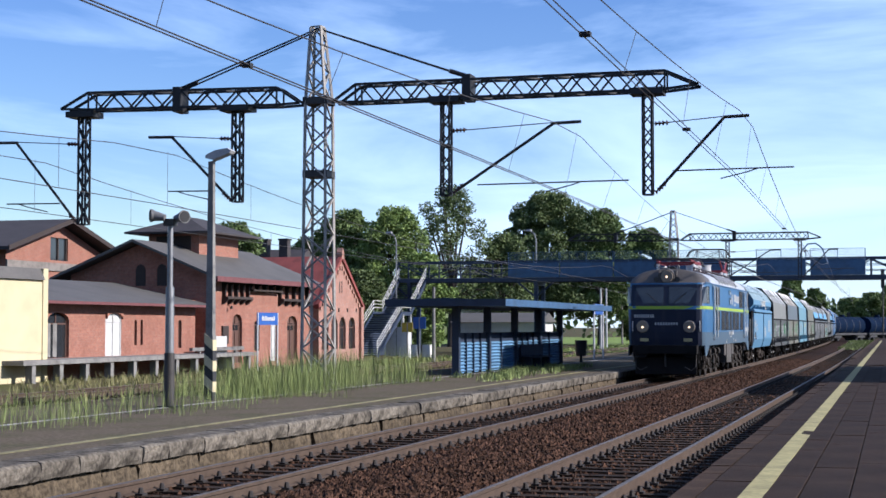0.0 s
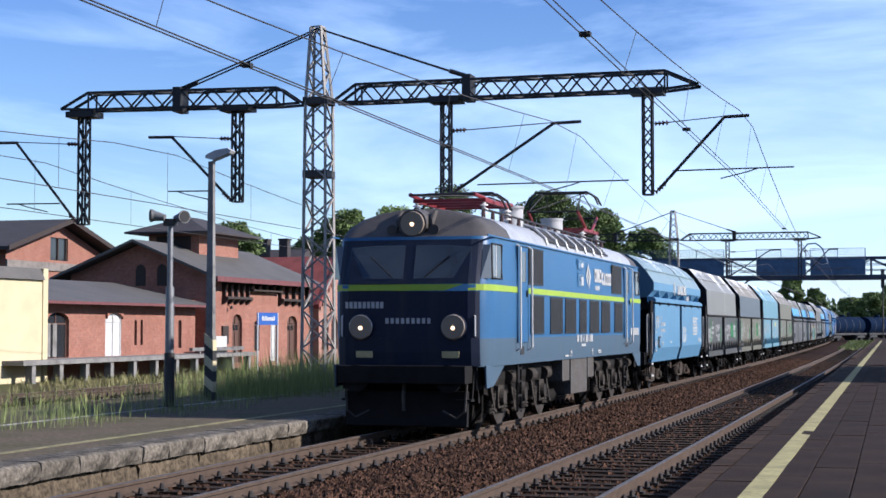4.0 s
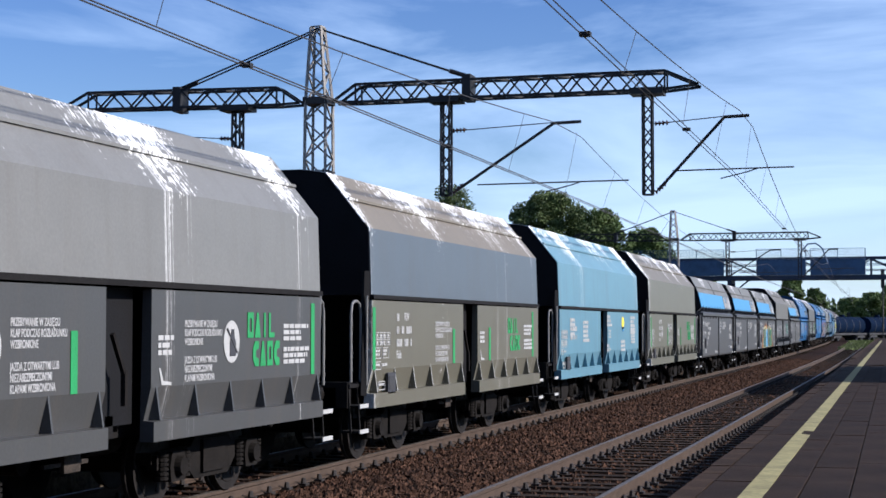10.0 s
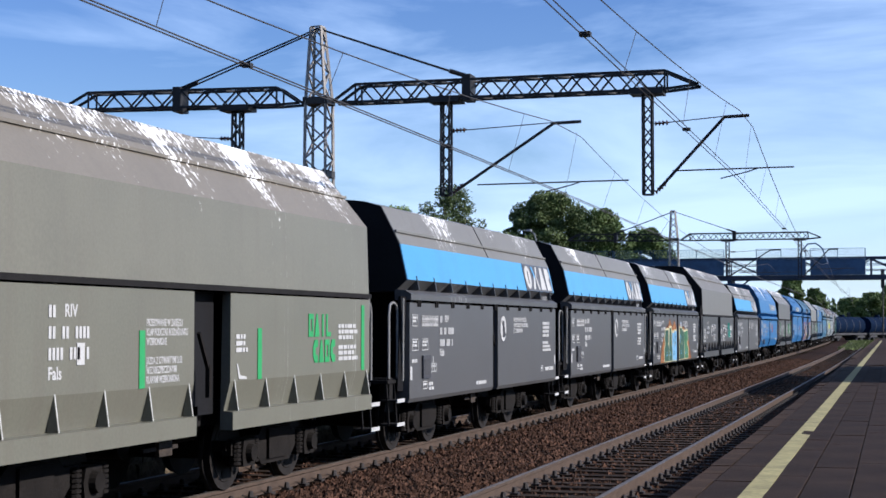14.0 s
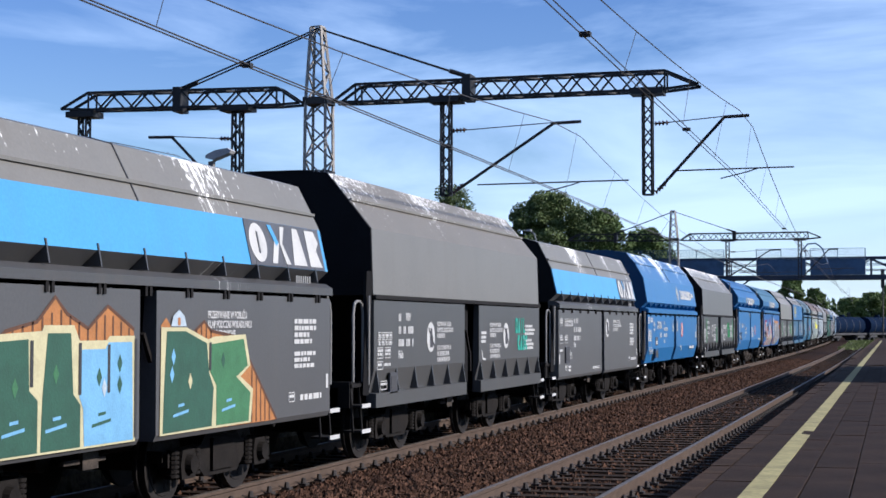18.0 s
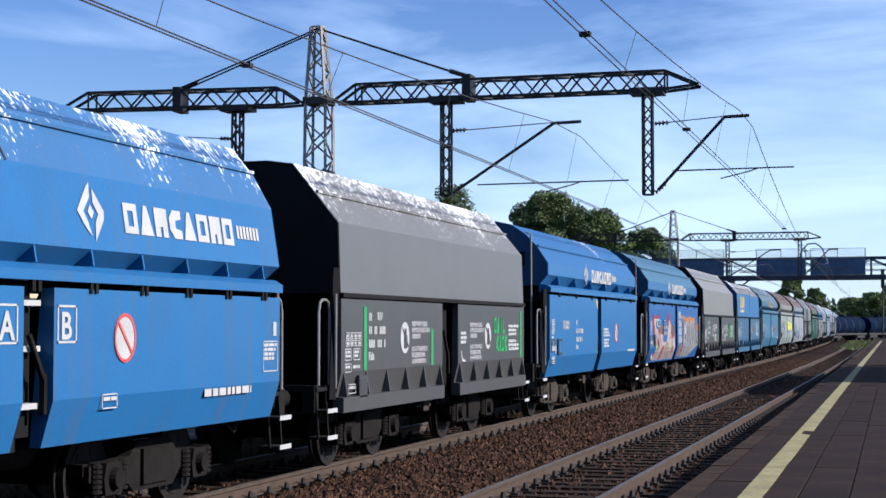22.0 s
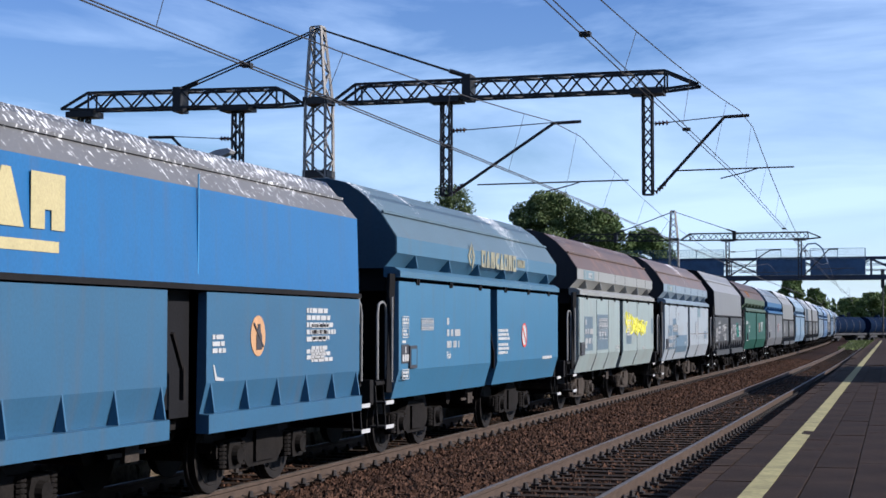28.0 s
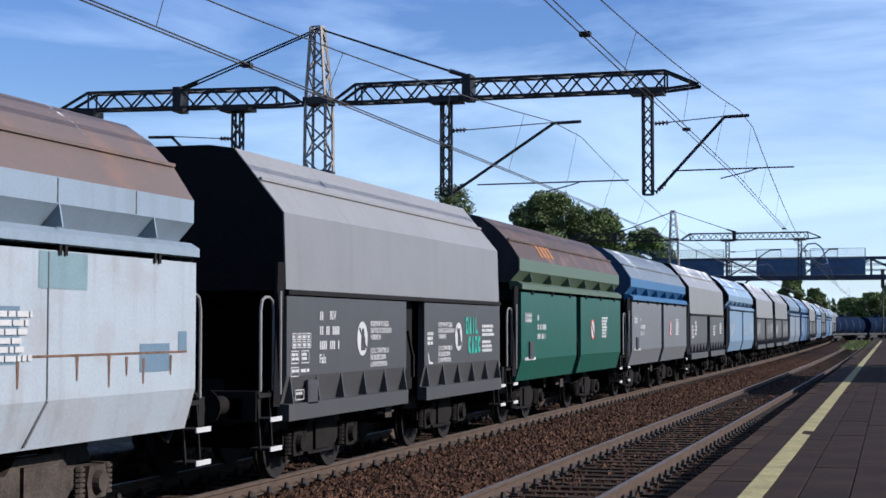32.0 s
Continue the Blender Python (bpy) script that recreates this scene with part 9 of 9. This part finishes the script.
    # front end
    # body blue taken almost to black: the front's shade as a colour
    M["navy"] = wagon_paint("shaded_navy_front", (0.006, 0.013, 0.04), 0.0, 7.0, 0.55, grime=0.2)
    bm = bmesh.new()
    xs = [-1.34, -1.2, -0.8, -0.4, 0.0, 0.4, 0.8, 1.2, 1.34]
    for x0, x1 in zip(xs, xs[1:]):
        for z0, z1 in ((1.26, 1.5), (1.5, 1.76)):
            end_patch(bm, [(x0, z0), (x1, z0), (x1, z1), (x0, z1)], 0.03)
    part("front_apron", bm, M["navy"], th, "navy front apron, darkened to stand in for shade")
    # added sheet over the end face, only there to carry its shade
    xs = [-1.34, -1.27, -1.14, -0.8, -0.4, 0.0, 0.4, 0.8, 1.14, 1.27, 1.34]
    bm = bmesh.new()
    for x0, x1 in zip(xs, xs[1:]):
        for z0, z1 in ((1.76, 2.2), (2.2, 2.61), (2.745, 3.1), (3.1, 3.56)):
            end_patch(bm, [(x0, z0), (x1, z0), (x1, z1), (x0, z1)], 0.006)
    part("front_panel", bm, M["navy"], th, "sheet of darkened blue for shade on the end face")
    for s in (-1, 1):
        w = part("windscreen", quick(end_patch, [(s * 0.1, 2.84), (s * 0.7, 2.84), (s * 1.2, 2.84), (s * 1.16, 3.42), (s * 0.7, 3.46), (s * 0.1, 3.46)]), M["cabglass"], th, "dark windscreen pane")
        part("wiper", quick(bar, (s * 0.3, NOSE + 0.03, 2.86), (s * 0.75, NOSE + 0.13, 3.25), 0.02), M["blacksteel"], w)
        lamp = part("headlamp", quick(lambda bm: [cyl(bm, (s * 0.88, NOSE + 0.1, 1.96), (s * 0.88, NOSE - 0.06, 1.96), 0.25, 0.24, 24)]), M["navy"], th, "round headlamp with lit bulb", smooth=True)
        part("lens", quick(cyl, (s * 0.88, NOSE - 0.055, 1.96), (s * 0.88, NOSE - 0.08, 1.96), 0.235, 0.21, 24), M["lampglass"], lamp)
        part("bulb", quick(cyl, (s * 0.88, NOSE - 0.078, 1.94), (s * 0.88, NOSE - 0.092, 1.94), 0.04, 0.03, 16), M["lamp_on"], lamp, "glowing bulb")
        part("tail_lamp", quick(end_patch, [(s * 0.66, 1.4), (s * 0.98, 1.4), (s * 0.98, 1.52), (s * 0.66, 1.52)], 0.045), M["ochre"], th)
        bm = bmesh.new()
        cyl(bm, (s * 0.875, NOSE + 0.1, 1.03), (s * 0.875, NOSE + -0.3, 1.03), 0.13, 0.11, 14)
        cyl(bm, (s * 0.875, NOSE + -0.3, 1.03), (s * 0.875, NOSE + -0.36, 1.03), 0.25, 0.25, 20)
        part("buffer", bm, M["under"], th, smooth=True)
        part("hose", quick(tube, [(s * 1.1, NOSE + 0.1, 1.15), (s * 1.15, NOSE + -0.1, 0.95), (s * 1.12, NOSE + -0.12, 0.45), (s * 0.95, NOSE + -0.1, 0.32), (s * 0.7, NOSE + -0.08, 0.45)], 0.022, 6), M["steel"], th)
        part("front_grab_rail", quick(tube, [(s * 1.22, NOSE + 0.1, 1.75), (s * 1.27, NOSE + 0.02, 1.8), (s * 1.27, NOSE + 0.02, 2.15), (s * 1.22, NOSE + 0.1, 2.2)], 0.018, 6), M["railpaint"], th)
        part("front_step", quick(lambda bm: [box(bm, s * 1.05 - 0.18, s * 1.05 + 0.18, NOSE - 0.1, NOSE + 0.12, 0.62, 0.66), bar(bm, (s * 1.2, NOSE + 0.05, 0.64), (s * 1.22, NOSE + 0.12, 1.2), 0.035), bar(bm, (s * 0.9, NOSE + 0.05, 0.64), (s * 0.92, NOSE + 0.12, 1.2), 0.035)]), M["under"], th)
    for x in (0.85, -0.85):
        bm = bmesh.new()
        cyl(bm, (x, L - 0.1, 1.03), (x, L + 0.3, 1.03), 0.13, 0.11, 14)
        cyl(bm, (x, L + 0.3, 1.03), (x, L + 0.36, 1.03), 0.25, 0.25, 20)
        part("buffer", bm, M["under"], th, smooth=True)
    for y in (NOSE + 0.1, L - 0.5):
        part("buffer_beam", quick(box, -1.28, 1.28, y, y + 0.4, 0.82, 1.26), M["under"], th, "dark buffer beam")
    part("rail_guard", quick(lambda bm: [prism(bm, [(NOSE - 0.12, 0.18), (NOSE, 0.15), (NOSE + 0.05, 0.8), (NOSE - 0.05, 0.8)], 0, -1.15, 1.15)]), M["under"], th)
    part("coupling_hook", quick(lambda bm: [box(bm, -0.1, 0.1, NOSE - 0.2, NOSE + 0.2, 0.95, 1.15), tube(bm, [(0, NOSE + -0.18, 1.0), (0, NOSE + -0.24, 0.7), (0, NOSE + -0.2, 0.45)], 0.035, 8)]), M["steel"], th)
    top = part("top_headlamp", quick(lambda bm: [cyl(bm, (0, NOSE + 0.75, 3.86), (0, NOSE + 0.3, 3.86), 0.3, 0.27, 26)]), M["sootroof"], th, "large roof headlamp, lit", smooth=True)
    part("lens", quick(cyl, (0, NOSE + 0.3, 3.86), (0, NOSE + 0.26, 3.86), 0.235, 0.22, 26), M["lampglass"], top)
    part("bulb", quick(cyl, (0, NOSE + 0.262, 3.85), (0, NOSE + 0.245, 3.85), 0.04, 0.03, 16), M["lamp_on"], top, "glowing bulb")
    for s in (-1, 1):
        part("horn", quick(cyl, (s * 0.4, NOSE + 0.55, 3.75), (s * 0.4, NOSE + 0.32, 3.75), 0.05, 0.1, 14), M["steel"], th, smooth=True)
        part("brow_fin", quick(prism, [(NOSE + 0.4, 3.66), (NOSE + 1.1, 4.15), (NOSE + 0.6, 4.12), (NOSE + 0.42, 3.95)], 0, s * 0.33 - 0.02, s * 0.33 + 0.02), M["sootroof"], th)
    # lettering and brand
    rng = random.Random(8)
    lines_of("lettering", lambda bm: [figures(bm, 8.95, 1.78, [[2, 2, 1, 3, 4]], 0.17), rows_of_bars(bm, 9.45, 10.0, 1.57, 1, 0.06, rng), figures(bm, 16.75, 1.93, [[7]], 0.2), rows_of_bars(bm, 7.6, 8.0, 1.34, 1, 0.04, rng),
             box_marks(bm, 8.2, 1.3, 0.16, 0.14, rng), box_marks(bm, 10.7, 1.3, 0.14, 0.14, rng), rows_of_bars(bm, 11.5, 11.9, 1.4, 2, 0.03, rng)], th, M["white"], pose(1.496, 0, 0), "white painted figures")
    part("figure_plate", quick(plate, 16.25, 16.68, 1.74, 1.92, 1.5, 0.006), M["white"], th)
    part("brand_symbol", quick(round_mark, 10.0, 3.14, 0.25), M["white"], th, "white split diamond shape", at=pose(1.499, 0, 0))
    for c, k in enumerate("bnb"):
        part("brand_shape", quick(shapes, 11.07 + 0.3 * c, 3.04, 0.32, k, 0.25), M["white"], th, "white brand shape", at=pose(1.499, 0, 0))
    for c, k in enumerate("cwobo"):
        part("brand_shape", quick(shapes, 11.98 + 0.265 * c, 3.0, 0.3, k, 0.22), M["white"], th, "white brand shape", at=pose(1.499, 0, 0))
    lines_of("lettering", lambda bm: figures(bm, 11.15, 2.95, [[9]], 0.1), th, M["white"], pose(1.499, 0, 0))
    bm = bmesh.new()
    for k in range(9):
        x = -0.42 + k * 0.1
        end_patch(bm, [(x, 2.02), (x + 0.06, 2.02), (x + 0.06, 2.12), (x, 2.12)])
        end_patch(bm, [(-1.2 + k * 0.085, 2.3), (-1.14 + k * 0.085, 2.3), (-1.14 + k * 0.085, 2.42), (-1.2 + k * 0.085, 2.42)])
    tagged(part("lettering", bm, M["lampgrey"], th), kind="stuff")
    # boxes under the floor
    for y0, y1, z0 in ((7.57, 8.33, 0.77), (8.48, 10.34, 0.45), (10.45, 11.2, 0.77)):
        part("equipment_box", quick(box, 0.9, 1.44, y0, y1, z0, 1.24), M["boxgrey"], th, "grey equipment box under the floor")
    part("underfloor", quick(box, -1.2, 1.2, 0.4, L - 0.4, 0.95, 1.26), M["under"], th)
    part("air_tank", quick(cyl, (0.95, 7.6, 0.45), (0.95, 8.3, 0.45), 0.18, 0.18, 16), M["bogie"], th, smooth=True)
    part("air_tank", quick(cyl, (-0.9, 7.2, 0.6), (-0.9, 9.8, 0.6), 0.22, 0.22, 16), M["bogie"], th, smooth=True)
    return th, wheels


LOCO, LOCO_WHEELS = build_loco()
TRAIN.append((LOCO, LOCO_Y, LOCO_L / 2))
ROLLING.append((LOCO_WHEELS, 0.625))


# ---- what moves ----
def motions():
    for th, s0, half in TRAIN:
        rows = []
        for k in range(65):
            y = s0 - run(k / 2)
            m = y + half
            rows.append((k / 2, pose(MAIN + bend(m) + math.sin(radians(turn(m))) * half, y, 0, 0, 0, turn(m))))
        walk(th, rows)
    for wheels, radius in ROLLING:
        rows = [(k / 20, Matrix.Rotation(run(k / 20) / radius, 4, "X")) for k in range(641)]
        for w in wheels:
            m = w.matrix_basis.copy()
            walk(w, [(t, m @ a) for t, a in rows])


motions()
